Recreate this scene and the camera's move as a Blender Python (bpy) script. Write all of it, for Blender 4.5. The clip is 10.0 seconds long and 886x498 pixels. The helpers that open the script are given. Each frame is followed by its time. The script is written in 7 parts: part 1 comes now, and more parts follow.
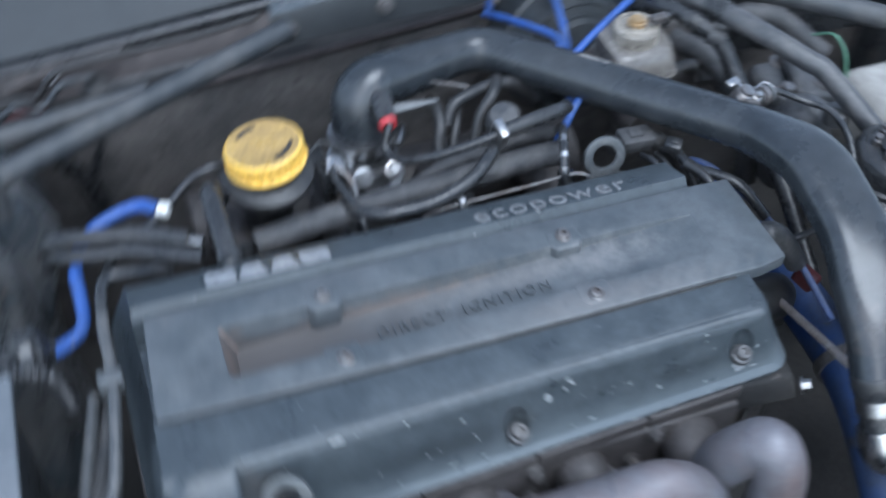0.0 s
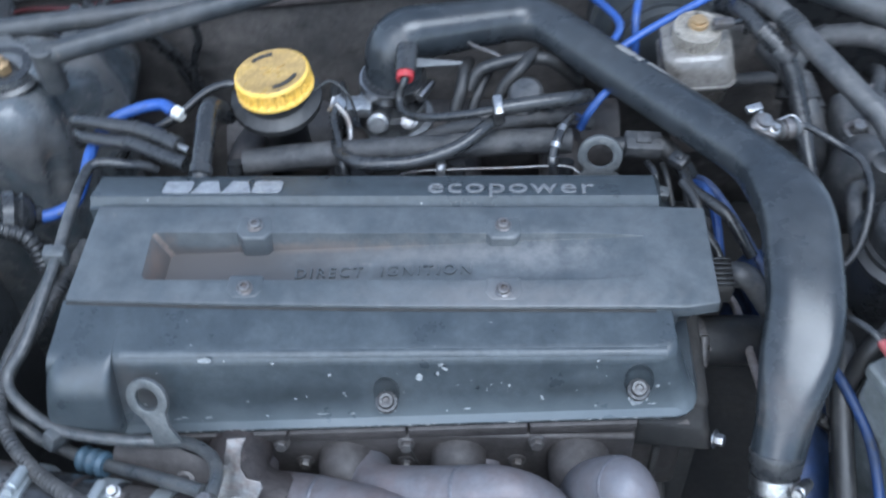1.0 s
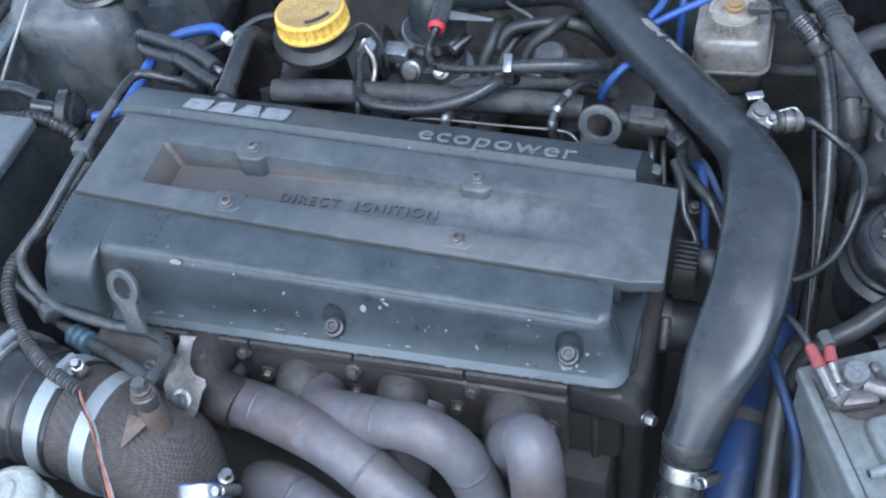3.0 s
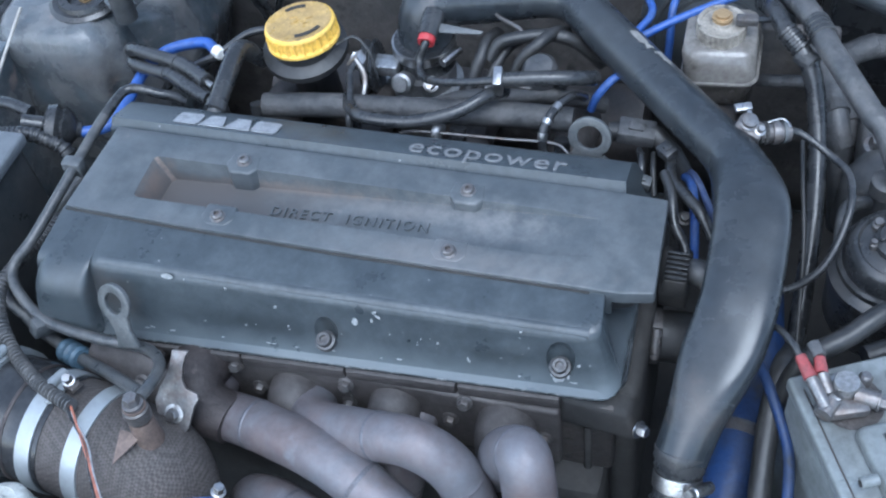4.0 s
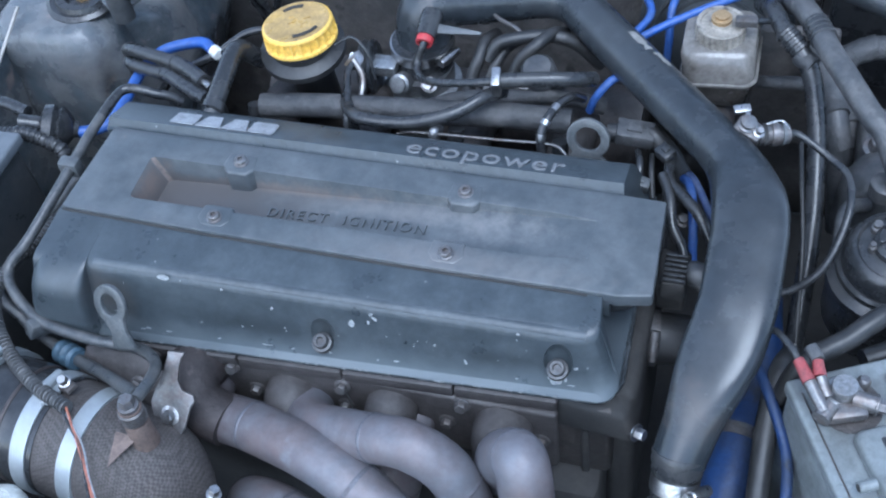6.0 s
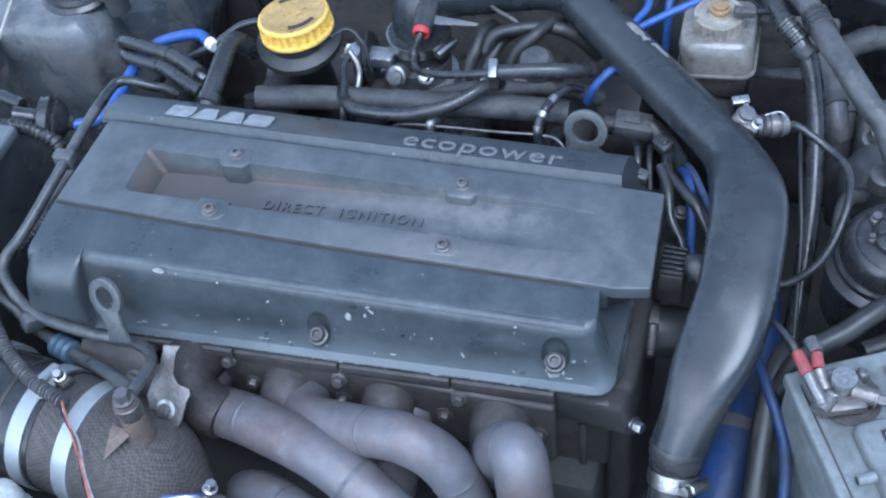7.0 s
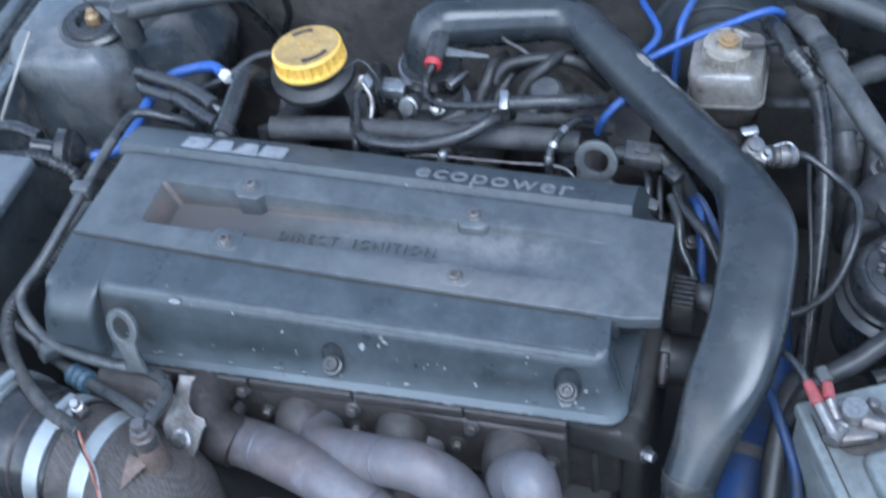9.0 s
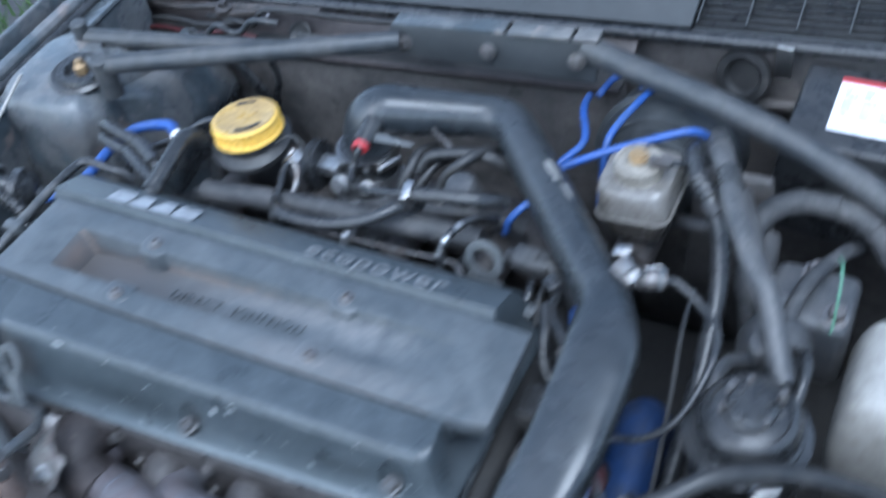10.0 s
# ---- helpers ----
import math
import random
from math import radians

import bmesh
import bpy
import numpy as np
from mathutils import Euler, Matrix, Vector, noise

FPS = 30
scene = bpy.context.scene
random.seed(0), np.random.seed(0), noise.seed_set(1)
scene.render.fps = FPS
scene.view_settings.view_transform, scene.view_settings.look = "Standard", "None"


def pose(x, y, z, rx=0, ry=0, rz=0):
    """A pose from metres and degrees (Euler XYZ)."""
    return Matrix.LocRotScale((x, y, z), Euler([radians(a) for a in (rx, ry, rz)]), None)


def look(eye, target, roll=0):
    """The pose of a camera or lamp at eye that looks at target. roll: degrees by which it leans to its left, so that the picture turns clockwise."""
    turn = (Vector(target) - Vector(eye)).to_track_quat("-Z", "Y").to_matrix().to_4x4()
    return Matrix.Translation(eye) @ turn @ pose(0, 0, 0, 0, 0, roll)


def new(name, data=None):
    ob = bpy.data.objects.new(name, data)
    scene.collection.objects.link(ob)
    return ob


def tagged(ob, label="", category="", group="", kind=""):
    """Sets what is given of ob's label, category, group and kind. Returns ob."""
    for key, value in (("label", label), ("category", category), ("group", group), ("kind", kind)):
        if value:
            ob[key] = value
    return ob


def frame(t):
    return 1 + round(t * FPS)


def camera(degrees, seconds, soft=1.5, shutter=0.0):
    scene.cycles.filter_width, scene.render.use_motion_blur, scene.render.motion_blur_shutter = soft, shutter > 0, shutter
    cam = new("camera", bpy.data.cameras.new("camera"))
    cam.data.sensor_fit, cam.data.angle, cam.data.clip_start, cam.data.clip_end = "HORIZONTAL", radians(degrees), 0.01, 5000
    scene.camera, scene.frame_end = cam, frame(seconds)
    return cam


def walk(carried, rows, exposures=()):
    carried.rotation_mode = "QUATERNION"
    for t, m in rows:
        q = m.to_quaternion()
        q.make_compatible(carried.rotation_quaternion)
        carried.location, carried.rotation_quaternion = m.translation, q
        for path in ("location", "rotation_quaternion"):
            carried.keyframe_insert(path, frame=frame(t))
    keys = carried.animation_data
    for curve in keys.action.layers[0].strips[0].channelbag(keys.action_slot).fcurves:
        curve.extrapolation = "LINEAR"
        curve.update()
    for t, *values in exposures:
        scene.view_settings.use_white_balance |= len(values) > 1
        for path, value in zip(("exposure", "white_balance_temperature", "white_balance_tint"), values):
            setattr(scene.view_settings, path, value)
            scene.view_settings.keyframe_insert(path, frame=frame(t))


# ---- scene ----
# ---- camera ----
# The engine bay's own axes (x along the engine, y to the firewall) stand at this pose over the ground.
BAY = pose(0, 0, 0.86, 10, 0, 0)
cam = camera(43.0, 10.0, soft=2.15, shutter=0.9)
PATH = [
    (0, (-0.2011, -0.4744, 0.6180), (0.0203, 0.0871, -0.0496), 2.62),
    (0.2, (-0.1187, -0.5169, 0.6562), (0.0087, 0.0452, -0.0350), 2.24),
    (0.5, (-0.0254, -0.5506, 0.6784), (0.0245, 0.0342, -0.0040), -2.59),
    (1, (0.0869, -0.4981, 0.6525), (0.0452, 0.0527, -0.0581), -3.43),
    (1.5, (0.1713, -0.4700, 0.6475), (0.0103, 0.0391, -0.0771), -8.40),
    (1.7, (0.2252, -0.4743, 0.6475), (0.0142, 0.0211, -0.0737), -7.90),
    (2, (0.2761, -0.4840, 0.6493), (0.0411, 0.0091, -0.0660), -9.76),
    (2.2, (0.2891, -0.4924, 0.6463), (0.0633, 0.0099, -0.0655), -10.74),
    (3.5, (0.2824, -0.5017, 0.6529), (0.0665, 0.0049, -0.0590), -9.83),
    (4, (0.2852, -0.5005, 0.6531), (0.0709, 0.0121, -0.0550), -9.88),
    (4.5, (0.2856, -0.4993, 0.6526), (0.0716, 0.0158, -0.0537), -9.76),
    (5, (0.2854, -0.4974, 0.6529), (0.0721, 0.0162, -0.0547), -9.68),
    (5.5, (0.2858, -0.4971, 0.6527), (0.0709, 0.0165, -0.0544), -9.72),
    (7, (0.2869, -0.4938, 0.6477), (0.0740, 0.0138, -0.0643), -9.92),
    (7.5, (0.2874, -0.4924, 0.6482), (0.0741, 0.0152, -0.0638), -9.90),
    (8, (0.2881, -0.4922, 0.6494), (0.0774, 0.0153, -0.0634), -9.85),
    (8.5, (0.2865, -0.4955, 0.6498), (0.0713, 0.0151, -0.0594), -9.94),
    (9, (0.2859, -0.4942, 0.6591), (0.0633, 0.0248, -0.0416), -10.43),
    (9.5, (0.3688, -0.5081, 0.6669), (0.0853, 0.0212, -0.0035), -10.28),
    (9.7, (0.4143, -0.4942, 0.6730), (0.1170, 0.0317, 0.0059), -9.60),
    (10, (0.4812, -0.4175, 0.6622), (0.1445, 0.0982, 0.0058), -10.72),
]
walk(cam, [(t, BAY @ look(eye, target, roll)) for t, eye, target, roll in PATH], [(0.0, 1.86, 5430, 7), (0.5, 1.92, 5400, 7), (2.0, 1.99, 5340, 7), (3.5, 1.97, 5310, 7), (4.5, 2.00, 5220, 7), (7.0, 1.96, 5040, 8), (8.0, 1.99, 5120, 7), (9.0, 1.99, 5150, 7), (10.0, 2.06, 5130, 6)])

# ---- light ----
world = bpy.data.worlds.new("sky")
scene.world = world
world.use_nodes = True
wn = world.node_tree.nodes
sky = wn.new("ShaderNodeTexSky")
sky.sky_type, sky.sun_disc = "NISHITA", False
sky.sun_elevation, sky.sun_rotation, sky.air_density, sky.dust_density = radians(38), radians(200), 1.0, 1.0
wn["Background"].inputs["Strength"].default_value = 0.10
haze = wn.new("ShaderNodeHueSaturation")
haze.inputs["Saturation"].default_value = 0.5
world.node_tree.links.new(sky.outputs[0], haze.inputs["Color"])
world.node_tree.links.new(haze.outputs[0], wn["Background"].inputs["Color"])
sun = new("sun", bpy.data.lights.new("sun", "SUN"))
sun.data.energy, sun.data.angle, sun.data.color = 0.75, radians(32), (1.0, 0.97, 0.93)
sun.matrix_world = look((0.45, -0.95, 1.95), (0, 0, 0))


# ---- materials ----
def material(name, color, rough=0.5, metal=0.0, tint=None, amount=0.5, scale=40.0, fine=400.0, bump=0.15, spots=None, spot_size=60.0, spot_cover=0.3, coat=0.0, rough_var=0.12, lumps=0.0, mottle=0.3):
    """A surface of one colour with a second tint in soft clouds, specks, fine grain in the relief and uneven gloss."""
    m = bpy.data.materials.new(name)
    m.use_nodes = True
    nt = m.node_tree
    b = nt.nodes["Principled BSDF"]
    b.inputs["Metallic"].default_value = metal
    b.inputs["Coat Weight"].default_value = coat
    co = nt.nodes.new("ShaderNodeTexCoord")
    big = nt.nodes.new("ShaderNodeTexNoise")
    big.inputs["Scale"].default_value, big.inputs["Detail"].default_value, big.inputs["Roughness"].default_value = scale, 6, 0.65
    nt.links.new(co.outputs["Object"], big.inputs["Vector"])
    small = nt.nodes.new("ShaderNodeTexNoise")
    small.inputs["Scale"].default_value, small.inputs["Detail"].default_value = fine, 3
    nt.links.new(co.outputs["Object"], small.inputs["Vector"])
    ramp = nt.nodes.new("ShaderNodeMapRange")
    ramp.inputs[1].default_value, ramp.inputs[2].default_value, ramp.inputs[4].default_value = 0.38, 0.72, amount
    nt.links.new(big.outputs[0], ramp.inputs[0])
    mix = nt.nodes.new("ShaderNodeMix")
    mix.data_type = "RGBA"
    mix.inputs["A"].default_value = (*color, 1)
    mix.inputs["B"].default_value = (*(tint or [min(1, c * 1.6 + 0.01) for c in color]), 1)
    nt.links.new(ramp.outputs[0], mix.inputs["Factor"])
    out = mix.outputs["Result"]
    if spots:
        s = nt.nodes.new("ShaderNodeTexNoise")
        s.inputs["Scale"].default_value, s.inputs["Detail"].default_value = spot_size, 8
        nt.links.new(co.outputs["Object"], s.inputs["Vector"])
        r2 = nt.nodes.new("ShaderNodeMapRange")
        r2.inputs[1].default_value, r2.inputs[2].default_value = 0.72 - spot_cover * 0.3, 0.78 - spot_cover * 0.2
        nt.links.new(s.outputs[0], r2.inputs[0])
        mix2 = nt.nodes.new("ShaderNodeMix")
        mix2.data_type = "RGBA"
        mix2.inputs["B"].default_value = (*spots, 1)
        nt.links.new(out, mix2.inputs["A"])
        nt.links.new(r2.outputs[0], mix2.inputs["Factor"])
        out = mix2.outputs["Result"]
    grain = nt.nodes.new("ShaderNodeTexNoise")
    grain.inputs["Scale"].default_value, grain.inputs["Detail"].default_value, grain.inputs["Roughness"].default_value = scale * 5, 8, 0.7
    nt.links.new(co.outputs["Object"], grain.inputs["Vector"])
    gr = nt.nodes.new("ShaderNodeMapRange")
    gr.inputs[1].default_value, gr.inputs[2].default_value = 0.3, 0.7
    gr.inputs[3].default_value, gr.inputs[4].default_value = 1 - mottle, 1 + mottle
    nt.links.new(grain.outputs[0], gr.inputs[0])
    hv = nt.nodes.new("ShaderNodeHueSaturation")
    nt.links.new(gr.outputs[0], hv.inputs["Value"])
    nt.links.new(out, hv.inputs["Color"])
    out = hv.outputs[0]
    nt.links.new(out, b.inputs["Base Color"])
    rr = nt.nodes.new("ShaderNodeMapRange")
    rr.inputs[1].default_value, rr.inputs[2].default_value = 0.3, 0.7
    rr.inputs[3].default_value, rr.inputs[4].default_value = max(0.03, rough - rough_var), min(1.0, rough + rough_var)
    nt.links.new(big.outputs[0], rr.inputs[0])
    nt.links.new(rr.outputs[0], b.inputs["Roughness"])
    if bump:
        bp = nt.nodes.new("ShaderNodeBump")
        bp.inputs["Strength"].default_value, bp.inputs["Distance"].default_value = bump, 0.001
        nt.links.new(small.outputs[0], bp.inputs["Height"])
        nt.links.new(bp.outputs[0], b.inputs["Normal"])
        if lumps:
            lp = nt.nodes.new("ShaderNodeBump")
            lp.inputs["Strength"].default_value, lp.inputs["Distance"].default_value = 0.8, lumps
            nt.links.new(big.outputs[0], lp.inputs["Height"])
            nt.links.new(lp.outputs[0], bp.inputs["Normal"])
    return m


COVER = material("black_crackle_paint", (0.036, 0.044, 0.050), 0.33, tint=(0.072, 0.084, 0.092), amount=0.65, scale=26, fine=1100, bump=0.22, spots=(0.26, 0.27, 0.27), spot_size=210, spot_cover=0.02, mottle=0.2, rough_var=0.09)
CASSETTE = material("dusty_black_plastic", (0.056, 0.064, 0.070), 0.36, tint=(0.112, 0.118, 0.122), amount=0.75, scale=17, fine=1200, bump=0.15, spots=(0.15, 0.135, 0.125), spot_size=34, spot_cover=0.14, mottle=0.2, rough_var=0.09)
PIPE = material("satin_black_pipe_paint", (0.019, 0.023, 0.027), 0.27, tint=(0.044, 0.047, 0.050), amount=0.75, scale=15, fine=1700, bump=0.05, spots=(0.075, 0.070, 0.066), spot_size=26, spot_cover=0.16, rough_var=0.10, lumps=0.0001)
LINE = material("chipped_black_line_paint", (0.046, 0.050, 0.053), 0.36, tint=(0.120, 0.116, 0.110), amount=0.8, scale=60, fine=700, bump=0.3, spots=(0.21, 0.20, 0.19), spot_size=150, spot_cover=0.12)
# Cover paint lightened for faint rubbing and a painted highlight on the fold.
FOLDEDGE = material("pale_fold_highlight_paint", (0.046, 0.054, 0.060), 0.40, tint=(0.088, 0.100, 0.108), amount=0.9, scale=34, fine=800, bump=0.2, spots=(0.034, 0.041, 0.046), spot_size=60, spot_cover=0.35, mottle=0.15)
EDGE = material("worn_bare_edge", (0.022, 0.025, 0.027), 0.4, 0.1, tint=(0.080, 0.088, 0.094), amount=0.8, scale=90, fine=700, bump=0.3, spots=(0.24, 0.25, 0.255), spot_size=95, spot_cover=0.42)
CHIP = material("bare_paint_chip", (0.37, 0.385, 0.39), 0.5, 0.2, tint=(0.14, 0.15, 0.155), amount=0.9, scale=420)
POCKET = material("dusty_black_plastic_pocket", (0.056, 0.064, 0.070), 0.36, tint=(0.112, 0.118, 0.122), amount=0.75, scale=17, fine=1200, bump=0.15, spots=(0.15, 0.135, 0.125), spot_size=34, spot_cover=0.14, mottle=0.2, rough_var=0.09)
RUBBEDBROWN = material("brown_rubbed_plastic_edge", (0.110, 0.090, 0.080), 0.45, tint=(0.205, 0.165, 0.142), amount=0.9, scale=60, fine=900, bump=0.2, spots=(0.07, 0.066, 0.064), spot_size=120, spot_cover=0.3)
RUBBER = material("black_rubber", (0.020, 0.0215, 0.0235), 0.28, tint=(0.055, 0.054, 0.053), amount=0.65, scale=55, spots=(0.095, 0.09, 0.085), spot_size=130, spot_cover=0.08, rough_var=0.09)
GRIMRUBBER = material("oily_black_rubber", (0.016, 0.0165, 0.017), 0.46, tint=(0.038, 0.036, 0.034), amount=0.9, scale=45, spots=(0.062, 0.058, 0.054), spot_size=90, spot_cover=0.16, lumps=0.001)
GREYRUBBER = material("dusty_grey_rubber", (0.044, 0.046, 0.049), 0.42, tint=(0.105, 0.101, 0.097), scale=40, amount=0.9, spots=(0.032, 0.031, 0.030), spot_size=60, spot_cover=0.3, lumps=0.002)
PLASTIC = material("black_plastic", (0.020, 0.0215, 0.0235), 0.29, tint=(0.055, 0.054, 0.053), amount=0.7, scale=35, spots=(0.09, 0.084, 0.078), spot_size=90, spot_cover=0.09, rough_var=0.10)
GREYPLASTIC = material("grey_plastic", (0.085, 0.092, 0.096), 0.42, tint=(0.05, 0.046, 0.043), scale=40)
STEEL = material("bright_zinc_steel", (0.46, 0.46, 0.46), 0.36, 1.0, tint=(0.26, 0.24, 0.22), amount=0.85, scale=120, bump=0.3)
DULLSTEEL = material("dull_grey_steel", (0.19, 0.19, 0.192), 0.40, 0.7, tint=(0.14, 0.105, 0.085), amount=0.8, scale=70, bump=0.3, spots=(0.30, 0.30, 0.30), spot_size=110, spot_cover=0.12)
EYE = material("dull_painted_grey_steel", (0.085, 0.093, 0.096), 0.42, 0.3, tint=(0.145, 0.146, 0.145), amount=0.8, scale=60, bump=0.4, spots=(0.050, 0.050, 0.050), spot_size=90, spot_cover=0.25)
ALLOY = material("cast_alloy", (0.36, 0.37, 0.38), 0.38, 0.8, tint=(0.16, 0.15, 0.14), amount=0.8, scale=70, bump=0.5)
POLISHED = material("polished_alloy", (0.52, 0.53, 0.55), 0.26, 1.0, tint=(0.36, 0.35, 0.34), scale=60, bump=0.05)
CASTING = material("oily_brown_casting", (0.038, 0.035, 0.034), 0.5, 0.15, tint=(0.080, 0.068, 0.061), amount=0.85, scale=38, fine=500, bump=0.6, spots=(0.022, 0.021, 0.020), spot_size=60, spot_cover=0.3, lumps=0.003)
HEADER = material("heat_tinted_stainless", (0.150, 0.152, 0.168), 0.52, 0.3, tint=(0.140, 0.096, 0.084), amount=0.85, scale=13, fine=260, bump=0.15, spots=(0.195, 0.195, 0.212), spot_size=30, spot_cover=0.3, lumps=0.0006, mottle=0.2)
YELLOW = material("yellow_plastic", (0.72, 0.45, 0.075), 0.36, tint=(0.62, 0.41, 0.12), amount=0.7, scale=60, bump=0.05, spots=(0.34, 0.23, 0.08), spot_size=120, spot_cover=0.12)
WELD = material("blued_weld_bead", (0.118, 0.118, 0.132), 0.5, 0.3, tint=(0.098, 0.090, 0.096), amount=0.9, scale=120, bump=0.3)
RED = material("red_plastic", (0.38, 0.035, 0.04), 0.45, tint=(0.25, 0.05, 0.05), scale=60)
FADEDRED = material("faded_red_boot", (0.25, 0.050, 0.050), 0.5, tint=(0.17, 0.06, 0.06), amount=0.8, scale=90, fine=500, bump=0.2)
BLUE = material("blue_silicone", (0.032, 0.085, 0.31), 0.45, tint=(0.06, 0.10, 0.22), amount=0.8, scale=40, bump=0.05, spots=(0.09, 0.10, 0.14), spot_size=90, spot_cover=0.15)
DUSTBLUE = material("dust_covered_blue_silicone", (0.075, 0.11, 0.24), 0.5, tint=(0.13, 0.14, 0.18), amount=0.9, scale=50, spots=(0.05, 0.07, 0.16), spot_size=60, spot_cover=0.3)
DARKRED = material("dark_red_plastic", (0.060, 0.010, 0.012), 0.5, tint=(0.04, 0.018, 0.018), scale=60)
POST = material("pinkish_grey_bare_rod", (0.26, 0.235, 0.225), 0.5, tint=(0.17, 0.13, 0.115), amount=0.9, scale=70, bump=0.2)
DARKBLUE = material("dusty_blue_silicone", (0.010, 0.032, 0.110), 0.55, tint=(0.024, 0.032, 0.052), amount=0.95, scale=26, spots=(0.030, 0.030, 0.030), spot_size=45, spot_cover=0.32, lumps=0.002)
TEAL = material("blue_grey_plastic", (0.05, 0.092, 0.13), 0.5, tint=(0.09, 0.11, 0.13), scale=60)
WHITE = material("white_plastic", (0.62, 0.62, 0.59), 0.4, scale=60)
RESIN = material("grimy_cream_resin", (0.42, 0.43, 0.40), 0.35, tint=(0.27, 0.27, 0.25), amount=0.8, scale=30, spots=(0.16, 0.15, 0.13), spot_size=60, spot_cover=0.12)
TANK = material("stained_translucent_plastic", (0.185, 0.173, 0.157), 0.18, tint=(0.092, 0.082, 0.070), amount=0.95, scale=34, bump=0.05, spots=(0.065, 0.056, 0.048), spot_size=75, spot_cover=0.28)
TANKLOW = material("brown_stained_plastic", (0.10, 0.088, 0.075), 0.25, tint=(0.055, 0.047, 0.040), amount=0.9, scale=40, bump=0.05)
BOTTLE = material("milky_plastic_bottle", (0.31, 0.295, 0.265), 0.5, tint=(0.24, 0.225, 0.20), amount=0.8, scale=16)
BODY = material("dusty_dark_body_paint", (0.056, 0.067, 0.075), 0.30, tint=(0.155, 0.148, 0.14), amount=0.95, scale=12, fine=300, spots=(0.16, 0.14, 0.125), spot_size=30, spot_cover=0.28, lumps=0.008)
FIREWALL = material("grimy_firewall_felt", (0.066, 0.063, 0.061), 0.75, tint=(0.150, 0.134, 0.124), amount=0.9, scale=14, fine=260, bump=0.5, spots=(0.036, 0.034, 0.033), spot_size=36, spot_cover=0.3, lumps=0.010)
COWL = material("faded_grey_cowl_plastic", (0.026, 0.029, 0.031), 0.64, tint=(0.046, 0.050, 0.052), scale=15, mottle=0.15)
BATTERY = material("grey_battery_case", (0.185, 0.202, 0.202), 0.36, tint=(0.085, 0.088, 0.084), amount=0.95, scale=24, fine=400, bump=0.2, spots=(0.055, 0.052, 0.047), spot_size=40, spot_cover=0.36, mottle=0.25)
LOGO = material("worn_silver_print", (0.34, 0.35, 0.365), 0.45, 0.3, tint=(0.17, 0.175, 0.18), amount=0.85, scale=120)
TAPE = material("dusty_cloth_tape", (0.030, 0.031, 0.033), 0.6, tint=(0.090, 0.087, 0.084), amount=0.9, scale=40, fine=600, bump=0.6, spots=(0.13, 0.12, 0.112), spot_size=120, spot_cover=0.12, lumps=0.004)
SCUFF = material("scraped_grey_primer", (0.17, 0.165, 0.155), 0.7, tint=(0.26, 0.25, 0.235), amount=0.9, scale=180, bump=0.4)
BRASS = material("dull_brass", (0.36, 0.25, 0.13), 0.5, 0.5, tint=(0.22, 0.15, 0.09), scale=90)
COPPER = material("rusty_steel", (0.17, 0.125, 0.104), 0.6, 0.3, tint=(0.085, 0.068, 0.060), amount=0.85, scale=70)
RUSTCAST = material("rust_brown_casting", (0.044, 0.035, 0.033), 0.6, 0.15, tint=(0.026, 0.023, 0.023), amount=0.9, scale=45, bump=0.5, spots=(0.080, 0.062, 0.056), spot_size=80, spot_cover=0.2, lumps=0.002)
# Sky reflection is put into the lid's colour, paler than the sides.
BOXLID = material("black_lid_plastic_sky_sheen", (0.120, 0.130, 0.140), 0.30, tint=(0.165, 0.172, 0.178), amount=0.7, scale=14, fine=900, bump=0.1, mottle=0.15)
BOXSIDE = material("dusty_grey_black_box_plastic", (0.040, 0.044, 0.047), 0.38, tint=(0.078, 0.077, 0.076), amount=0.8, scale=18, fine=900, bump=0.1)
RIBCAP = material("grimy_cream_cap_plastic", (0.29, 0.265, 0.225), 0.4, tint=(0.12, 0.103, 0.083), amount=0.9, scale=70, bump=0.1, spots=(0.07, 0.061, 0.051), spot_size=110, spot_cover=0.28)
YELLOWLABEL = material("yellow_printed_label", (0.62, 0.47, 0.10), 0.45, tint=(0.5, 0.42, 0.2), amount=0.7, scale=60, bump=0.0)
LABEL = material("white_paper_label", (0.75, 0.75, 0.78), 0.6, scale=30, bump=0)
GREEN = material("green_wire", (0.09, 0.20, 0.13), 0.45, scale=60)
ORANGE = material("orange_wire", (0.42, 0.15, 0.09), 0.5, tint=(0.16, 0.075, 0.055), amount=0.9, scale=120)
DARK = material("dark_underbody", (0.018, 0.0175, 0.017), 0.8, tint=(0.042, 0.039, 0.036), amount=0.85, scale=24, lumps=0.003)
ASPHALT = material("asphalt", (0.05, 0.05, 0.052), 0.85, tint=(0.08, 0.08, 0.08), scale=8, fine=200, bump=0.6)
GLOSS = material("glossy_black_plastic", (0.020, 0.021, 0.023), 0.16, tint=(0.05, 0.05, 0.05), amount=0.6, scale=40, rough_var=0.07)
BRACE = material("matt_black_brace_paint", (0.030, 0.034, 0.038), 0.5, tint=(0.085, 0.083, 0.080), amount=0.8, scale=20, fine=800, bump=0.2, spots=(0.11, 0.10, 0.09), spot_size=70, spot_cover=0.15)
SERVO = material("dusty_blue_black_paint", (0.024, 0.028, 0.031), 0.52, tint=(0.052, 0.053, 0.053), amount=0.85, scale=18, spots=(0.07, 0.065, 0.06), spot_size=40, spot_cover=0.2)
OLDSTEEL = material("grimy_old_steel", (0.12, 0.118, 0.118), 0.45, 0.5, tint=(0.085, 0.068, 0.058), amount=0.8, scale=120, bump=0.3)
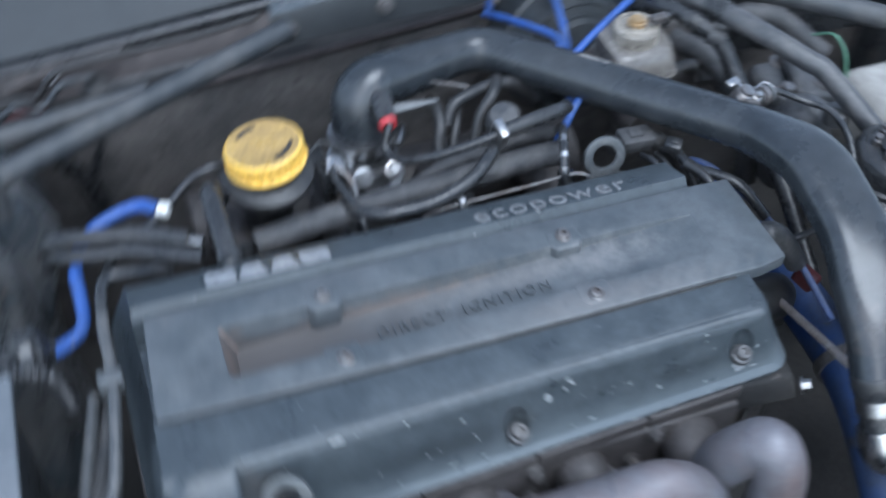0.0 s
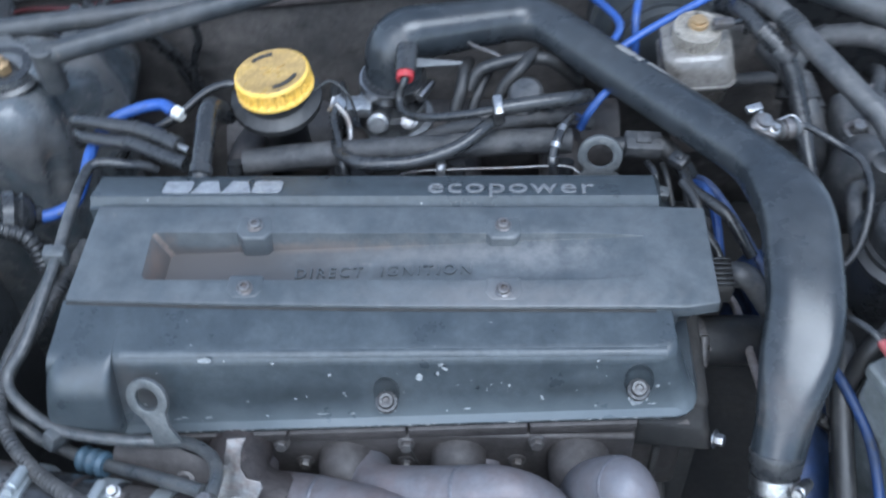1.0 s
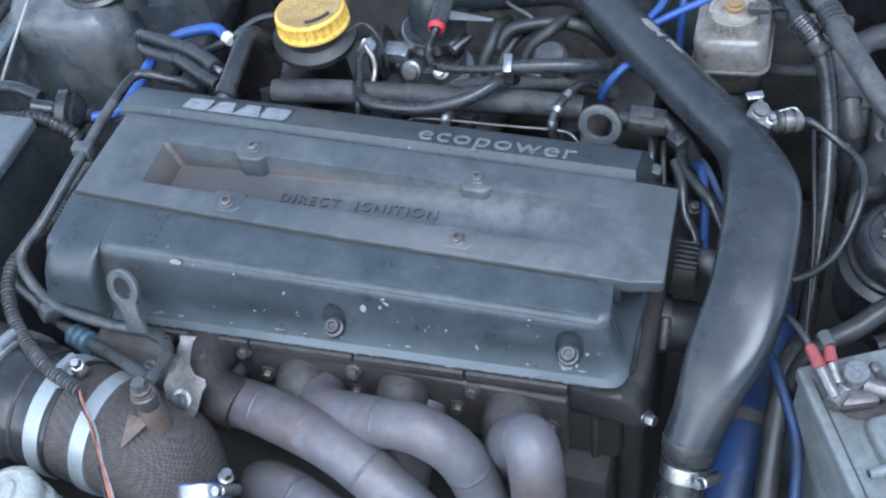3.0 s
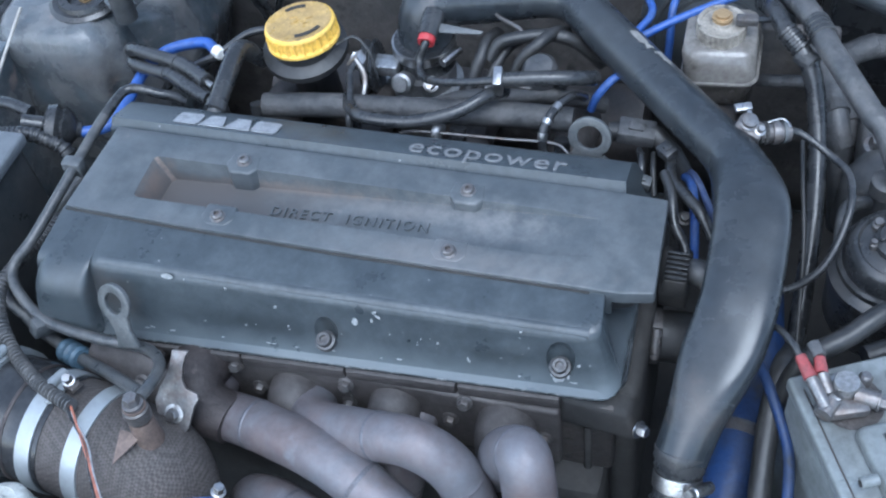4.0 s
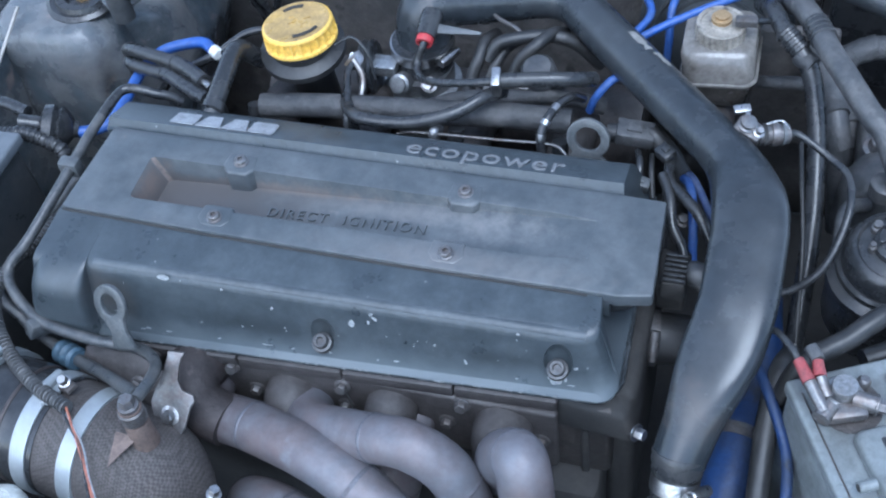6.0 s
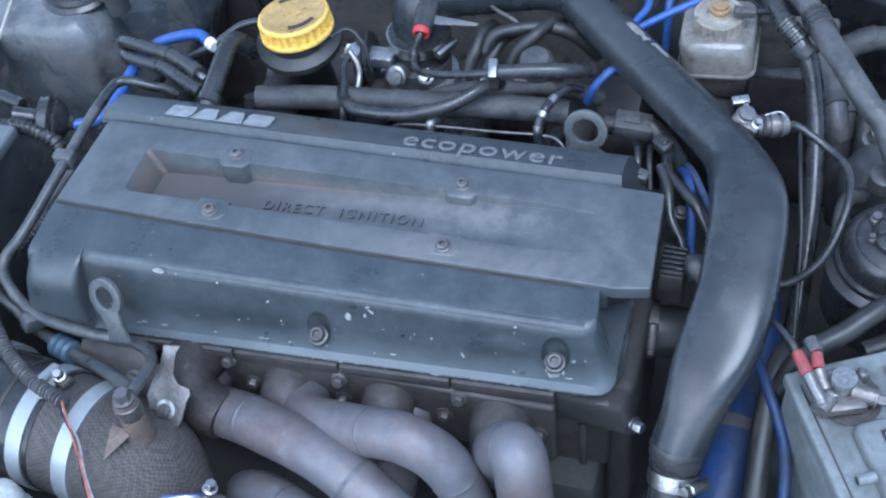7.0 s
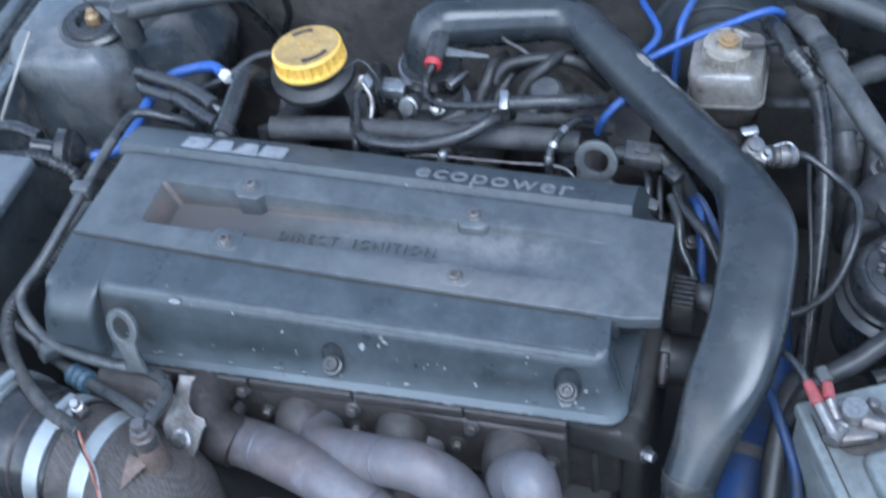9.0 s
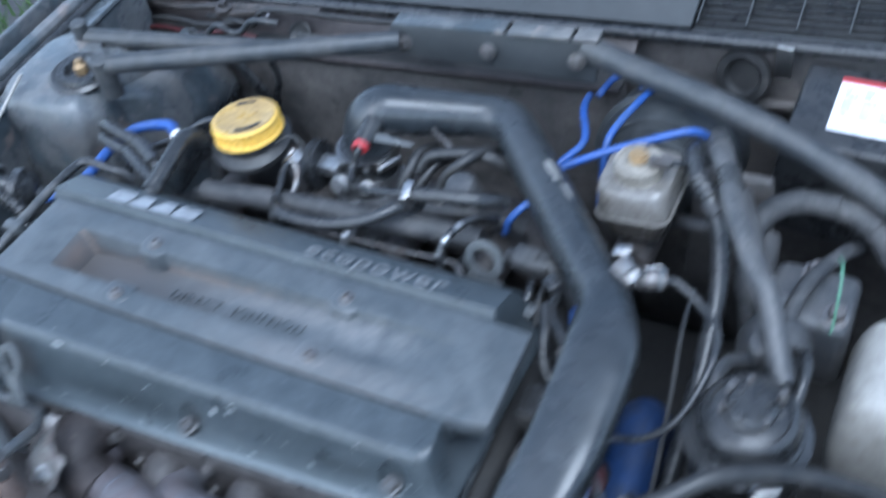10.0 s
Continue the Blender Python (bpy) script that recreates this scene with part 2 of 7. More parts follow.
WORNBOLT = material("rust_flecked_bolt", (0.082, 0.085, 0.088), 0.42, 0.45, tint=(0.066, 0.054, 0.048), amount=0.8, scale=260, bump=0.4)
DUSTPAINT = material("dust_filmed_blue_grey_paint", (0.066, 0.080, 0.090), 0.27, tint=(0.165, 0.155, 0.148), amount=0.95, scale=15, fine=300, spots=(0.185, 0.155, 0.14), spot_size=26, spot_cover=0.3, lumps=0.005, mottle=0.25, rough_var=0.17)
BAND = material("matt_steel_band", (0.36, 0.385, 0.395), 0.42, 0.45, tint=(0.27, 0.285, 0.29), amount=0.6, scale=30, bump=0.1, mottle=0.08)
RAIL = material("brown_grey_head_face", (0.064, 0.058, 0.056), 0.6, 0.1, tint=(0.038, 0.033, 0.031), amount=0.9, scale=34, bump=0.4, spots=(0.125, 0.108, 0.098), spot_size=70, spot_cover=0.14)
CAPTOP = material("stained_yellow_plastic", (0.40, 0.265, 0.085), 0.33, tint=(0.24, 0.16, 0.07), amount=0.9, scale=60, bump=0.1, spots=(0.13, 0.095, 0.055), spot_size=130, spot_cover=0.28)
GRASS = material("grass_blades", (0.05, 0.10, 0.025), 0.6, tint=(0.10, 0.15, 0.04), scale=6)


def worn_edge(m, slope, height, reach, color):
    """Rub the paint thin in ragged patches along a line z = slope * x + height of the object's own axes."""
    nt = m.node_tree
    co = nt.nodes.new("ShaderNodeTexCoord")
    dot = nt.nodes.new("ShaderNodeVectorMath")
    dot.operation = "DOT_PRODUCT"
    dot.inputs[1].default_value = (-slope, 0, 1)
    nt.links.new(co.outputs["Object"], dot.inputs[0])
    no = nt.nodes.new("ShaderNodeTexNoise")
    no.inputs["Scale"].default_value, no.inputs["Detail"].default_value = 45, 9
    nt.links.new(co.outputs["Object"], no.inputs["Vector"])
    add = nt.nodes.new("ShaderNodeMath")
    add.operation = "MULTIPLY_ADD"
    add.inputs[1].default_value = 1.5 * reach
    nt.links.new(no.outputs[0], add.inputs[0])
    nt.links.new(dot.outputs["Value"], add.inputs[2])
    rng = nt.nodes.new("ShaderNodeMapRange")
    rng.inputs[1].default_value, rng.inputs[2].default_value = height + 1.9 * reach, height + 0.1 * reach
    nt.links.new(add.outputs[0], rng.inputs[0])
    mix = nt.nodes.new("ShaderNodeMix")
    mix.data_type = "RGBA"
    mix.inputs["B"].default_value = (*color, 1)
    base = nt.nodes["Principled BSDF"].inputs["Base Color"]
    nt.links.new(base.links[0].from_socket, mix.inputs["A"])
    nt.links.new(rng.outputs[0], mix.inputs["Factor"])
    nt.links.new(mix.outputs["Result"], base)


def tint_patch(m, centre, reach, color, cover=0.5, size=60):
    """A ragged patch of another tint, settled dust and dirt included, round a point of the object's own axes, thinning
    out over the reach.
    """
    nt = m.node_tree
    co = nt.nodes.new("ShaderNodeTexCoord")
    mp = nt.nodes.new("ShaderNodeMapping")
    mp.inputs["Scale"].default_value = [1 / r for r in reach]
    mp.inputs["Location"].default_value = [-c / r for c, r in zip(centre, reach)]
    nt.links.new(co.outputs["Object"], mp.inputs[0])
    far = nt.nodes.new("ShaderNodeVectorMath")
    far.operation = "LENGTH"
    nt.links.new(mp.outputs[0], far.inputs[0])
    no = nt.nodes.new("ShaderNodeTexNoise")
    no.inputs["Scale"].default_value, no.inputs["Detail"].default_value, no.inputs["Roughness"].default_value = size, 9, 0.7
    nt.links.new(co.outputs["Object"], no.inputs["Vector"])
    add = nt.nodes.new("ShaderNodeMath")
    add.operation = "MULTIPLY_ADD"
    add.inputs[1].default_value = 1.8
    nt.links.new(no.outputs[0], add.inputs[0])
    nt.links.new(far.outputs["Value"], add.inputs[2])
    rng = nt.nodes.new("ShaderNodeMapRange")
    rng.inputs[1].default_value, rng.inputs[2].default_value, rng.inputs[4].default_value = 1.75, 1.0, cover
    nt.links.new(add.outputs[0], rng.inputs[0])
    mix = nt.nodes.new("ShaderNodeMix")
    mix.data_type = "RGBA"
    mix.inputs["B"].default_value = (*color, 1)
    base = nt.nodes["Principled BSDF"].inputs["Base Color"]
    nt.links.new(base.links[0].from_socket, mix.inputs["A"])
    nt.links.new(rng.outputs[0], mix.inputs["Factor"])
    nt.links.new(mix.outputs["Result"], base)


# The runners turn dark brown towards the first port.
tint_patch(HEADER, (-0.130, 0.012, 0.100), (0.075, 0.05, 0.06), (0.060, 0.044, 0.040), 0.9, 40)
# Pale settled dust on the cassette and in its pocket.
tint_patch(CASSETTE, (0.115, 0.004, 0.0), (0.065, 0.022, 0.03), (0.23, 0.222, 0.215), 0.5, 60)
tint_patch(CASSETTE, (0.10, -0.035, 0.0), (0.14, 0.020, 0.03), (0.16, 0.15, 0.145), 0.5, 70)
tint_patch(POCKET, (0.115, 0.004, 0.0), (0.065, 0.022, 0.03), (0.23, 0.222, 0.215), 0.5, 60)
tint_patch(POCKET, (0.10, -0.035, 0.0), (0.14, 0.020, 0.03), (0.16, 0.15, 0.145), 0.5, 70)
tint_patch(POCKET, (0.045, 0.010, -0.012), (0.14, 0.016, 0.05), (0.18, 0.172, 0.166), 0.60, 60)
# Darker bluish tone on the deep end of the pocket floor.
tint_patch(POCKET, (-0.10, -0.006, -0.019), (0.07, 0.013, 0.012), (0.052, 0.055, 0.060), 0.7, 45)

# Brown dust along the pocket's rear edge and left wall.
tint_patch(POCKET, (-0.05, 0.0190, -0.016), (0.11, 0.005, 0.014), (0.175, 0.140, 0.120), 0.75, 90)
tint_patch(POCKET, (-0.165, 0.0, -0.012), (0.022, 0.04, 0.03), (0.130, 0.098, 0.082), 0.85, 90)
worn_edge(POCKET, 0.0, -0.017, 0.005, (0.080, 0.073, 0.070))
# Brown dirt near both ends of the cover.
tint_patch(COVER, (0.228, -0.040, 0.040), (0.020, 0.05, 0.05), (0.060, 0.049, 0.043), 0.35, 60)
tint_patch(COVER, (-0.165, -0.095, 0.030), (0.030, 0.03, 0.040), (0.058, 0.052, 0.049), 0.7, 50)
# Darker clouds round the first bolt and across the middle of the slope.
tint_patch(COVER, (0.010, -0.095, 0.028), (0.020, 0.03, 0.024), (0.028, 0.029, 0.029), 0.6, 70)
tint_patch(COVER, (0.150, -0.095, 0.030), (0.050, 0.03, 0.016), (0.024, 0.029, 0.032), 0.7, 40)
tint_patch(COVER, (-0.050, -0.100, 0.026), (0.080, 0.03, 0.016), (0.024, 0.029, 0.032), 0.7, 40)
# Brown dirt on the pipe's lower end.
tint_patch(PIPE, (0.085, -0.208, 0.030), (0.030, 0.035, 0.03), (0.078, 0.068, 0.062), 0.6, 60)
worn_edge(COVER, 0.0403, 0.0107, 0.013, (0.098, 0.114, 0.124))


def weave(name, color, dark, size):
    """Woven glass sleeve: crossed waves in the relief and a dusty tint."""
    m = material(name, color, 0.75, tint=dark, amount=0.6, scale=40, bump=0)
    nt = m.node_tree
    co = nt.nodes.new("ShaderNodeTexCoord")
    mp = nt.nodes.new("ShaderNodeMapping")
    mp.inputs["Rotation"].default_value = (0.3, 0.5, 0.75)
    nt.links.new(co.outputs["Object"], mp.inputs[0])
    ch = nt.nodes.new("ShaderNodeTexChecker")
    ch.inputs["Scale"].default_value = size
    nt.links.new(mp.outputs[0], ch.inputs["Vector"])
    shade = nt.nodes.new("ShaderNodeMix")
    shade.data_type, shade.blend_type = "RGBA", "MULTIPLY"
    shade.inputs["B"].default_value = (0.62, 0.60, 0.59, 1)
    base = nt.nodes["Principled BSDF"].inputs["Base Color"]
    nt.links.new(base.links[0].from_socket, shade.inputs["A"])
    nt.links.new(ch.outputs["Fac"], shade.inputs["Factor"])
    nt.links.new(shade.outputs["Result"], base)
    bp = nt.nodes.new("ShaderNodeBump")
    bp.inputs["Strength"].default_value, bp.inputs["Distance"].default_value = 0.9, 0.0015
    nt.links.new(ch.outputs["Fac"], bp.inputs["Height"])
    nt.links.new(bp.outputs[0], nt.nodes["Principled BSDF"].inputs["Normal"])
    return m


SLEEVE = weave("woven_heat_sleeve", (0.072, 0.064, 0.060), (0.108, 0.093, 0.085), 460)
PRINT = material("dull_grey_print", (0.22, 0.225, 0.23), 0.5, 0.2, tint=(0.12, 0.12, 0.12), amount=0.85, scale=160)

GLASS = bpy.data.materials.new("windscreen_glass")
GLASS.use_nodes = True
gb = GLASS.node_tree.nodes["Principled BSDF"]
gb.inputs["Base Color"].default_value, gb.inputs["Roughness"].default_value = (0.02, 0.025, 0.025, 1), 0.06

# ---- builders ----
BASE = {}


def thing(name, at, label, category, group="", kind=""):
    """An empty at the foot of a thing, in the bay's axes."""
    ob = new(name)
    ob.empty_display_size = 0.02
    ob.matrix_world = BAY @ Matrix.Translation(at)
    BASE[ob.name] = Vector(at)
    return tagged(ob, label, category, group, kind)


def mesh(name, bm, mat, smooth=40):
    me = bpy.data.meshes.new(name)
    bmesh.ops.recalc_face_normals(bm, faces=bm.faces[:])
    bm.to_mesh(me)
    bm.free()
    me.materials.append(mat)
    me.polygons.foreach_set("use_smooth", [True] * len(me.polygons))
    me.set_sharp_from_angle(angle=radians(smooth))
    return me


def part(name, bm, mat, parent, label="", smooth=40):
    """One mesh object, given in the bay's axes, under a thing or a part."""
    base = BASE[parent.name]
    bmesh.ops.translate(bm, verts=bm.verts[:], vec=-base)
    ob = new(name, mesh(name, bm, mat, smooth))
    ob.parent = parent
    BASE[ob.name] = base
    if label:
        ob["label"] = label
    return ob


def single(name, bm, mat, at, label, category, group="", kind="", smooth=40):
    """A thing that is one plain mesh."""
    bmesh.ops.translate(bm, verts=bm.verts[:], vec=-Vector(at))
    ob = new(name, mesh(name, bm, mat, smooth))
    ob.matrix_world = BAY @ Matrix.Translation(at)
    BASE[ob.name] = Vector(at)
    return tagged(ob, label, category, group, kind)


def spline(pts, n=8):
    """Points along a smooth curve through the given ones."""
    p = [Vector(q) for q in pts]
    p = [2 * p[0] - p[1], *p, 2 * p[-1] - p[-2]]
    out = []
    for a, b, c, d in zip(p, p[1:], p[2:], p[3:]):
        for k in range(n):
            t = k / n
            out.append(0.5 * (2 * b + (c - a) * t + (2 * a - 5 * b + 4 * c - d) * t * t + (3 * b - a - 3 * c + d) * t ** 3))
    return out + [p[-2]]


def bends(pts, cut, n=8):
    """Straight runs joined by round bends that start cut metres before each corner."""
    p = [Vector(q) for q in pts]
    out = [p[0]]
    for a, b, c in zip(p, p[1:], p[2:]):
        k = min(cut, (b - a).length * 0.49, (c - b).length * 0.49)
        u, v = b + (a - b).normalized() * k, b + (c - b).normalized() * k
        out += [u * (1 - t) ** 2 + b * 2 * t * (1 - t) + v * t * t for t in (i / n for i in range(n + 1))]
    return out + [p[-1]]


def tube(path, r, seg=14, bm=None, hollow=0.0, rib=0.0, pitch=0.004):
    """A tube along a path; r: a radius, one for the start and one for the end, or a function of the place that gives half width, half height and squareness (2: round). rib: depth of corrugation."""
    bm = bm or bmesh.new()
    p = [Vector(q) for q in path]
    if rib:
        fine = [p[0]]
        for a, b in zip(p, p[1:]):
            k = max(1, round((b - a).length / (pitch / 6)))
            fine += [a.lerp(b, (i + 1) / k) for i in range(k)]
        p = fine
    total = sum((b - a).length for a, b in zip(p, p[1:])) or 1
    side, rings, run = None, [], 0.0
    for i, q in enumerate(p):
        d = (p[min(i + 1, len(p) - 1)] - p[max(i - 1, 0)]).normalized()
        if side is None:
            side = d.orthogonal().normalized()
        side = (side - d * side.dot(d)).normalized()
        up = d.cross(side)
        if i:
            run += (q - p[i - 1]).length
        if callable(r):
            wide, thick, square = r(q)
            v0 = d.cross(Vector((0, 0, 1)))
            v0 = v0.normalized() if v0.length > 0.05 else side
            u0 = v0.cross(d)
            ring = []
            for k in range(seg):
                o = side * math.cos(2 * math.pi * k / seg) + up * math.sin(2 * math.pi * k / seg)
                c, e = o.dot(v0), o.dot(u0)
                c, e = math.copysign(abs(c) ** (2 / square), c), math.copysign(abs(e) ** (2 / square), e)
                ring.append(bm.verts.new(q + v0 * (c * wide) + u0 * (e * thick)))
            rings.append(ring)
            continue
        rad = r if not isinstance(r, tuple) else r[0] + (r[1] - r[0]) * run / total
        if rib:
            rad += rib * math.tanh(2.5 * math.sin(2 * math.pi * run / pitch))
        rings.append([bm.verts.new(q + rad * (side * math.cos(2 * math.pi * k / seg) + up * math.sin(2 * math.pi * k / seg))) for k in range(seg)])
    for a, b in zip(rings, rings[1:]):
        for k in range(seg):
            bm.faces.new((a[k], a[(k + 1) % seg], b[(k + 1) % seg], b[k]))
    for ring in (rings[0], rings[-1]):
        bm.faces.new(ring)
    return bm


def lathe(profile, at, axis=(0, 0, 1), seg=32, bm=None):
    """Turn (radius, height) pairs about an axis through at."""
    bm = bm or bmesh.new()
    d = Vector(axis).normalized()
    s = d.orthogonal().normalized()
    u = d.cross(s)
    rings = []
    for r, h in profile:
        c = Vector(at) + d * h
        rings.append([bm.verts.new(c + max(r, 1e-5) * (s * math.cos(2 * math.pi * k / seg) + u * math.sin(2 * math.pi * k / seg))) for k in range(seg)])
    for a, b in zip(rings, rings[1:]):
        for k in range(seg):
            bm.faces.new((a[k], a[(k + 1) % seg], b[(k + 1) % seg], b[k]))
    bm.faces.new(rings[0])
    bm.faces.new(rings[-1])
    return bm


def box(at, size, bevel=0.003, turn=(0, 0, 0), bm=None, seg=2):
    """A box with rounded edges."""
    one = bmesh.new()
    bmesh.ops.create_cube(one, size=1.0)
    bmesh.ops.scale(one, verts=one.verts[:], vec=size)
    if bevel:
        bmesh.ops.bevel(one, geom=one.edges[:], offset=bevel, segments=seg, affect="EDGES", profile=0.5)
    bmesh.ops.transform(one, matrix=pose(*at, *turn), verts=one.verts[:])
    return merge(bm, one)


def merge(bm, one):
    if bm is None:
        return one
    me = bpy.data.meshes.new("tmp")
    one.to_mesh(me)
    one.free()
    bm.from_mesh(me)
    bpy.data.meshes.remove(me)
    return bm


def extrude(outline, depth, m, bevel=0.0, holes=()):
    """A plate of an outline in its own x and y, depth thick along z, laid at the pose m. holes: (x, y, r)."""
    bm = bmesh.new()
    if not holes:
        face = bm.faces.new([bm.verts.new((x, y, 0)) for x, y in outline])
        bm.normal_update()
        more = bmesh.ops.extrude_face_region(bm, geom=[face])
        bmesh.ops.translate(bm, verts=[g for g in more["geom"] if isinstance(g, bmesh.types.BMVert)], vec=(0, 0, depth))
    else:
        loops = [outline] + [[(hx + r * math.cos(2 * math.pi * k / 20), hy + r * math.sin(2 * math.pi * k / 20)) for k in range(20)] for hx, hy, r in holes]
        for z in (0, depth):
            edges = []
            for lp in loops:
                vs = [bm.verts.new((x, y, z)) for x, y in lp]
                edges += [bm.edges.new((a, b)) for a, b in zip(vs, vs[1:] + vs[:1])]
            bmesh.ops.triangle_fill(bm, use_beauty=True, edges=edges)
        bm.verts.ensure_lookup_table()
        n, off = len(bm.verts) // 2, 0
        for lp in loops:
            for k in range(len(lp)):
                a, b = off + k, off + (k + 1) % len(lp)
                bm.faces.new((bm.verts[a], bm.verts[b], bm.verts[n + b], bm.verts[n + a]))
            off += len(lp)
    bmesh.ops.recalc_face_normals(bm, faces=bm.faces[:])
    if bevel:
        sharp = [e for e in bm.edges if len(e.link_faces) == 2 and e.calc_face_angle(0) > 0.6]
        bmesh.ops.bevel(bm, geom=sharp, offset=bevel, segments=2, affect="EDGES", profile=0.5)
    bmesh.ops.transform(bm, matrix=m, verts=bm.verts[:])
    return bm


def hexbolt(at, axis, r=0.006, h=0.005, washer=1.5, bm=None):
    """A hexagon head with its flange washer."""
    bm = lathe([(r * washer, 0), (r * washer, 0.0012), (r * 1.1, 0.0018)], at, axis, 20, bm)
    top = Vector(at) + Vector(axis).normalized() * 0.0016
    bm = lathe([(r, 0), (r, h * 0.85), (r * 0.86, h)], top, axis, 6, bm)
    return bm


def clamp(at, axis, r, width=0.011, screw=(0, 0, 1), bm=None):
    """A worm-drive band with its screw housing towards the side given."""
    d = Vector(axis).normalized()
    bm = lathe([(r, -width / 2), (r + 0.0012, -width / 2), (r + 0.0014, 0), (r + 0.0012, width / 2), (r, width / 2)], at, axis, 36, bm)
    s = Vector(screw)
    s = (s - d * s.dot(d)).normalized()
    side = d.cross(s)
    c = Vector(at) + s * (r + 0.004)
    bm = lathe([(0.004, -0.011), (0.0045, -0.008), (0.0045, 0.008), (0.0035, 0.009), (0.0035, 0.013)], c, side, 10, bm)
    return bm


def carve(ob, cutters):
    """Cut bodies out of an object's mesh for good."""
    bpy.context.view_layer.update()
    for c in cutters:
        bmesh.ops.translate(c, verts=c.verts[:], vec=-BASE[ob.name])
        tool = new("tool", mesh("tool", c, ob.data.materials[0]))
        tool.matrix_world = ob.matrix_world.copy()
        mod = ob.modifiers.new("cut", "BOOLEAN")
        mod.object, mod.operation, mod.solver = tool, "DIFFERENCE", "EXACT"
        bpy.context.view_layer.update()
        done = bpy.data.meshes.new_from_object(ob.evaluated_get(bpy.context.evaluated_depsgraph_get()))
        ob.modifiers.clear()
        ob.data = done
        bpy.data.objects.remove(tool)
    ob.data.polygons.foreach_set("use_smooth", [True] * len(ob.data.polygons))
    ob.data.set_sharp_from_angle(angle=radians(32))
    return ob


def lettering(name, words, size, at, turn, mat, parent, spread=1.0, depth=0.0006, squash=1.0, bold=0.0):
    """Raised letters in the built-in font."""
    cu = bpy.data.curves.new(name, "FONT")
    cu.body, cu.size, cu.extrude, cu.space_character, cu.offset = words, size, depth, spread, bold
    tmp = new(name + "_curve", cu)
    bpy.context.view_layer.update()
    me = bpy.data.meshes.new_from_object(tmp.evaluated_get(bpy.context.evaluated_depsgraph_get()))
    bpy.data.objects.remove(tmp)
    me.transform(pose(*at, *turn) @ Matrix.Diagonal((squash, 1, 1, 1)))
    me.transform(Matrix.Translation(-BASE[parent.name]))
    me.materials.clear()
    me.materials.append(mat)
    ob = new(name, me)
    ob.parent = parent
    BASE[ob.name] = BASE[parent.name]
    return ob


def loft(sections, bm=None, cap=True):
    """A skin over cross-sections of equal length, each a closed loop of points."""
    bm = bm or bmesh.new()
    rings = [[bm.verts.new(p) for p in s] for s in sections]
    n = len(rings[0])
    for a, b in zip(rings, rings[1:]):
        for k in range(n):
            bm.faces.new((a[k], a[(k + 1) % n], b[(k + 1) % n], b[k]))
    if cap:
        bm.faces.new(rings[0])
        bm.faces.new(rings[-1])
    return bm


def soften(bm, angle=25, offset=0.003, seg=3):
    bmesh.ops.recalc_face_normals(bm, faces=bm.faces[:])
    sharp = [e for e in bm.edges if len(e.link_faces) == 2 and e.calc_face_angle(0) > radians(angle)]
    bmesh.ops.bevel(bm, geom=sharp, offset=offset, segments=seg, affect="EDGES", profile=0.5, clamp_overlap=True)
    return bm

# ---- large structure ----
def sheet(bm, nx, ny, f):
    """A grid of nx by ny cells whose corners f(u, v) places."""
    rows = [[bm.verts.new(f(i / nx, j / ny)) for i in range(nx + 1)] for j in range(ny + 1)]
    for a, b in zip(rows, rows[1:]):
        for i in range(nx):
            bm.faces.new((a[i], a[i + 1], b[i + 1], b[i]))
    return bm


bm = bmesh.new()
sheet(bm, 8, 8, lambda u, v: ((u - 0.5) * 600, (v - 0.5) * 600, 0))
ground = new("ground", mesh("ground", bm, ASPHALT))
tagged(ground, "grey asphalt ground under and around the car", "ground", kind="structure")

bm = bmesh.new()
rnd = random.Random(3)
for k in range(2600):
    x, y = rnd.uniform(-2.6, -0.95), rnd.uniform(-0.2, 2.6)
    h, a = rnd.uniform(0.05, 0.16), rnd.uniform(0, 6.28)
    w, lean = 0.005, rnd.uniform(-0.05, 0.05)
    dx, dy = math.cos(a) * w, math.sin(a) * w
    p, q, r = bm.verts.new((x - dx, y - dy, 0)), bm.verts.new((x + dx, y + dy, 0)), bm.verts.new((x + lean, y + lean * 0.6, h))
    bm.faces.new((p, q, r))
grass = new("grass", mesh("grass", bm, GRASS))
tagged(grass, "strip of green grass beside the car", "grass", kind="stuff")

# Inner wings, firewall, front panel and floor of the bay.
bay = thing("engine_bay", (0, 0, -0.45), "dusty dark-painted engine bay shell of a car", "engine bay", kind="structure")


def panel(name, pts, thick, mat, parent, label=""):
    """A flat plate of some corners, thickened along its normal."""
    bm = bmesh.new()
    f = bm.faces.new([bm.verts.new(p) for p in pts])
    bm.normal_update()
    n = f.normal.copy()
    g = bmesh.ops.extrude_face_region(bm, geom=[f])
    bmesh.ops.translate(bm, verts=[e for e in g["geom"] if isinstance(e, bmesh.types.BMVert)], vec=n * thick)
    return part(name, soften(bm, 40, 0.002, 2), mat, parent, label)


def rolled(x, y, z):
    """The body's rear edge climbs to one side against the engine."""
    return (x, y, z + 0.0966 * x)


panel("firewall_panel", [(-0.62, 0.415, -0.5), (0.185, 0.415, -0.5), (0.185, 0.405, -0.070), (-0.62, 0.405, -0.148)], -0.02, FIREWALL, bay, "grimy felt-covered firewall")
panel("firewall_panel", [(0.16, 0.475, -0.5), (0.75, 0.475, -0.5), (0.75, 0.470, -0.005), (0.16, 0.470, -0.050)], -0.02, FIREWALL, bay, "recessed grimy firewall")
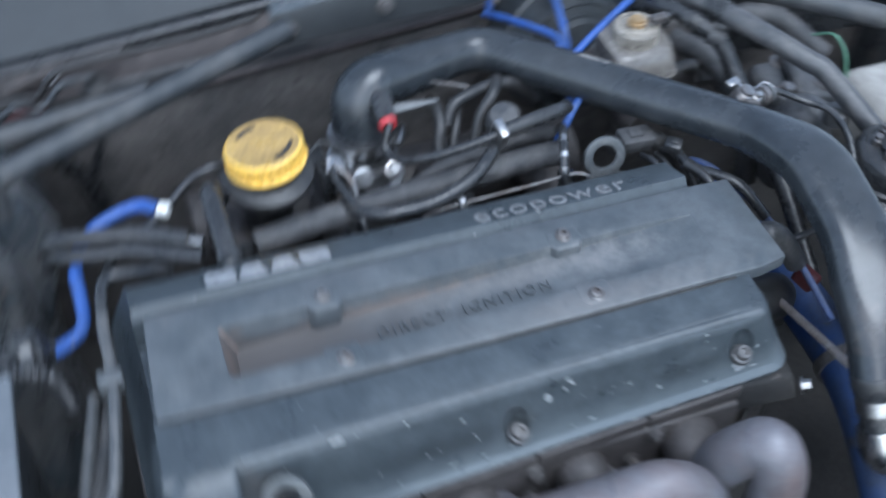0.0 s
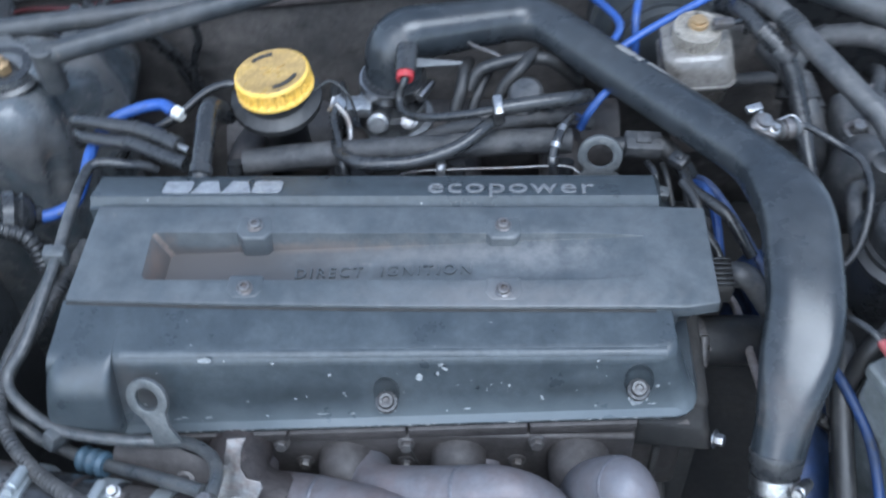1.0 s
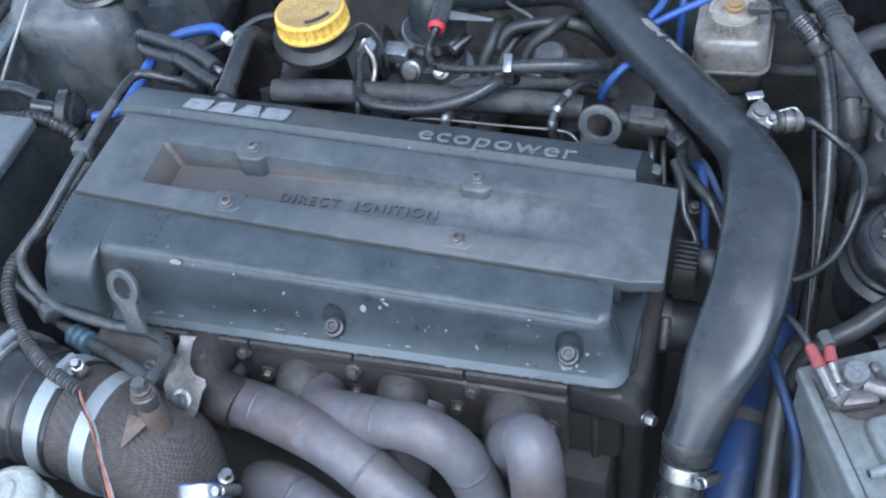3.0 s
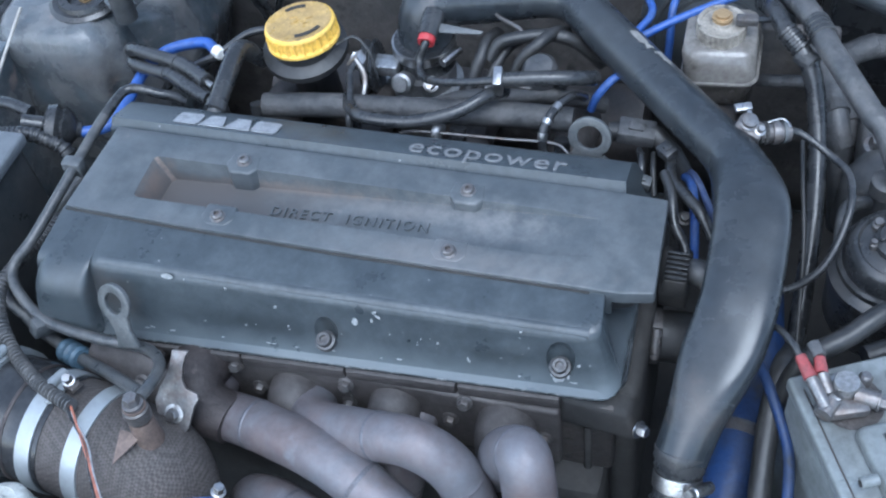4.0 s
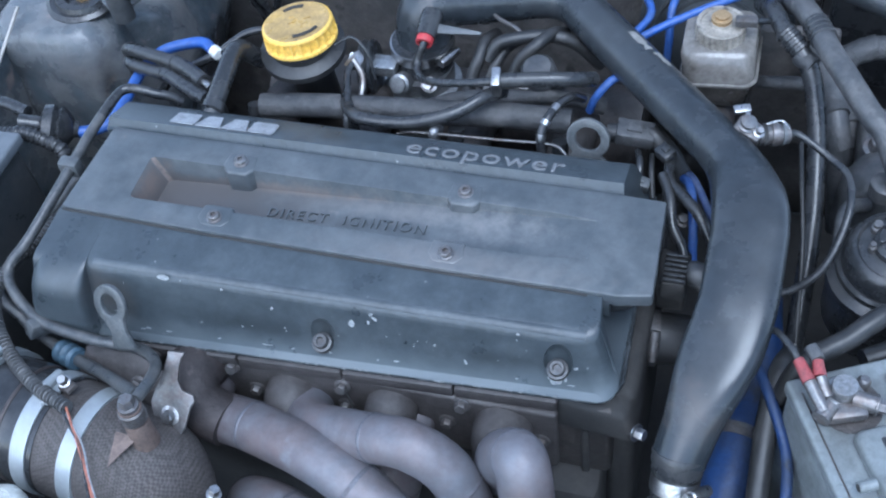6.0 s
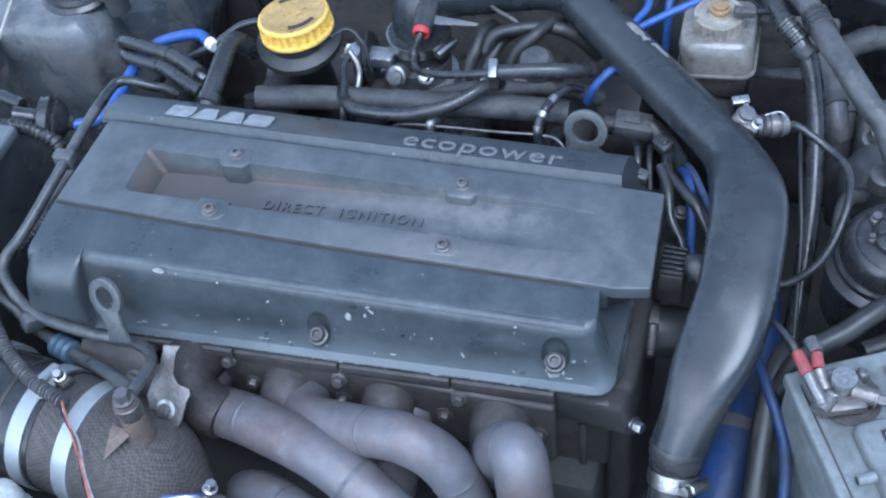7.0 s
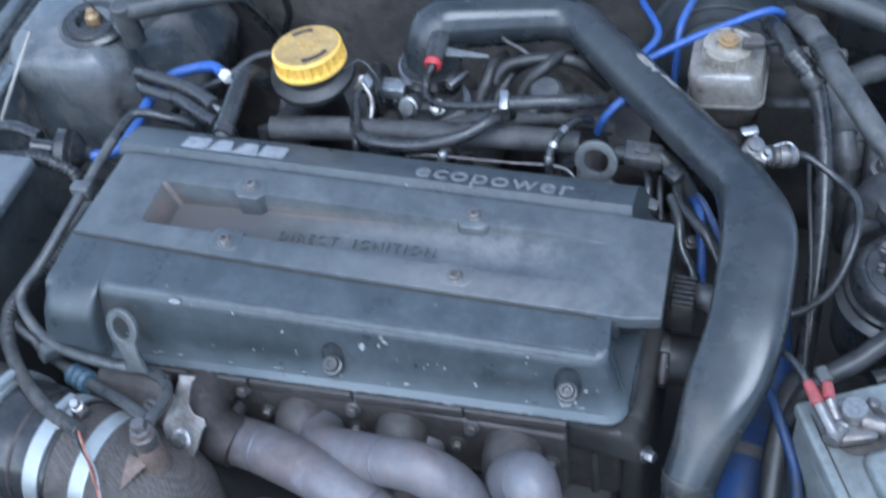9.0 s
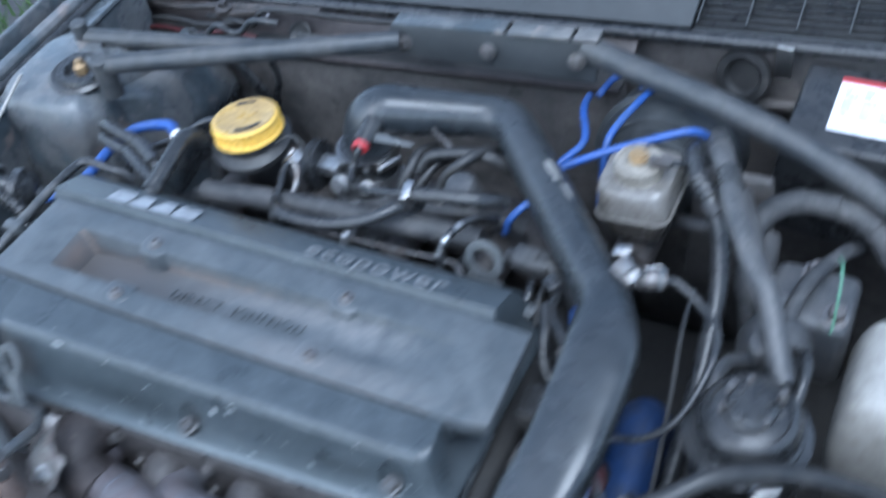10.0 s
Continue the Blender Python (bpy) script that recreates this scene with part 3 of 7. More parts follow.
# Ledge and upper firewall have darker colours than the felt panels.
panel("firewall_ledge", [rolled(-0.62, 0.40, -0.090), rolled(0.185, 0.40, -0.090), rolled(0.185, 0.436, -0.088), rolled(-0.62, 0.436, -0.088)], 0.006, DARK, bay)
panel("upper_firewall", [rolled(-0.62, 0.430, -0.092), rolled(0.185, 0.430, -0.092), rolled(0.185, 0.462, -0.062), rolled(-0.62, 0.462, -0.062)], -0.006, RUSTCAST, bay, "dark upper firewall below the scuttle")
part("seam", tube([rolled(-0.62, 0.402, -0.084), rolled(0.185, 0.402, -0.084)], 0.004, 8), RUSTCAST, bay)
part("grommet", lathe([(0.020, 0.0), (0.026, -0.002), (0.028, -0.006), (0.026, -0.010), (0.019, -0.010), (0.015, -0.004), (0.0, -0.003)], (0.294, 0.462, -0.066), (0.1, 1, -0.35), 32), GRIMRUBBER, bay, "black round grommet in the firewall")
part("stiffener", tube([(0.20, 0.462, -0.110), (0.42, 0.462, -0.088)], 0.006, 10), FIREWALL, bay)
# A solid dark disc stands in for the darkness of an oval hole.
part("opening", lathe([(0.0135, -0.001), (0.0145, 0.001), (0.0120, 0.0022), (0.0105, 0.0012), (0.0, 0.0008)], (-0.2129, 0.4330, -0.0985), (0.1, -0.72, 0.6), 24), GRIMRUBBER, bay, "dark oval disc drawn as a hole")
panel("bay_floor", [(-0.7, -0.65, -0.45), (0.85, -0.65, -0.45), (0.85, 0.43, -0.45), (-0.7, 0.43, -0.45)], -0.01, DARK, bay)
panel("front_panel", [(-0.62, -0.56, -0.5), (0.8, -0.56, -0.5), (0.8, -0.56, -0.12), (-0.62, -0.56, -0.12)], -0.02, BODY, bay)
panel("inner_wing", [(-0.425, -0.6, -0.46), (-0.425, 0.42, -0.46), (-0.418, 0.42, -0.055), (-0.418, -0.6, -0.055)], -0.008, DUSTPAINT, bay, "dusty inner wing")
panel("wing_shelf", [(-0.415, -0.6, -0.052), (-0.415, 0.60, -0.052), (-0.452, 0.60, -0.066), (-0.452, -0.6, -0.066)], 0.006, DUSTPAINT, bay, "pale sloping shelf of the inner wing")
panel("inner_wing", [(0.72, -0.6, -0.46), (0.72, 0.42, -0.46), (0.74, 0.42, -0.0), (0.74, -0.6, -0.04)], 0.012, BODY, bay, "dusty inner wing")

# Plain lower body from the bay down to the ground.
def down(y):
    """The ground's height in the bay's axes, y along them."""
    return -(0.86 + math.sin(radians(10)) * y) / math.cos(radians(10)) + 0.002


lower = thing("lower_body", (0.12, 0.1, -0.8), "plain dark lower body panels of the car", "car body", kind="structure")
for x, zt in ((-0.522, -0.30), (0.775, -0.04)):
    panel("side_panel", [(x, -0.62, zt), (x, 0.95, zt), (x, 0.95, down(0.95)), (x, -0.62, down(-0.62))], 0.012, BODY, lower)
panel("front_panel", [(-0.51, -0.62, -0.14), (0.775, -0.62, -0.14), (0.775, -0.62, down(-0.62)), (-0.51, -0.62, down(-0.62))], 0.012, BODY, lower)
panel("rear_panel", [(-0.51, 0.93, -0.12), (0.775, 0.93, -0.0), (0.775, 0.93, down(0.93)), (-0.51, 0.93, down(0.93))], 0.012, BODY, lower)
panel("wing_top", [(0.735, -0.62, -0.03), (0.795, -0.62, -0.035), (0.795, 0.95, 0.005), (0.735, 0.95, 0.01)], 0.006, BODY, lower)

# Left wing with its gutter and seal.
wing = thing("car_wing", (-0.49, 0, -0.1), "dark green-grey car wing with black rubber bonnet seal", "car body", kind="structure")
ALONG = Matrix.Translation((0, 0.95, 0.0)) @ pose(0, 0, 0, 90, 0, 0)
part("seal", tube([(-0.4565, -0.6, -0.058), (-0.4565, 0.2, -0.058), (-0.4565, 0.9, -0.058)], 0.0062, 12), RUBBER, wing, "black rubber bonnet seal")
part("rail", soften(extrude([(-0.462, -0.10), (-0.462, -0.050), (-0.465, -0.045), (-0.476, -0.045), (-0.479, -0.049), (-0.479, -0.10)], 1.55, ALONG), 30, 0.0015), DUSTPAINT, wing, "raised wing rail")
part("gutter", soften(extrude([(-0.479, -0.10), (-0.479, -0.078), (-0.497, -0.078), (-0.497, -0.10)], 1.55, ALONG), 30, 0.0015), DARK, wing, "dark gutter")
part("rim", soften(extrude([(-0.497, -0.10), (-0.497, -0.043), (-0.4985, -0.040), (-0.503, -0.040), (-0.505, -0.043), (-0.505, -0.10)], 1.55, ALONG), 30, 0.001), DUSTPAINT, wing, "pale outer rim of the wing")
part("outer_skin", soften(extrude([(-0.505, -0.085), (-0.512, -0.09), (-0.520, -0.45), (-0.512, -0.45)], 1.55, ALONG), 30, 0.002), BODY, wing)

# Scuttle, wiper trough and windscreen.
cowl = thing("scuttle", (0, 0.5, -0.1), "faded grey plastic scuttle below the windscreen", "scuttle", kind="structure")
panel("scuttle_panel", [rolled(-0.62, 0.475, -0.058), rolled(0.235, 0.475, -0.058), rolled(0.235, 0.66, 0.015), rolled(-0.62, 0.66, 0.015)], 0.008, COWL, cowl)
part("lip", tube([rolled(-0.62, 0.464, -0.058), rolled(0.75, 0.464, -0.058)], 0.007, 10), RUBBER, cowl, "rubber edge of the scuttle")
for k in range(20):
    y = 0.496 + k * 0.0078
    part("ridge", box(rolled(-0.206, y, -0.058 + (y - 0.475) * 0.395), (0.140, 0.0034, 0.0052), 0.0008, (0, -5.5, 0)), COWL, cowl)
gx0, gx1 = 0.235, 0.75
panel("grille_tray", [rolled(gx0, 0.475, -0.070), rolled(gx1, 0.475, -0.070), rolled(gx1, 0.66, 0.003), rolled(gx0, 0.66, 0.003)], 0.004, DARK, cowl)
panel("grille_edge", [rolled(gx0, 0.4765, -0.060), rolled(gx1, 0.4765, -0.060), rolled(gx1, 0.4800, -0.0575), rolled(gx0, 0.4800, -0.0575)], 0.004, COWL, cowl)
for k in range(24):
    y = 0.484 + k * 0.0074
    part("slat", box(rolled((gx0 + gx1) / 2, y, -0.058 + (y - 0.475) * 0.395), (gx1 - gx0, 0.003, 0.004), 0.0008, (0, -5.5, 0)), PLASTIC, cowl)
for k in range(10):
    part("bar", box(rolled(gx0 + 0.003 + k * 0.048, 0.567, -0.018), (0.002, 0.185, 0.004), 0.0006, (21.5, 0, 0)), COWL, cowl)
part("clip", box(rolled(-0.373, 0.460, -0.052), (0.016, 0.004, 0.010), 0.001), LOGO, cowl, "small pale clip on the scuttle edge")
screen = thing("windscreen", (0, 0.66, 0.02), "dark tinted car windscreen", "windscreen", kind="structure")
panel("pane", [rolled(-0.62, 0.66, 0.02), rolled(0.75, 0.66, 0.02), rolled(0.65, 1.15, 0.42), rolled(-0.52, 1.15, 0.42)], 0.006, GLASS, screen)

# ---- engine ----
block = thing("cylinder_head", (0, 0, -0.3), "oily brown-grey cast cylinder head and engine block", "engine block")
part("head_casting", soften(box((-0.008, 0.0, -0.12), (0.47, 0.19, 0.105), 0), 25, 0.006), CASTING, block)
part("gasket_rail", box((-0.008, 0.0, -0.074), (0.470, 0.198, 0.012), 0.002), CASTING, block)
part("block_casting", box((-0.008, 0.0, -0.29), (0.46, 0.24, 0.24), 0.01), DARK, block)
part("timing_cover", soften(box((0.232, 0.0, -0.19), (0.022, 0.17, 0.25), 0), 25, 0.008), DARK, block)



def foot(x):
    """Front and underside of the valve cover's flared foot, x along the engine."""
    k = (x + 0.242) / 0.472
    return -0.1105 + 0.010 * k, -0.0757 + 0.019 * k


for x0, x1 in ((-0.180, -0.064), (-0.0625, 0.0225), (0.024, 0.110), (0.1115, 0.188)):
    ends = [[(x, foot(x)[0] - 0.0015, foot(x)[1] - 0.0135), (x, foot(x)[0] - 0.0025, foot(x)[1]), (x, -0.085, foot(x)[1]), (x, -0.085, foot(x)[1] - 0.0135)] for x in (x0, x1)]
    part("head_face", soften(loft(ends), 25, 0.0015, 2), RAIL, block)
part("head_end", soften(loft([[(0.186, -0.1010, -0.096), (0.247, -0.1060, -0.098), (0.247, -0.060, -0.098), (0.186, -0.060, -0.096)], [(0.186, -0.1000, -0.062), (0.238, -0.0990, -0.070), (0.240, -0.060, -0.070), (0.186, -0.060, -0.062)]]), 25, 0.005, 3), DARK, block, "oily dark lug at the head's end")
for x, z in ((0.022, -0.0835), (0.117, -0.0785), (-0.070, -0.0835), (-0.135, -0.082)):
    part("bolt", hexbolt((x, -0.1075, z), (0, -1, 0.35), 0.0048, 0.005, 1.35), OLDSTEEL, block)
part("casting_rib", soften(box((0.207, -0.093, -0.140), (0.006, 0.010, 0.070), 0, (0, 0, 5)), 25, 0.002, 2), DARK, block)
part("gasket_edge", tube(spline([(0.205, -0.0975, -0.0565), (0.221, -0.0905, -0.0570), (0.2300, -0.0810, -0.0575), (0.2305, -0.055, -0.0580), (0.2290, -0.010, -0.0585)]), 0.0021, 10), EDGE, block, "worn pale gasket edge round the cover's end")
part("wire", tube(spline([(0.024, -0.110, -0.085), (0.029, -0.114, -0.098), (0.033, -0.116, -0.115)]), 0.0008, 6), DARK, block, "hair-thin wire at a bolt")

# Valve cover: a long shell with a raised rear rib, a sloping front and a forward block at one end.
cover = thing("valve_cover", (0, 0, -0.065), "black painted alloy valve cover with worn chipped edges", "valve cover")


def front(x, s):
    """A point of the sloping front, s of the way from the fold down to the lip; the front draws back and up along the engine."""
    k = (x + 0.242) / 0.472
    return (-0.086 + 0.0065 * k) * (1 - s) + (-0.104 + 0.010 * k) * s, (-0.0045 - 0.0005 * k) * (1 - s) + (-0.064 + 0.019 * k) * s


def section(x0, x1):
    """The shell's cross-section at its two ends; the ends draw in towards the top."""
    out = []
    for x, d, b in ((x0, 0.016, 0), (x1 - 0.014, -0.018, 0), (x1 - 0.0075, -0.018, 0.0017), (x1 - 0.0030, -0.018, 0.0053), (x1 - 0.0006, -0.018, 0.0100), (x1, -0.018, 0.0150)):
        (fy, fz), (ly, lz) = front(x, 0), front(x, 1)
        fy, ly, lz = fy + b * 0.6, ly + b, lz + b * 0.25
        up, back = (Vector((fy, fz)) - Vector((ly, lz))).normalized() * 0.008, Vector((0.010, 0.0007))
        curve = []
        for j in range(7):
            t = j / 6
            q = Vector((fy, fz)) - up * (1 - t) ** 2 + back * t ** 2
            curve.append((q.x, q.y, 0.85 + 0.15 * t))
        prof = [(ly - 0.0058, lz - 0.0100, 0), (ly - 0.0058, lz - 0.0082, 0), (ly - 0.0014, lz - 0.0038, 0.1), (ly + 0.0004, lz + 0.0015, 0.3), *curve, (-0.0385, -0.001, 1.1), (-0.038, -0.030, 1.1), (0.0465, -0.030, 1.1), (0.047, -0.001, 1.1), (0.050, -0.001, 1.1),
                (0.054, 0.006, 1.15), (0.084, -0.006, 1.15), (0.092, -0.014, 1), (0.100, -0.059, 0), (0.100, -0.066, 0)]
        out.append([(x + d * k, y, z) for y, z, k in prof])
    return out


BOLTS = ((0.010, -0.0965, -0.041), (0.187, -0.0900, -0.033))
body = part("cover_body", soften(loft(section(-0.242, 0.230)), 22, 0.004, 3), COVER, cover)
hollows = []
for x, y, z in BOLTS:
    egg = bmesh.new()
    bmesh.ops.create_uvsphere(egg, u_segments=32, v_segments=20, radius=1.0)
    bmesh.ops.scale(egg, verts=egg.verts[:], vec=(0.0108, 0.0088, 0.0150))
    bmesh.ops.transform(egg, matrix=pose(x, y + 0.0003, z + 0.0070, -17, 0, 0), verts=egg.verts[:])
    hollows.append(egg)
carve(body, hollows)
def top_of(y):
    """Height of the cover's flat top, a hair above it."""
    return -0.0037 + (y + 0.076) * 0.075


ends = []
for x, d, left in ((-0.2405, 0.0, 1), (-0.2385, 0.45, 1), (-0.2355, 0.78, 1), (-0.2315, 0.94, 1), (-0.2270, 1.0, 1), (-0.2220, 1.0, 1), (-0.192, 1.0, 0), (-0.1865, 1.0, 0), (-0.1845, 0.93, 0), (-0.1825, 0.75, 0), (-0.1812, 0.45, 0)):
    y0, sink = -0.1135 + 0.012 * (1 - d), 0.010 * (1 - d) * left
    prof = [(y0, -0.066), (y0 + 0.002, -0.040)]
    for k in range(9):
        a = math.pi / 2 * k / 8
        y = y0 + 0.004 + (-0.076 - y0 - 0.004) * (1 - math.cos(a))
        prof.append((y, -0.034 + (0.034 + top_of(-0.076) - sink) * math.sin(a)))
    prof += [(-0.047, top_of(-0.047) - sink), (-0.046, -0.066)]
    ends.append([(x + 0.016 * max(0.0, (z + 0.066) / 0.066) * (1 if left else 0.0), y, z) for y, z in prof])
part("end_block", loft(ends), COVER, cover, smooth=50)
part("lip", soften(loft([[(x, front(x, 1)[0] + y, front(x, 1)[1] + z) for y, z in ((-0.0020, -0.0112), (-0.0064, -0.0110), (-0.0066, -0.0088), (-0.0050, -0.0076))] for x in (-0.178, 0.0, 0.213)]), 25, 0.0012), EDGE, cover, "lower lip with worn bare edge")
# Strip along the fold whose paler colour stands in for its highlight.
worn = []
for x in (-0.176, -0.08, 0.02, 0.11, 0.205):
    (fy, fz), (ly, lz) = front(x, 0), front(x, 1)
    n = Vector((0, fy - ly, fz - lz)).normalized() * 0.008 - Vector((0, 0.010, 0.0007))
    worn.append(Vector((x, fy, fz)) - n * 0.25 - n.normalized() * 0.0046)
part("fold", tube(worn, 0.0050, 28), FOLDEDGE, cover, "faintly rubbed fold with its highlight painted paler")
for x, y, z in BOLTS:
    part("cover_bolt", lathe([(0.0078, -0.004), (0.0080, 0.0), (0.0076, 0.0012), (0.0058, 0.0018), (0.0056, 0.0052), (0.0050, 0.0060), (0.0030, 0.0060), (0.0026, 0.0040), (0.0, 0.0038)], (x, y - 0.001, z), (0, -0.35, 1), 24), WORNBOLT, cover, "round star-drive bolt with rusty worn head")


def chip(x, s, w, h, turn):
    """A bare fleck on the sloping front, s down from the fold to the lip."""
    rr = random.Random(int(x * 1000) + 500)
    o = [(w * math.cos(a) * rr.uniform(0.6, 1.1), h * math.sin(a) * rr.uniform(0.6, 1.1)) for a in (2 * math.pi * i / 9 for i in range(9))]
    part("paint_chip", extrude(o, 0.0003, Matrix.Translation((x, front(x, s)[0] - 0.0004, front(x, s)[1])) @ pose(0, 0, 0, 69, 0, 0) @ pose(0, 0, 0, 0, 0, turn)), CHIP, cover)


for args in ((-0.116, 0.04, 0.0062, 0.0026, 0), (0.034, 0.36, 0.0028, 0.0042, 10), (0.049, 0.15, 0.0022, 0.0014, 30), (0.052, 0.22, 0.003, 0.0012, -30), (-0.068, 0.10, 0.0012, 0.0012, 0), (-0.029, 0.30, 0.0018, 0.0012, 40),
             (0.047, 0.30, 0.0012, 0.002, 0), (0.158, 0.10, 0.0014, 0.001, 0), (0.183, 0.75, 0.0016, 0.006, 5), (0.200, 0.62, 0.0022, 0.0012, 20), (0.097, 0.55, 0.001, 0.0014, 0), (-0.02, 0.62, 0.001, 0.001, 0), (0.12, 0.80, 0.0012, 0.003, 25), (-0.055, 0.7, 0.001, 0.0009, 0), (0.186, 0.90, 0.0046, 0.0058, 0), (0.1815, 0.84, 0.0012, 0.0040, -12), (0.193, 0.86, 0.0012, 0.0034, 10), (0.012, 0.90, 0.0030, 0.0012, 0)):
    chip(*args)
flecks = random.Random(12)
for k in range(14):
    chip(flecks.uniform(-0.17, 0.20), flecks.choice((0.965, 0.98, 0.99)), flecks.uniform(0.0008, 0.0030), flecks.uniform(0.0004, 0.0008), flecks.uniform(-8, 8))
for k in range(32):
    x, w = flecks.uniform(-0.172, 0.206), flecks.uniform(0.0008, 0.0034)
    part("paint_chip", box((x, front(x, 1)[0] - 0.0060 + flecks.uniform(-0.0004, 0.0004), front(x, 1)[1] - 0.0084), (w, 0.0011, 0.0011), 0.0003, (35, -2.3, 0)), EYE, cover)
for k in range(12):
    chip(flecks.uniform(-0.17, 0.20), flecks.uniform(0.15, 0.9), flecks.uniform(0.0004, 0.0009), flecks.uniform(0.0003, 0.0009), flecks.uniform(0, 90))
# Worn silver emblem on the rear rib, drawn as four plain blocks.
for k in range(4):
    x = -0.169 + k * 0.0232
    o = [(0, 0), (0.0226, 0), (0.0175, 0.018), (0.0055, 0.018)] if k in (1, 2) else [(0, 0.001), (0.002, 0), (0.0205, 0), (0.0224, 0.003), (0.0224, 0.015), (0.020, 0.018), (0.002, 0.018), (0, 0.016)]
    part("emblem_block", extrude(o, 0.0008, pose(x, 0.0580, 0.0048, -20.5, 0, 0)), LOGO, cover, "worn silver emblem block")
lettering("lettering", "ecopower", 0.0288, (0.0345, 0.0585, 0.0050), (-20.5, 0, -0.4), PRINT, cover, 1.09, 0.0005, 1.0, 0.0)

# Ignition cassette with its long wedge-shaped pocket.
cas = thing("ignition_cassette", (0, 0, 0), "dusty black plastic ignition cassette bolted onto the valve cover", "ignition cassette")
outline = [(-0.223, -0.0400), (-0.10, -0.0435), (0.0, -0.0450), (0.10, -0.0452), (0.185, -0.0450), (0.221, -0.0456), (0.2452, -0.0412), (0.2428, 0.046), (0.205, 0.0475), (0.0, 0.0475), (-0.217, 0.0485)]
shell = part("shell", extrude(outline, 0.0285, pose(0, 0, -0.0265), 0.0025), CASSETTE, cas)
wedge = loft([[(-0.172, -0.0225, 0.006), (-0.172, 0.0225, 0.006), (-0.160, 0.0195, -0.0225), (-0.162, -0.0195, -0.0225)],
              [(0.165, -0.0225, 0.006), (0.165, 0.0225, 0.006), (0.160, 0.0195, -0.0025), (0.160, -0.0195, -0.0025)],
              [(0.200, -0.0180, 0.006), (0.200, 0.0205, 0.006), (0.195, 0.0185, 0.0016), (0.195, -0.0165, 0.0016)]])
ends = [e for e in wedge.edges if all(v.co.x < -0.15 for v in e.verts) and abs(e.verts[0].co.y - e.verts[1].co.y) < 0.01]
bmesh.ops.bevel(wedge, geom=ends, offset=0.0050, segments=4, affect="EDGES", profile=0.5, clamp_overlap=True)
carve(shell, [wedge, box((0.2555, 0.0, -0.0240), (0.080, 0.14, 0.030), 0)])
bm = bmesh.new()
bm.from_mesh(shell.data)
rim = [e for e in bm.edges if len(e.link_faces) == 2 and e.calc_face_angle(0) > 0.4 and all(-0.185 < v.co.x < 0.21 and abs(v.co.y) < 0.024 and v.co.z > -0.024 for v in e.verts)]
bmesh.ops.bevel(bm, geom=rim, offset=0.0032, segments=3, affect="EDGES", profile=0.5, clamp_overlap=True)
bm.to_mesh(shell.data)
bm.free()
shell.data.polygons.foreach_set("use_smooth", [True] * len(shell.data.polygons))
shell.data.set_sharp_from_angle(angle=radians(40))
shell.data.materials.append(POCKET)
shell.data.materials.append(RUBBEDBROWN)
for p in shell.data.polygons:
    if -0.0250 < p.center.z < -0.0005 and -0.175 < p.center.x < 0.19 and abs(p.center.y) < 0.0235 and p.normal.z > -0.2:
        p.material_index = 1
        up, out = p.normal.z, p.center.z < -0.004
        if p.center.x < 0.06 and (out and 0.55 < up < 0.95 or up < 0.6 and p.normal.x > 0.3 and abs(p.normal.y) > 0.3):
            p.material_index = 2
for x, y in ((-0.093, 0.028), (0.093, 0.028), (-0.093, -0.030), (0.093, -0.0315)):
    yc = y - 0.002 if y > 0 else y + 0.002
    part("boss", soften(loft([[(x + sx * 0.0145 * (0.85 if abs(sy) > 0.8 else 1), yc + sy * 0.0105, z) for sx, sy in ((-1, -0.3), (-0.7, -1), (0.7, -1), (1, -0.3), (1, 1), (-1, 1))] for z in (-0.0225, 0.0026)]), 25, 0.0022, 3), CASSETTE, cas)
    part("screw", lathe([(0.0062, 0), (0.0062, 0.0008), (0.0050, 0.0012), (0.0048, 0.0032), (0.0038, 0.0042), (0.0022, 0.0042), (0.0020, 0.002)], (x, y, 0.0026), (0, 0, 1), 24), DULLSTEEL, cas, "star-drive screw")
part("worn_edge", tube(spline([(-0.2235, -0.0395, -0.0030), (-0.205, -0.0407, -0.0035), (-0.178, -0.0416, -0.0045)]), (0.0011, 0.0004), 8), EDGE, cas, "rubbed pale edge at the front corner")
lettering("lettering", "DIRECT  IGNITION", 0.0125, (-0.0625, -0.0080, -0.0154), (0, -3.55, -0.5), CASSETTE, cas, 1.29, 0.0008)
# A dark bead draws the shadow gap between cassette edge and cover.
part("joint", tube([(-0.222, -0.0408, -0.0016), (-0.10, -0.0443, -0.0016), (0.0, -0.0458, -0.0016), (0.10, -0.0460, -0.0018), (0.20, -0.0458, -0.0020)], 0.0012, 8), DARK, cas, "dark bead drawn as the shadow gap below the front edge")
part("end_cap", soften(loft([[(0.212, -0.040, -0.009), (0.236, -0.035, -0.009), (0.235, 0.038, -0.009), (0.212, 0.038, -0.009)], [(0.212, -0.036, -0.036), (0.229, -0.030, -0.036), (0.229, 0.034, -0.036), (0.212, 0.034, -0.036)]]), 25, 0.003), PLASTIC, cas, "dark underside of the cassette end")
plug = part("plug", box((0.2555, 0.009, -0.040), (0.018, 0.030, 0.020), 0.003), DARK, cas, "ribbed grey plug")
for k in range(6):
    part("rib", box((0.2555, -0.0030 + k * 0.0046, -0.0290), (0.017, 0.0020, 0.004), 0.0006), PLASTIC, plug)

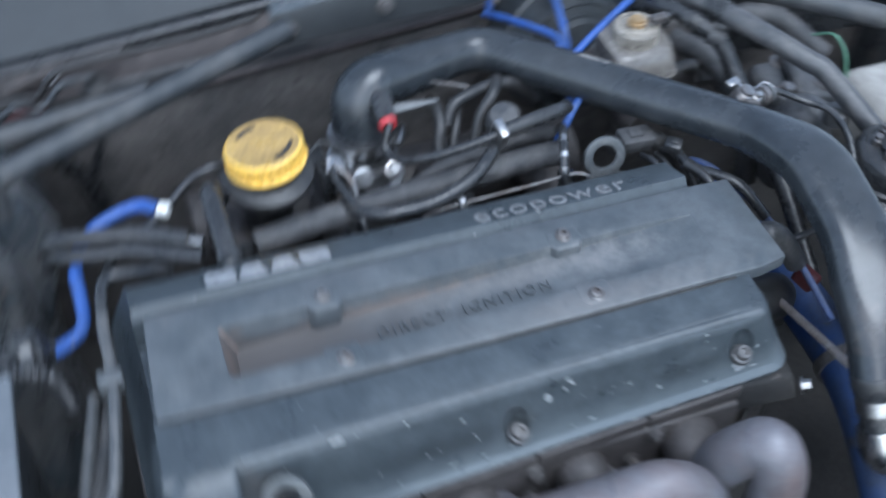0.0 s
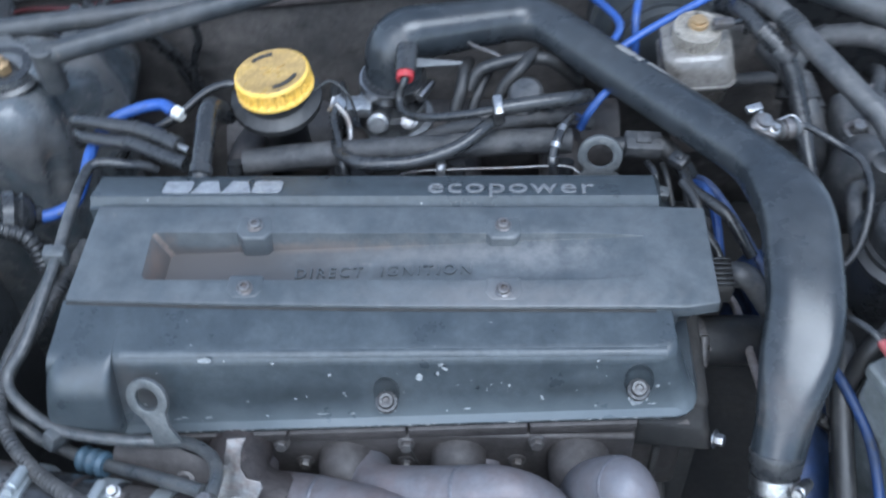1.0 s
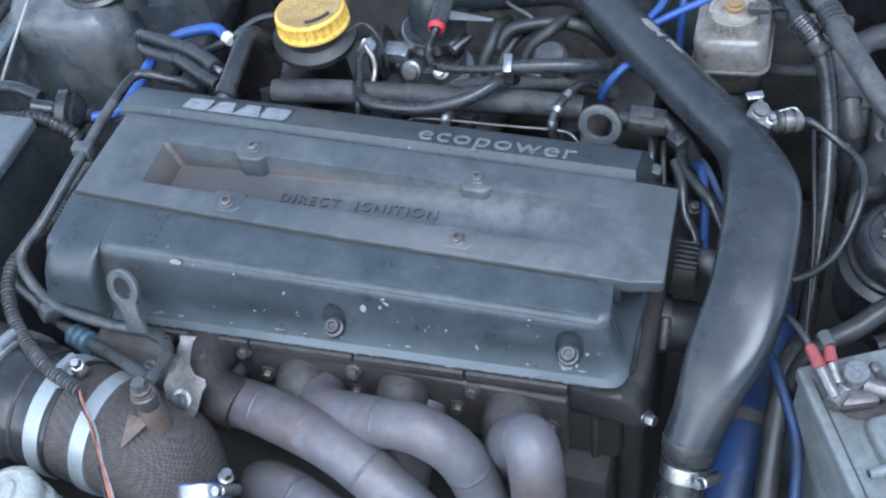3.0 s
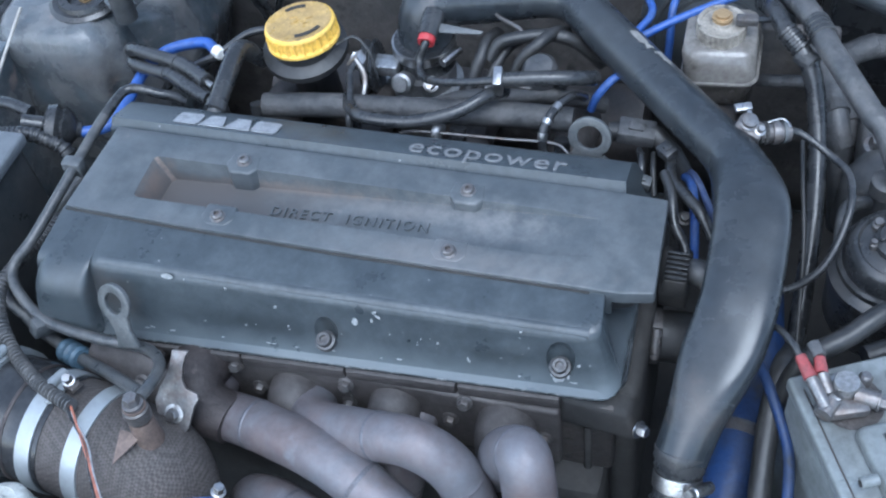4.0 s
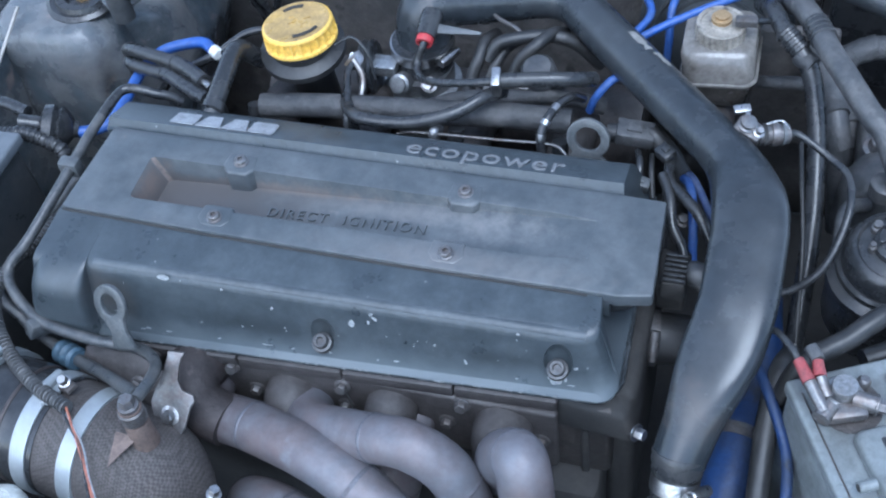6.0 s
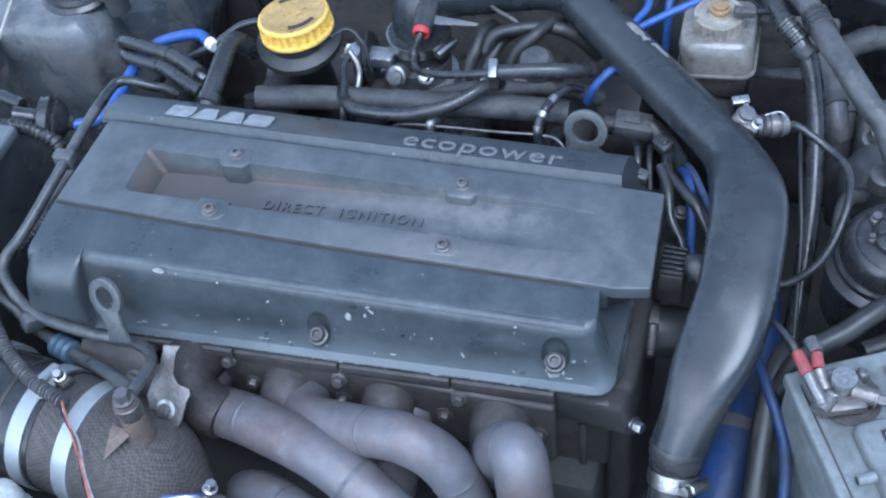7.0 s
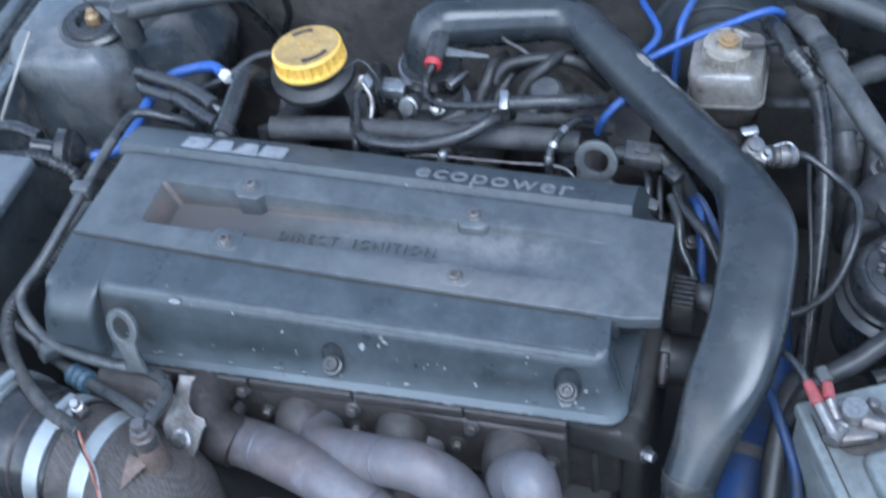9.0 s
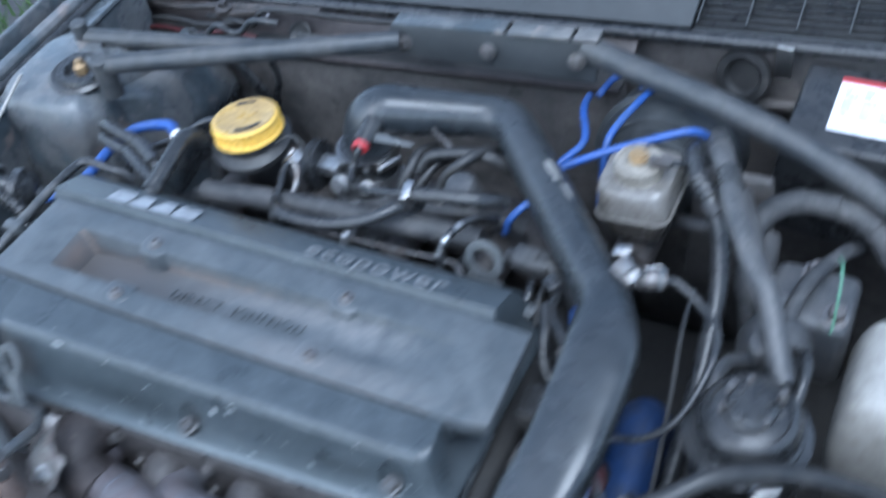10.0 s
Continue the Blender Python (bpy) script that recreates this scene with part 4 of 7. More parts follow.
# Oil filler.
filler = thing("oil_filler", (-0.098, 0.176, -0.07), "black oil filler neck with yellow ribbed cap", "oil filler")
part("neck", lathe([(0.020, -0.09), (0.020, -0.035), (0.034, -0.030), (0.0385, -0.026), (0.0385, -0.020), (0.029, -0.015), (0.027, -0.004)], (-0.098, 0.180, 0.006), (0, -0.12, 1), 36), GRIMRUBBER, filler)
ca, cax = Vector((-0.097, 0.182, 0.000)), Vector((-0.09, 0.08, 1)).normalized()
bm = bmesh.new()
s = cax.orthogonal().normalized()
u = cax.cross(s)
rings = []
nrib = 26
for h, base_r, depth in ((-0.004, 0.0328, 0.0), (-0.0015, 0.0328, 0.0), (-0.0005, 0.0326, 0.0030), (0.0096, 0.0320, 0.0030), (0.0108, 0.0318, 0.0), (0.0128, 0.0312, 0.0), (0.0140, 0.0292, 0.0), (0.0140, 0.026, 0.0), (0.0128, 0.025, 0.0), (0.0132, 0.012, 0.0), (0.0135, 0.0001, 0.0)):
    ring = []
    for k in range(nrib * 4):
        ph = k % 4
        r = base_r - (0.0, 0.85, 1.0, 0.85)[ph] * depth
        a = 2 * math.pi * k / (nrib * 4)
        ring.append(bm.verts.new(ca + cax * h + (s * math.cos(a) + u * math.sin(a)) * r))
    rings.append(ring)
n = nrib * 4
for a, b in zip(rings, rings[1:]):
    for k in range(n):
        bm.faces.new((a[k], a[(k + 1) % n], b[(k + 1) % n], b[k]))
bm.faces.new(rings[0])
cap = part("cap", bm, YELLOW, filler, "yellow ribbed plastic cap with dirty top", smooth=30)
e1 = (Vector((1, 0, 0)) - cax * cax.x).normalized()
e2 = cax.cross(e1)
for a0, n in ((-1.36, 15), (1.66, 12)):
    bm = bmesh.new()
    arc = [ca + cax * 0.0138 + (e1 * math.cos(a) + e2 * math.sin(a)) * 0.0222 for a in (a0 + i * 0.075 for i in range(n))]
    tube(arc, 0.0019, 6, bm)
    part("slot", bm, DARK, cap, "dark moulded slot")
part("top_disc", lathe([(0.0296, 0.0122), (0.0294, 0.0141), (0.027, 0.0146), (0.0255, 0.0138), (0.012, 0.0141), (0.0, 0.0142)], ca, cax, 48), CAPTOP, cap, "brown-stained worn top")
for k, (dx, dy, w) in enumerate(((-0.010, 0.004, 0.006), (-0.003, 0.001, 0.004), (0.005, 0.003, 0.007), (-0.006, -0.005, 0.008), (0.006, -0.005, 0.004))):
    part("raised_mark", extrude([(0, 0), (w, 0), (w, 0.0022), (0, 0.0022)], 0.0007, Matrix.Translation(ca + cax * 0.0140 + e1 * dx + e2 * dy) @ pose(0, 0, 0, -4, -5, 15 + 9 * k)), CAPTOP, cap)
part("strap", tube(spline([(-0.065, 0.178, -0.004), (-0.05, 0.185, 0.0), (-0.036, 0.180, -0.012), (-0.030, 0.172, -0.035)]), 0.0014, 8), RUBBER, cap, "thin black tether")


# Lifting eyes.
def lifting_eye(at, m, ring, hole, stem, group):
    t = thing("lifting_eye", at, "grey steel lifting eye bolted to the engine", "lifting eye", group)
    o = [(ring * math.cos(a), ring * math.sin(a)) for a in (radians(-50 + i * 280 / 24) for i in range(25))]
    o += stem
    part("plate", extrude(o, 0.004, m, 0.0006, [(0, 0, hole)]), EYE, t)
    return t


lifting_eye((-0.145, -0.112, -0.07), Matrix.Translation((-0.154, -0.106, -0.022)) @ pose(0, 0, 0, 60, 0, -16) @ pose(0, 0, 0, 0, 0, 24), 0.0160, 0.0088, [(-0.006, -0.022), (-0.008, -0.036), (0.014, -0.036), (0.009, -0.022)], "lifting eyes")
lifting_eye((0.171, 0.116, -0.06), Matrix.Translation((0.171, 0.117, -0.017)) @ pose(0, 0, 0, 70, 0, -6), 0.0178, 0.0106, [(-0.015, -0.018), (-0.017, -0.05), (0.025, -0.05), (0.019, -0.018)], "lifting eyes")

# ---- exhaust ----
man = thing("exhaust_manifold", (0.05, -0.15, -0.2), "tubular stainless exhaust manifold, violet-brown with heat", "exhaust manifold")
runs = [
    ([(-0.098, -0.105, -0.118), (-0.088, -0.135, -0.110), (-0.035, -0.150, -0.097), (0.040, -0.176, -0.086), (0.118, -0.212, -0.118)], 0.0198),
    ([(-0.012, -0.105, -0.118), (0.003, -0.135, -0.100), (0.050, -0.150, -0.075), (0.095, -0.158, -0.060), (0.128, -0.165, -0.090), (0.152, -0.185, -0.18)], 0.0184),
    ([(0.146, -0.128, -0.150), (0.150, -0.134, -0.115), (0.158, -0.145, -0.074), (0.1735, -0.1575, -0.0480), (0.1800, -0.1700, -0.0640), (0.1815, -0.176, -0.105), (0.178, -0.184, -0.18)], 0.0195),
    ([(0.072, -0.105, -0.120), (0.072, -0.135, -0.130), (0.06, -0.165, -0.19), (0.05, -0.2, -0.24)], 0.0190),
    ([(0.13, -0.245, -0.175), (0.05, -0.216, -0.143), (-0.008, -0.194, -0.137), (-0.045, -0.182, -0.16), (-0.06, -0.17, -0.22)], 0.0190),
]
for pts, r in runs:
    p = spline(pts, 10)
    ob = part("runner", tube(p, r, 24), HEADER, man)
    for k in (int(len(p) * 0.47), int(len(p) * 0.80)):
        d = (p[k + 1] - p[k - 1]).normalized()
        part("weld", lathe([(r - 0.0004, -0.0022), (r + 0.0004, -0.0010), (r + 0.0005, 0.0), (r + 0.0004, 0.0010), (r - 0.0004, 0.0022)], p[k], d, 28), WELD, ob)
part("flange", soften(box((0.010, -0.1010, -0.114), (0.356, 0.011, 0.079), 0), 25, 0.003), RAIL, man, "brown-grey flange plate")
for x, z, s in ((-0.024, -0.105, 0.0205), (0.060, -0.100, 0.0205), (0.148, -0.098, 0.0225)):
    part("stub", tube(spline([(x, -0.104, z), (x, -0.116, z - 0.002), (x + 0.002, -0.126, z - 0.014), (x + 0.002, -0.130, z - 0.045)], 6), s, 28), RAIL, man, "short port stub turning down")
for x, z in ((-0.056, -0.112), (0.020, -0.112), (0.103, -0.108), (0.176, -0.112)):
    part("nut", hexbolt((x, -0.107, z), (0, -1, 0.1), 0.0045, 0.005), OLDSTEEL, man)
part("port_elbow", tube(spline([(-0.100, -0.100, -0.092), (-0.101, -0.124, -0.088), (-0.089, -0.140, -0.097), (-0.062, -0.1475, -0.1000)], 8), (0.0245, 0.0200), 30), RUSTCAST, man, "rust-brown cast port elbow")

# Turbo inlet: sleeved pipe with bands, oil feed and bracket.
turbo = thing("turbo_inlet_pipe", (-0.18, -0.21, -0.16), "turbo inlet pipe wrapped in woven brown sleeve with steel bands", "pipe")
axd = Vector((1, -0.1366, -0.0256)).normalized()


def along(k):
    """A place on the inlet pipe's middle line, k metres past its second band."""
    return Vector((-0.148, -0.1924, -0.0951)) + axd * k


part("metal_pipe", tube([along(-0.30), along(-0.105)], 0.0500, 40), DULLSTEEL, turbo, "smooth grey-brown pipe end")
part("coupler", lathe([(0.0475, -0.112), (0.0500, -0.110), (0.0495, -0.098), (0.0470, -0.090), (0.0482, -0.082), (0.0482, -0.066), (0.0462, -0.060), (0.0475, -0.052), (0.0475, -0.030)], along(0), axd, 48), GLOSS, turbo, "glossy dark rubber coupler with ridges")
part("rust_ring", lathe([(0.0472, -0.0650), (0.0479, -0.0640), (0.0479, -0.0625), (0.0472, -0.0615)], along(0), axd, 48), RUSTCAST, turbo, "thin rust-brown ring")
part("sleeve", lathe([(0.0440, -0.034), (0.0466, -0.032), (0.0470, -0.010), (0.0462, 0.012), (0.0425, 0.020)], along(0), axd, 48), SLEEVE, turbo)
part("sleeve_elbow", tube(bends([along(0.005), along(0.046), along(0.046) + Vector((0.020, -0.055, -0.080))], 0.040, 12), 0.0430, 44), SLEEVE, turbo)
for k, r in ((-0.098, 0.0502), (-0.0412, 0.0478), (0.0, 0.0474)):
    part("band", clamp(along(k), axd, r, 0.013, (0, 0.35 if k < -0.02 else 0.9, 0.9 if k < -0.02 else -0.3)), BAND, turbo, "bright steel band clamp")
part("band_tongue", soften(box(along(-0.036) + Vector((0.004, 0.010, 0.0480)), (0.011, 0.022, 0.003), 0, (-14, 0, 8)), 25, 0.0008, 2), BAND, turbo)
part("strap_bolt", hexbolt((-0.171, -0.169, -0.0405), (0.1, -0.25, 1), 0.0040, 0.006, 1.3), STEEL, turbo, "bright zinc bolt")
part("strap", soften(loft([[(-0.176, -0.174, -0.0445), (-0.165, -0.178, -0.0445), (-0.160, -0.168, -0.0445), (-0.174, -0.163, -0.0445)], [(-0.175, -0.173, -0.0410), (-0.166, -0.176, -0.0410), (-0.162, -0.168, -0.0410), (-0.173, -0.164, -0.0410)]]), 25, 0.001, 2), CASTING, turbo)

feed = thing("oil_feed_fitting", (-0.097, -0.195, -0.05), "banjo fitting of the oil feed with rusty washers", "fitting")
fa = Vector((-0.0985, -0.1935, -0.0600))
fup = (-0.03, 0.10, 1)
part("post", lathe([(0.0105, 0), (0.0098, 0.012), (0.0092, 0.024), (0.0085, 0.026)], fa, fup, 24), COPPER, feed, "rust-stained brass post")
part("banjo", lathe([(0.0078, 0.027), (0.0094, 0.0285), (0.0098, 0.034), (0.0096, 0.039), (0.0078, 0.0405)], fa, fup, 28), OLDSTEEL, feed)
part("washer", lathe([(0.0086, 0.0405), (0.0086, 0.0420)], fa, fup, 24), COPPER, feed)
part("bolt", lathe([(0.0076, 0.0420), (0.0076, 0.045), (0.0058, 0.0455)], fa, fup, 24), DULLSTEEL, feed)
part("bolt_head", lathe([(0.0060, 0.045), (0.0060, 0.0510), (0.0052, 0.0525)], fa, fup, 6), DULLSTEEL, feed)

part("bare_patch", extrude([(-0.009, 0.012), (0.010, 0.011), (-0.006, -0.014)], 0.0012, Matrix.Translation((-0.1080, -0.2085, -0.0495)) @ pose(0, 0, 0, 14, 0, 0), 0.0004), COPPER, turbo, "bare rusty patch in the sleeve")
shield = thing("heat_shield", (-0.165, -0.125, -0.09), "rusty brown heat shield behind the bracket", "heat shield")
part("sheet", soften(extrude([(-0.034, -0.014), (0.040, -0.020), (0.046, 0.012), (0.010, 0.018), (-0.030, 0.014)], 0.002, Matrix.Translation((-0.160, -0.130, -0.078)) @ pose(0, 0, 0, 40, 0, -12)), 40, 0.0006, 2), RAIL, shield)
part("bolt", hexbolt((-0.135, -0.142, -0.078), (0, -0.6, 0.8), 0.005, 0.005), OLDSTEEL, shield)
brk = thing("steel_bracket", (-0.08, -0.165, -0.1), "grey folded steel bracket with bright bolt", "bracket")
o = [(-0.005, 0.049), (0.0085, 0.050), (0.0062, 0.045), (0.0045, 0.038), (0.0040, 0.028), (0.0080, 0.0205), (0.0175, 0.0185), (0.0188, 0.0140), (0.0158, 0.0085), (0.0125, -0.0070), (0.0098, -0.0138), (-0.0076, -0.0150), (-0.0125, -0.0085), (-0.0168, 0.0075), (-0.0135, 0.0185), (-0.0088, 0.0272), (-0.0052, 0.044)]
part("plate", extrude(o, 0.003, Matrix.Translation((-0.0914, -0.1660, -0.0655)) @ pose(0, 0, 0, 47.9, 0, 0), 0.0006), DULLSTEEL, brk)

part("bolt", hexbolt((-0.0914, -0.1682, -0.0635), (0, -0.74, 0.67), 0.0052, 0.006, 1.45), STEEL, brk, "bright zinc bolt")

# Coolant and oil lines on the cover's end.
line = thing("coolant_line", (-0.24, 0.0, -0.03), "thin black-painted steel coolant line clipped along the engine", "pipe")
steel = [(-0.1900, 0.1110, -0.028), (-0.1990, 0.1095, -0.021), (-0.2103, 0.1062, -0.016), (-0.2253, 0.1044, -0.011), (-0.2350, 0.1020, -0.010), (-0.2405, 0.0920, -0.010), (-0.2440, 0.0575, -0.011), (-0.2450, 0.0073, -0.013), (-0.256, -0.055, -0.028), (-0.268, -0.078, -0.040), (-0.258, -0.096, -0.046), (-0.226, -0.114, -0.055), (-0.176, -0.1225, -0.054), (-0.136, -0.1215, -0.058), (-0.112, -0.137, -0.046), (-0.099, -0.160, -0.027), (-0.098, -0.183, -0.018)]
run = spline(steel, 8)
part("tube", tube(run[:47], 0.0044, 14), RUBBER, line, "black upper end of the line")
part("tube", tube(run[46:], 0.0046, 14), LINE, line)
part("tube", tube(spline([(-0.262, 0.03, -0.05), (-0.283, -0.078, -0.06), (-0.259, -0.102, -0.08), (-0.228, -0.116, -0.083), (-0.202, -0.127, -0.08), (-0.156, -0.147, -0.06), (-0.107, -0.172, -0.032)], 8), 0.0050, 14), LINE, line)
part("coupler", tube([(-0.215, -0.122, -0.083), (-0.193, -0.131, -0.077)], 0.0092, 20, rib=0.0010, pitch=0.009), TEAL, line, "blue-grey plastic coupler")
part("clip", box((-0.228, -0.116, -0.060), (0.012, 0.022, 0.016), 0.003, (-25, 10, -35)), GREYPLASTIC, line, "grey steel pipe clip")
part("clip", box((-0.246, 0.012, -0.014), (0.018, 0.012, 0.016), 0.003), GREYPLASTIC, line)
loom = thing("wiring_conduit", (-0.24, -0.13, -0.05), "corrugated grey wiring conduit ending in bare wires", "conduit")
part("conduit", tube(spline([(-0.247, 0.06, -0.060), (-0.258, 0.0, -0.055), (-0.270, -0.055, -0.050), (-0.2714, -0.0906, -0.043), (-0.2645, -0.1140, -0.045), (-0.2500, -0.1340, -0.048), (-0.2260, -0.1550, -0.048), (-0.1940, -0.1752, -0.043), (-0.1575, -0.1902, -0.038)], 8), 0.0046, 18, rib=0.0013, pitch=0.0040), GREYRUBBER, loom, "", 15)
for dx, r, mt in ((0.0, 0.0010, ORANGE), (0.0016, 0.0007, LOGO), (-0.0016, 0.0010, RUBBER), (0.0008, 0.0007, ORANGE)):
    w = 900 * dx
    part("wire", tube(spline([(-0.1582 + dx * 0.5, -0.1898, -0.0375), (-0.1500 + dx * (1 - w), -0.1985, -0.0355), (-0.1358 + dx * (1 + w), -0.2156, -0.0385), (-0.1182 + dx, -0.2373, -0.0400), (-0.1003 + dx * 2, -0.2605, -0.0420), (-0.085 + dx, -0.285, -0.060)]), r, 8), mt, loom)

bluec = thing("blue_silicone_joiner", (-0.025, -0.255, -0.06), "blue silicone hose joiner with steel clamp", "hose")
jd = Vector((0.24, -0.80, -0.42)).normalized()
jc = Vector((-0.0481, -0.2307, -0.0640))
part("hose", tube([jc - jd * 0.002, jc + jd * 0.07], 0.0178, 32), BLUE, bluec)

part("clamp", clamp(jc + jd * 0.004, jd, 0.0182, 0.010, (0.85, 0.3, 0.5)), STEEL, bluec)
part("clamp_bolt", hexbolt(jc + Vector((0.020, 0.004, 0.014)), (0.3, 0.2, 1), 0.0042, 0.006, 1.3), STEEL, bluec)

reg = thing("white_cap", (-0.165, -0.285, -0.05), "cream-white ribbed plastic canister", "canister")
part("shell", lathe([(0.030, -0.08), (0.030, -0.030), (0.0285, -0.027), (0.0285, -0.022), (0.0300, -0.020), (0.0300, -0.012), (0.0285, -0.010), (0.0285, -0.004), (0.0298, -0.002), (0.0298, 0.006), (0.0270, 0.010), (0.0225, 0.0115), (0.0215, 0.0095), (0.0160, 0.0100), (0.0150, 0.0125), (0.0, 0.0130)], (-0.186, -0.276, -0.066), (-0.35, 0.10, 1), 40), RESIN, reg)

# ---- intercooler pipe ----
bp = thing("intercooler_pipe", (0.2, 0.1, -0.05), "large satin black intercooler pipe with scuffed paint", "pipe")
big = bends([(-0.003, 0.230, -0.055), (-0.003, 0.246, -0.005), (0.122, 0.282, -0.0145), (0.287, 0.086, 0.008), (0.304, 0.026, 0.024), (0.302, -0.052, 0.006), (0.288, -0.100, -0.018), (0.2785, -0.135, -0.0485)], 0.024, 12)


def glide(a, b, k):
    k = min(1.0, max(0.0, k))
    return a + (b - a) * k * k * (3 - 2 * k)


def bore(q):
    """Round at the elbow, slimmer along the slant, pressed flat and wide below it, narrow and round at the end."""
    if q.x < 0.2 and q.y > 0.2:
        return (glide(0.025, 0.0195, q.x / 0.07),) * 2 + (2.0,)
    if q.y > -0.07:
        k = (0.105 - q.y) / 0.08
        return glide(0.0195, 0.0266, k), glide(0.0195, 0.0150, k), glide(2.0, 3.5, k)
    k = (-0.07 - q.y) / 0.06
    return glide(0.0266, 0.0186, k), glide(0.0150, 0.0180, k), glide(3.5, 2.0, k)


part("pipe", tube(big, bore, 44), PIPE, bp)
scrape = random.Random(5)
for a0, (f0, f1) in ((1.22, (0.38, 0.49)), (1.05, (0.51, 0.59))):
    p0, p1 = Vector((0.122, 0.282, -0.0145)), Vector((0.287, 0.086, 0.008))
    d = (p1 - p0).normalized()
    sd = d.cross(Vector((0, 0, 1))).normalized() * -1
    upv = sd.cross(d) * (1 if sd.cross(d).z > 0 else -1)
    bm = bmesh.new()
    cols = []
    for i in range(9):
        c = p0.lerp(p1, f0 + (f1 - f0) * i / 8)
        w = 0.24 * scrape.uniform(0.3, 1.0)
        cols.append([bm.verts.new(c + 0.0198 * (sd * math.cos(a) + upv * math.sin(a))) for a in (a0 - w, a0, a0 + w)])
    for p, q in zip(cols, cols[1:]):
        for k in (0, 1):
            bm.faces.new((p[k], p[k + 1], q[k + 1], q[k]))
    part("scuff", bm, SCUFF, bp, "scraped paint")
part("coupling", tube([(-0.005, 0.228, -0.085), (-0.003, 0.230, -0.036)], 0.0280, 36), RUBBER, bp, "rubber coupling")
part("nozzle", tube([(0.0112, 0.228, -0.003), (0.0106, 0.2035, -0.0092)], (0.0100, 0.0090), 24), RUBBER, bp, "short black nozzle on the elbow")
part("clamp", clamp((-0.0035, 0.2297, -0.0420), (0, 0.05, 1), 0.0284, 0.010, (0.9, -0.45, 0)), STEEL, bp)
e0, e1 = Vector((0.2785, -0.1350, -0.0485)), Vector((-0.02, -0.62, -0.78)).normalized()
part("boot", lathe([(0.0180, -0.006), (0.0188, -0.004), (0.0180, -0.001), (0.0186, 0.002), (0.0174, 0.005), (0.0176, 0.008), (0.0158, 0.011)], e0, e1, 40), RUBBER, bp, "ribbed rubber boot")
part("sleeve", tube([e0 + e1 * 0.008, e0 + e1 * 0.050], 0.0150, 28), RUBBER, bp)
part("clamp", clamp(e0 + e1 * 0.0175, e1, 0.0155, 0.011, (0.75, -0.3, 0.4)), STEEL, bp, "bright hose clamp")
e2 = e0 + e1 * 0.058
part("elbow", tube(bends([e0 + e1 * 0.035, e2, e2 + Vector((0.12, -0.015, -0.02))], 0.022), 0.0175, 30), POLISHED, bp, "polished alloy elbow")
part("clamp", clamp(e2 + Vector((0.045, -0.006, -0.008)), (0.12, -0.015, -0.02), 0.0180, 0.012, (0, -0.3, 1)), STEEL, bp, "bright hose clamp")

# ---- behind the engine ----
thr = thing("throttle_body", (-0.008, 0.215, -0.11), "cast alloy throttle body under the pipe elbow", "throttle body")
part("barrel", lathe([(0.034, -0.075), (0.034, -0.03), (0.037, -0.028), (0.037, -0.018), (0.031, -0.016), (0.031, 0.0)], (-0.006, 0.224, -0.062), (0, 0.05, 1), 36), ALLOY, thr)
part("stub", lathe([(0.0095, 0), (0.0095, 0.03), (0.007, 0.031), (0.007, 0.034)], (-0.014, 0.214, -0.070), (-0.05, -0.85, 0.5), 24), ALLOY, thr)
part("lug", box((-0.036, 0.205, -0.05), (0.03, 0.018, 0.012), 0.002), ALLOY, thr)
part("lever", extrude([(0, -0.004), (0.042, -0.001), (0.044, 0.002), (0, 0.005)], 0.003, Matrix.Translation((0.016, 0.214, -0.008)) @ pose(0, 0, 0, 30, 0, -2), 0.0006), GREYPLASTIC, thr)
part("screw", hexbolt((0.012, 0.192, -0.055), (0, -0.7, 0.7), 0.005, 0.006), STEEL, thr)
part("pulley", lathe([(0.024, -0.006), (0.026, -0.004), (0.022, 0.0), (0.026, 0.004), (0.024, 0.006)], (-0.048, 0.206, -0.055), (1, 0.1, 0.1), 28), PLASTIC, thr)

intake = thing("intake_manifold", (0.05, 0.2, -0.15), "dull cast alloy intake manifold under hoses", "manifold")
part("plenum", tube([(-0.16, 0.235, -0.13), (0.20, 0.235, -0.13)], 0.042, 32), CASTING, intake)
for x in (-0.13, -0.04, 0.055, 0.145):
    part("runner", tube(spline([(x, 0.225, -0.11), (x, 0.17, -0.085), (x, 0.10, -0.10)]), 0.02, 20), CASTING, intake)

rail = thing("fuel_rail_loom", (0.01, 0.138, -0.045), "taped black wiring trough along the fuel rail", "loom")
part("trough", tube(spline([(-0.122, 0.127, -0.037), (-0.06, 0.134, -0.035), (0.03, 0.140, -0.034), (0.10, 0.147, -0.034), (0.150, 0.150, -0.036)]), 0.0108, 18), TAPE, rail)
for x in (-0.13, -0.04, 0.055, 0.145):
    part("injector", lathe([(0.010, -0.035), (0.010, -0.01), (0.007, -0.008), (0.007, 0.012)], (x, 0.125, -0.05), (0, 0.4, 1), 16), PLASTIC, rail)
fuel = single("fuel_pipe", tube(spline([(0.010, 0.107, -0.030), (0.03, 0.107, -0.025), (0.10, 0.108, -0.023), (0.140, 0.109, -0.022), (0.153, 0.104, -0.024), (0.160, 0.098, -0.035)]), 0.0012, 10), DULLSTEEL, (0.05, 0.107, -0.03), "thin bright steel fuel pipe behind the valve cover", "pipe")


def hose(name, pts, r, mat, label, category="hose", group="", seg=12, n=8, **kw):
    c = Vector(pts[len(pts) // 2])
    return single(name, tube(spline(pts, n), r, seg, **kw), mat, tuple(c), label, category, group)


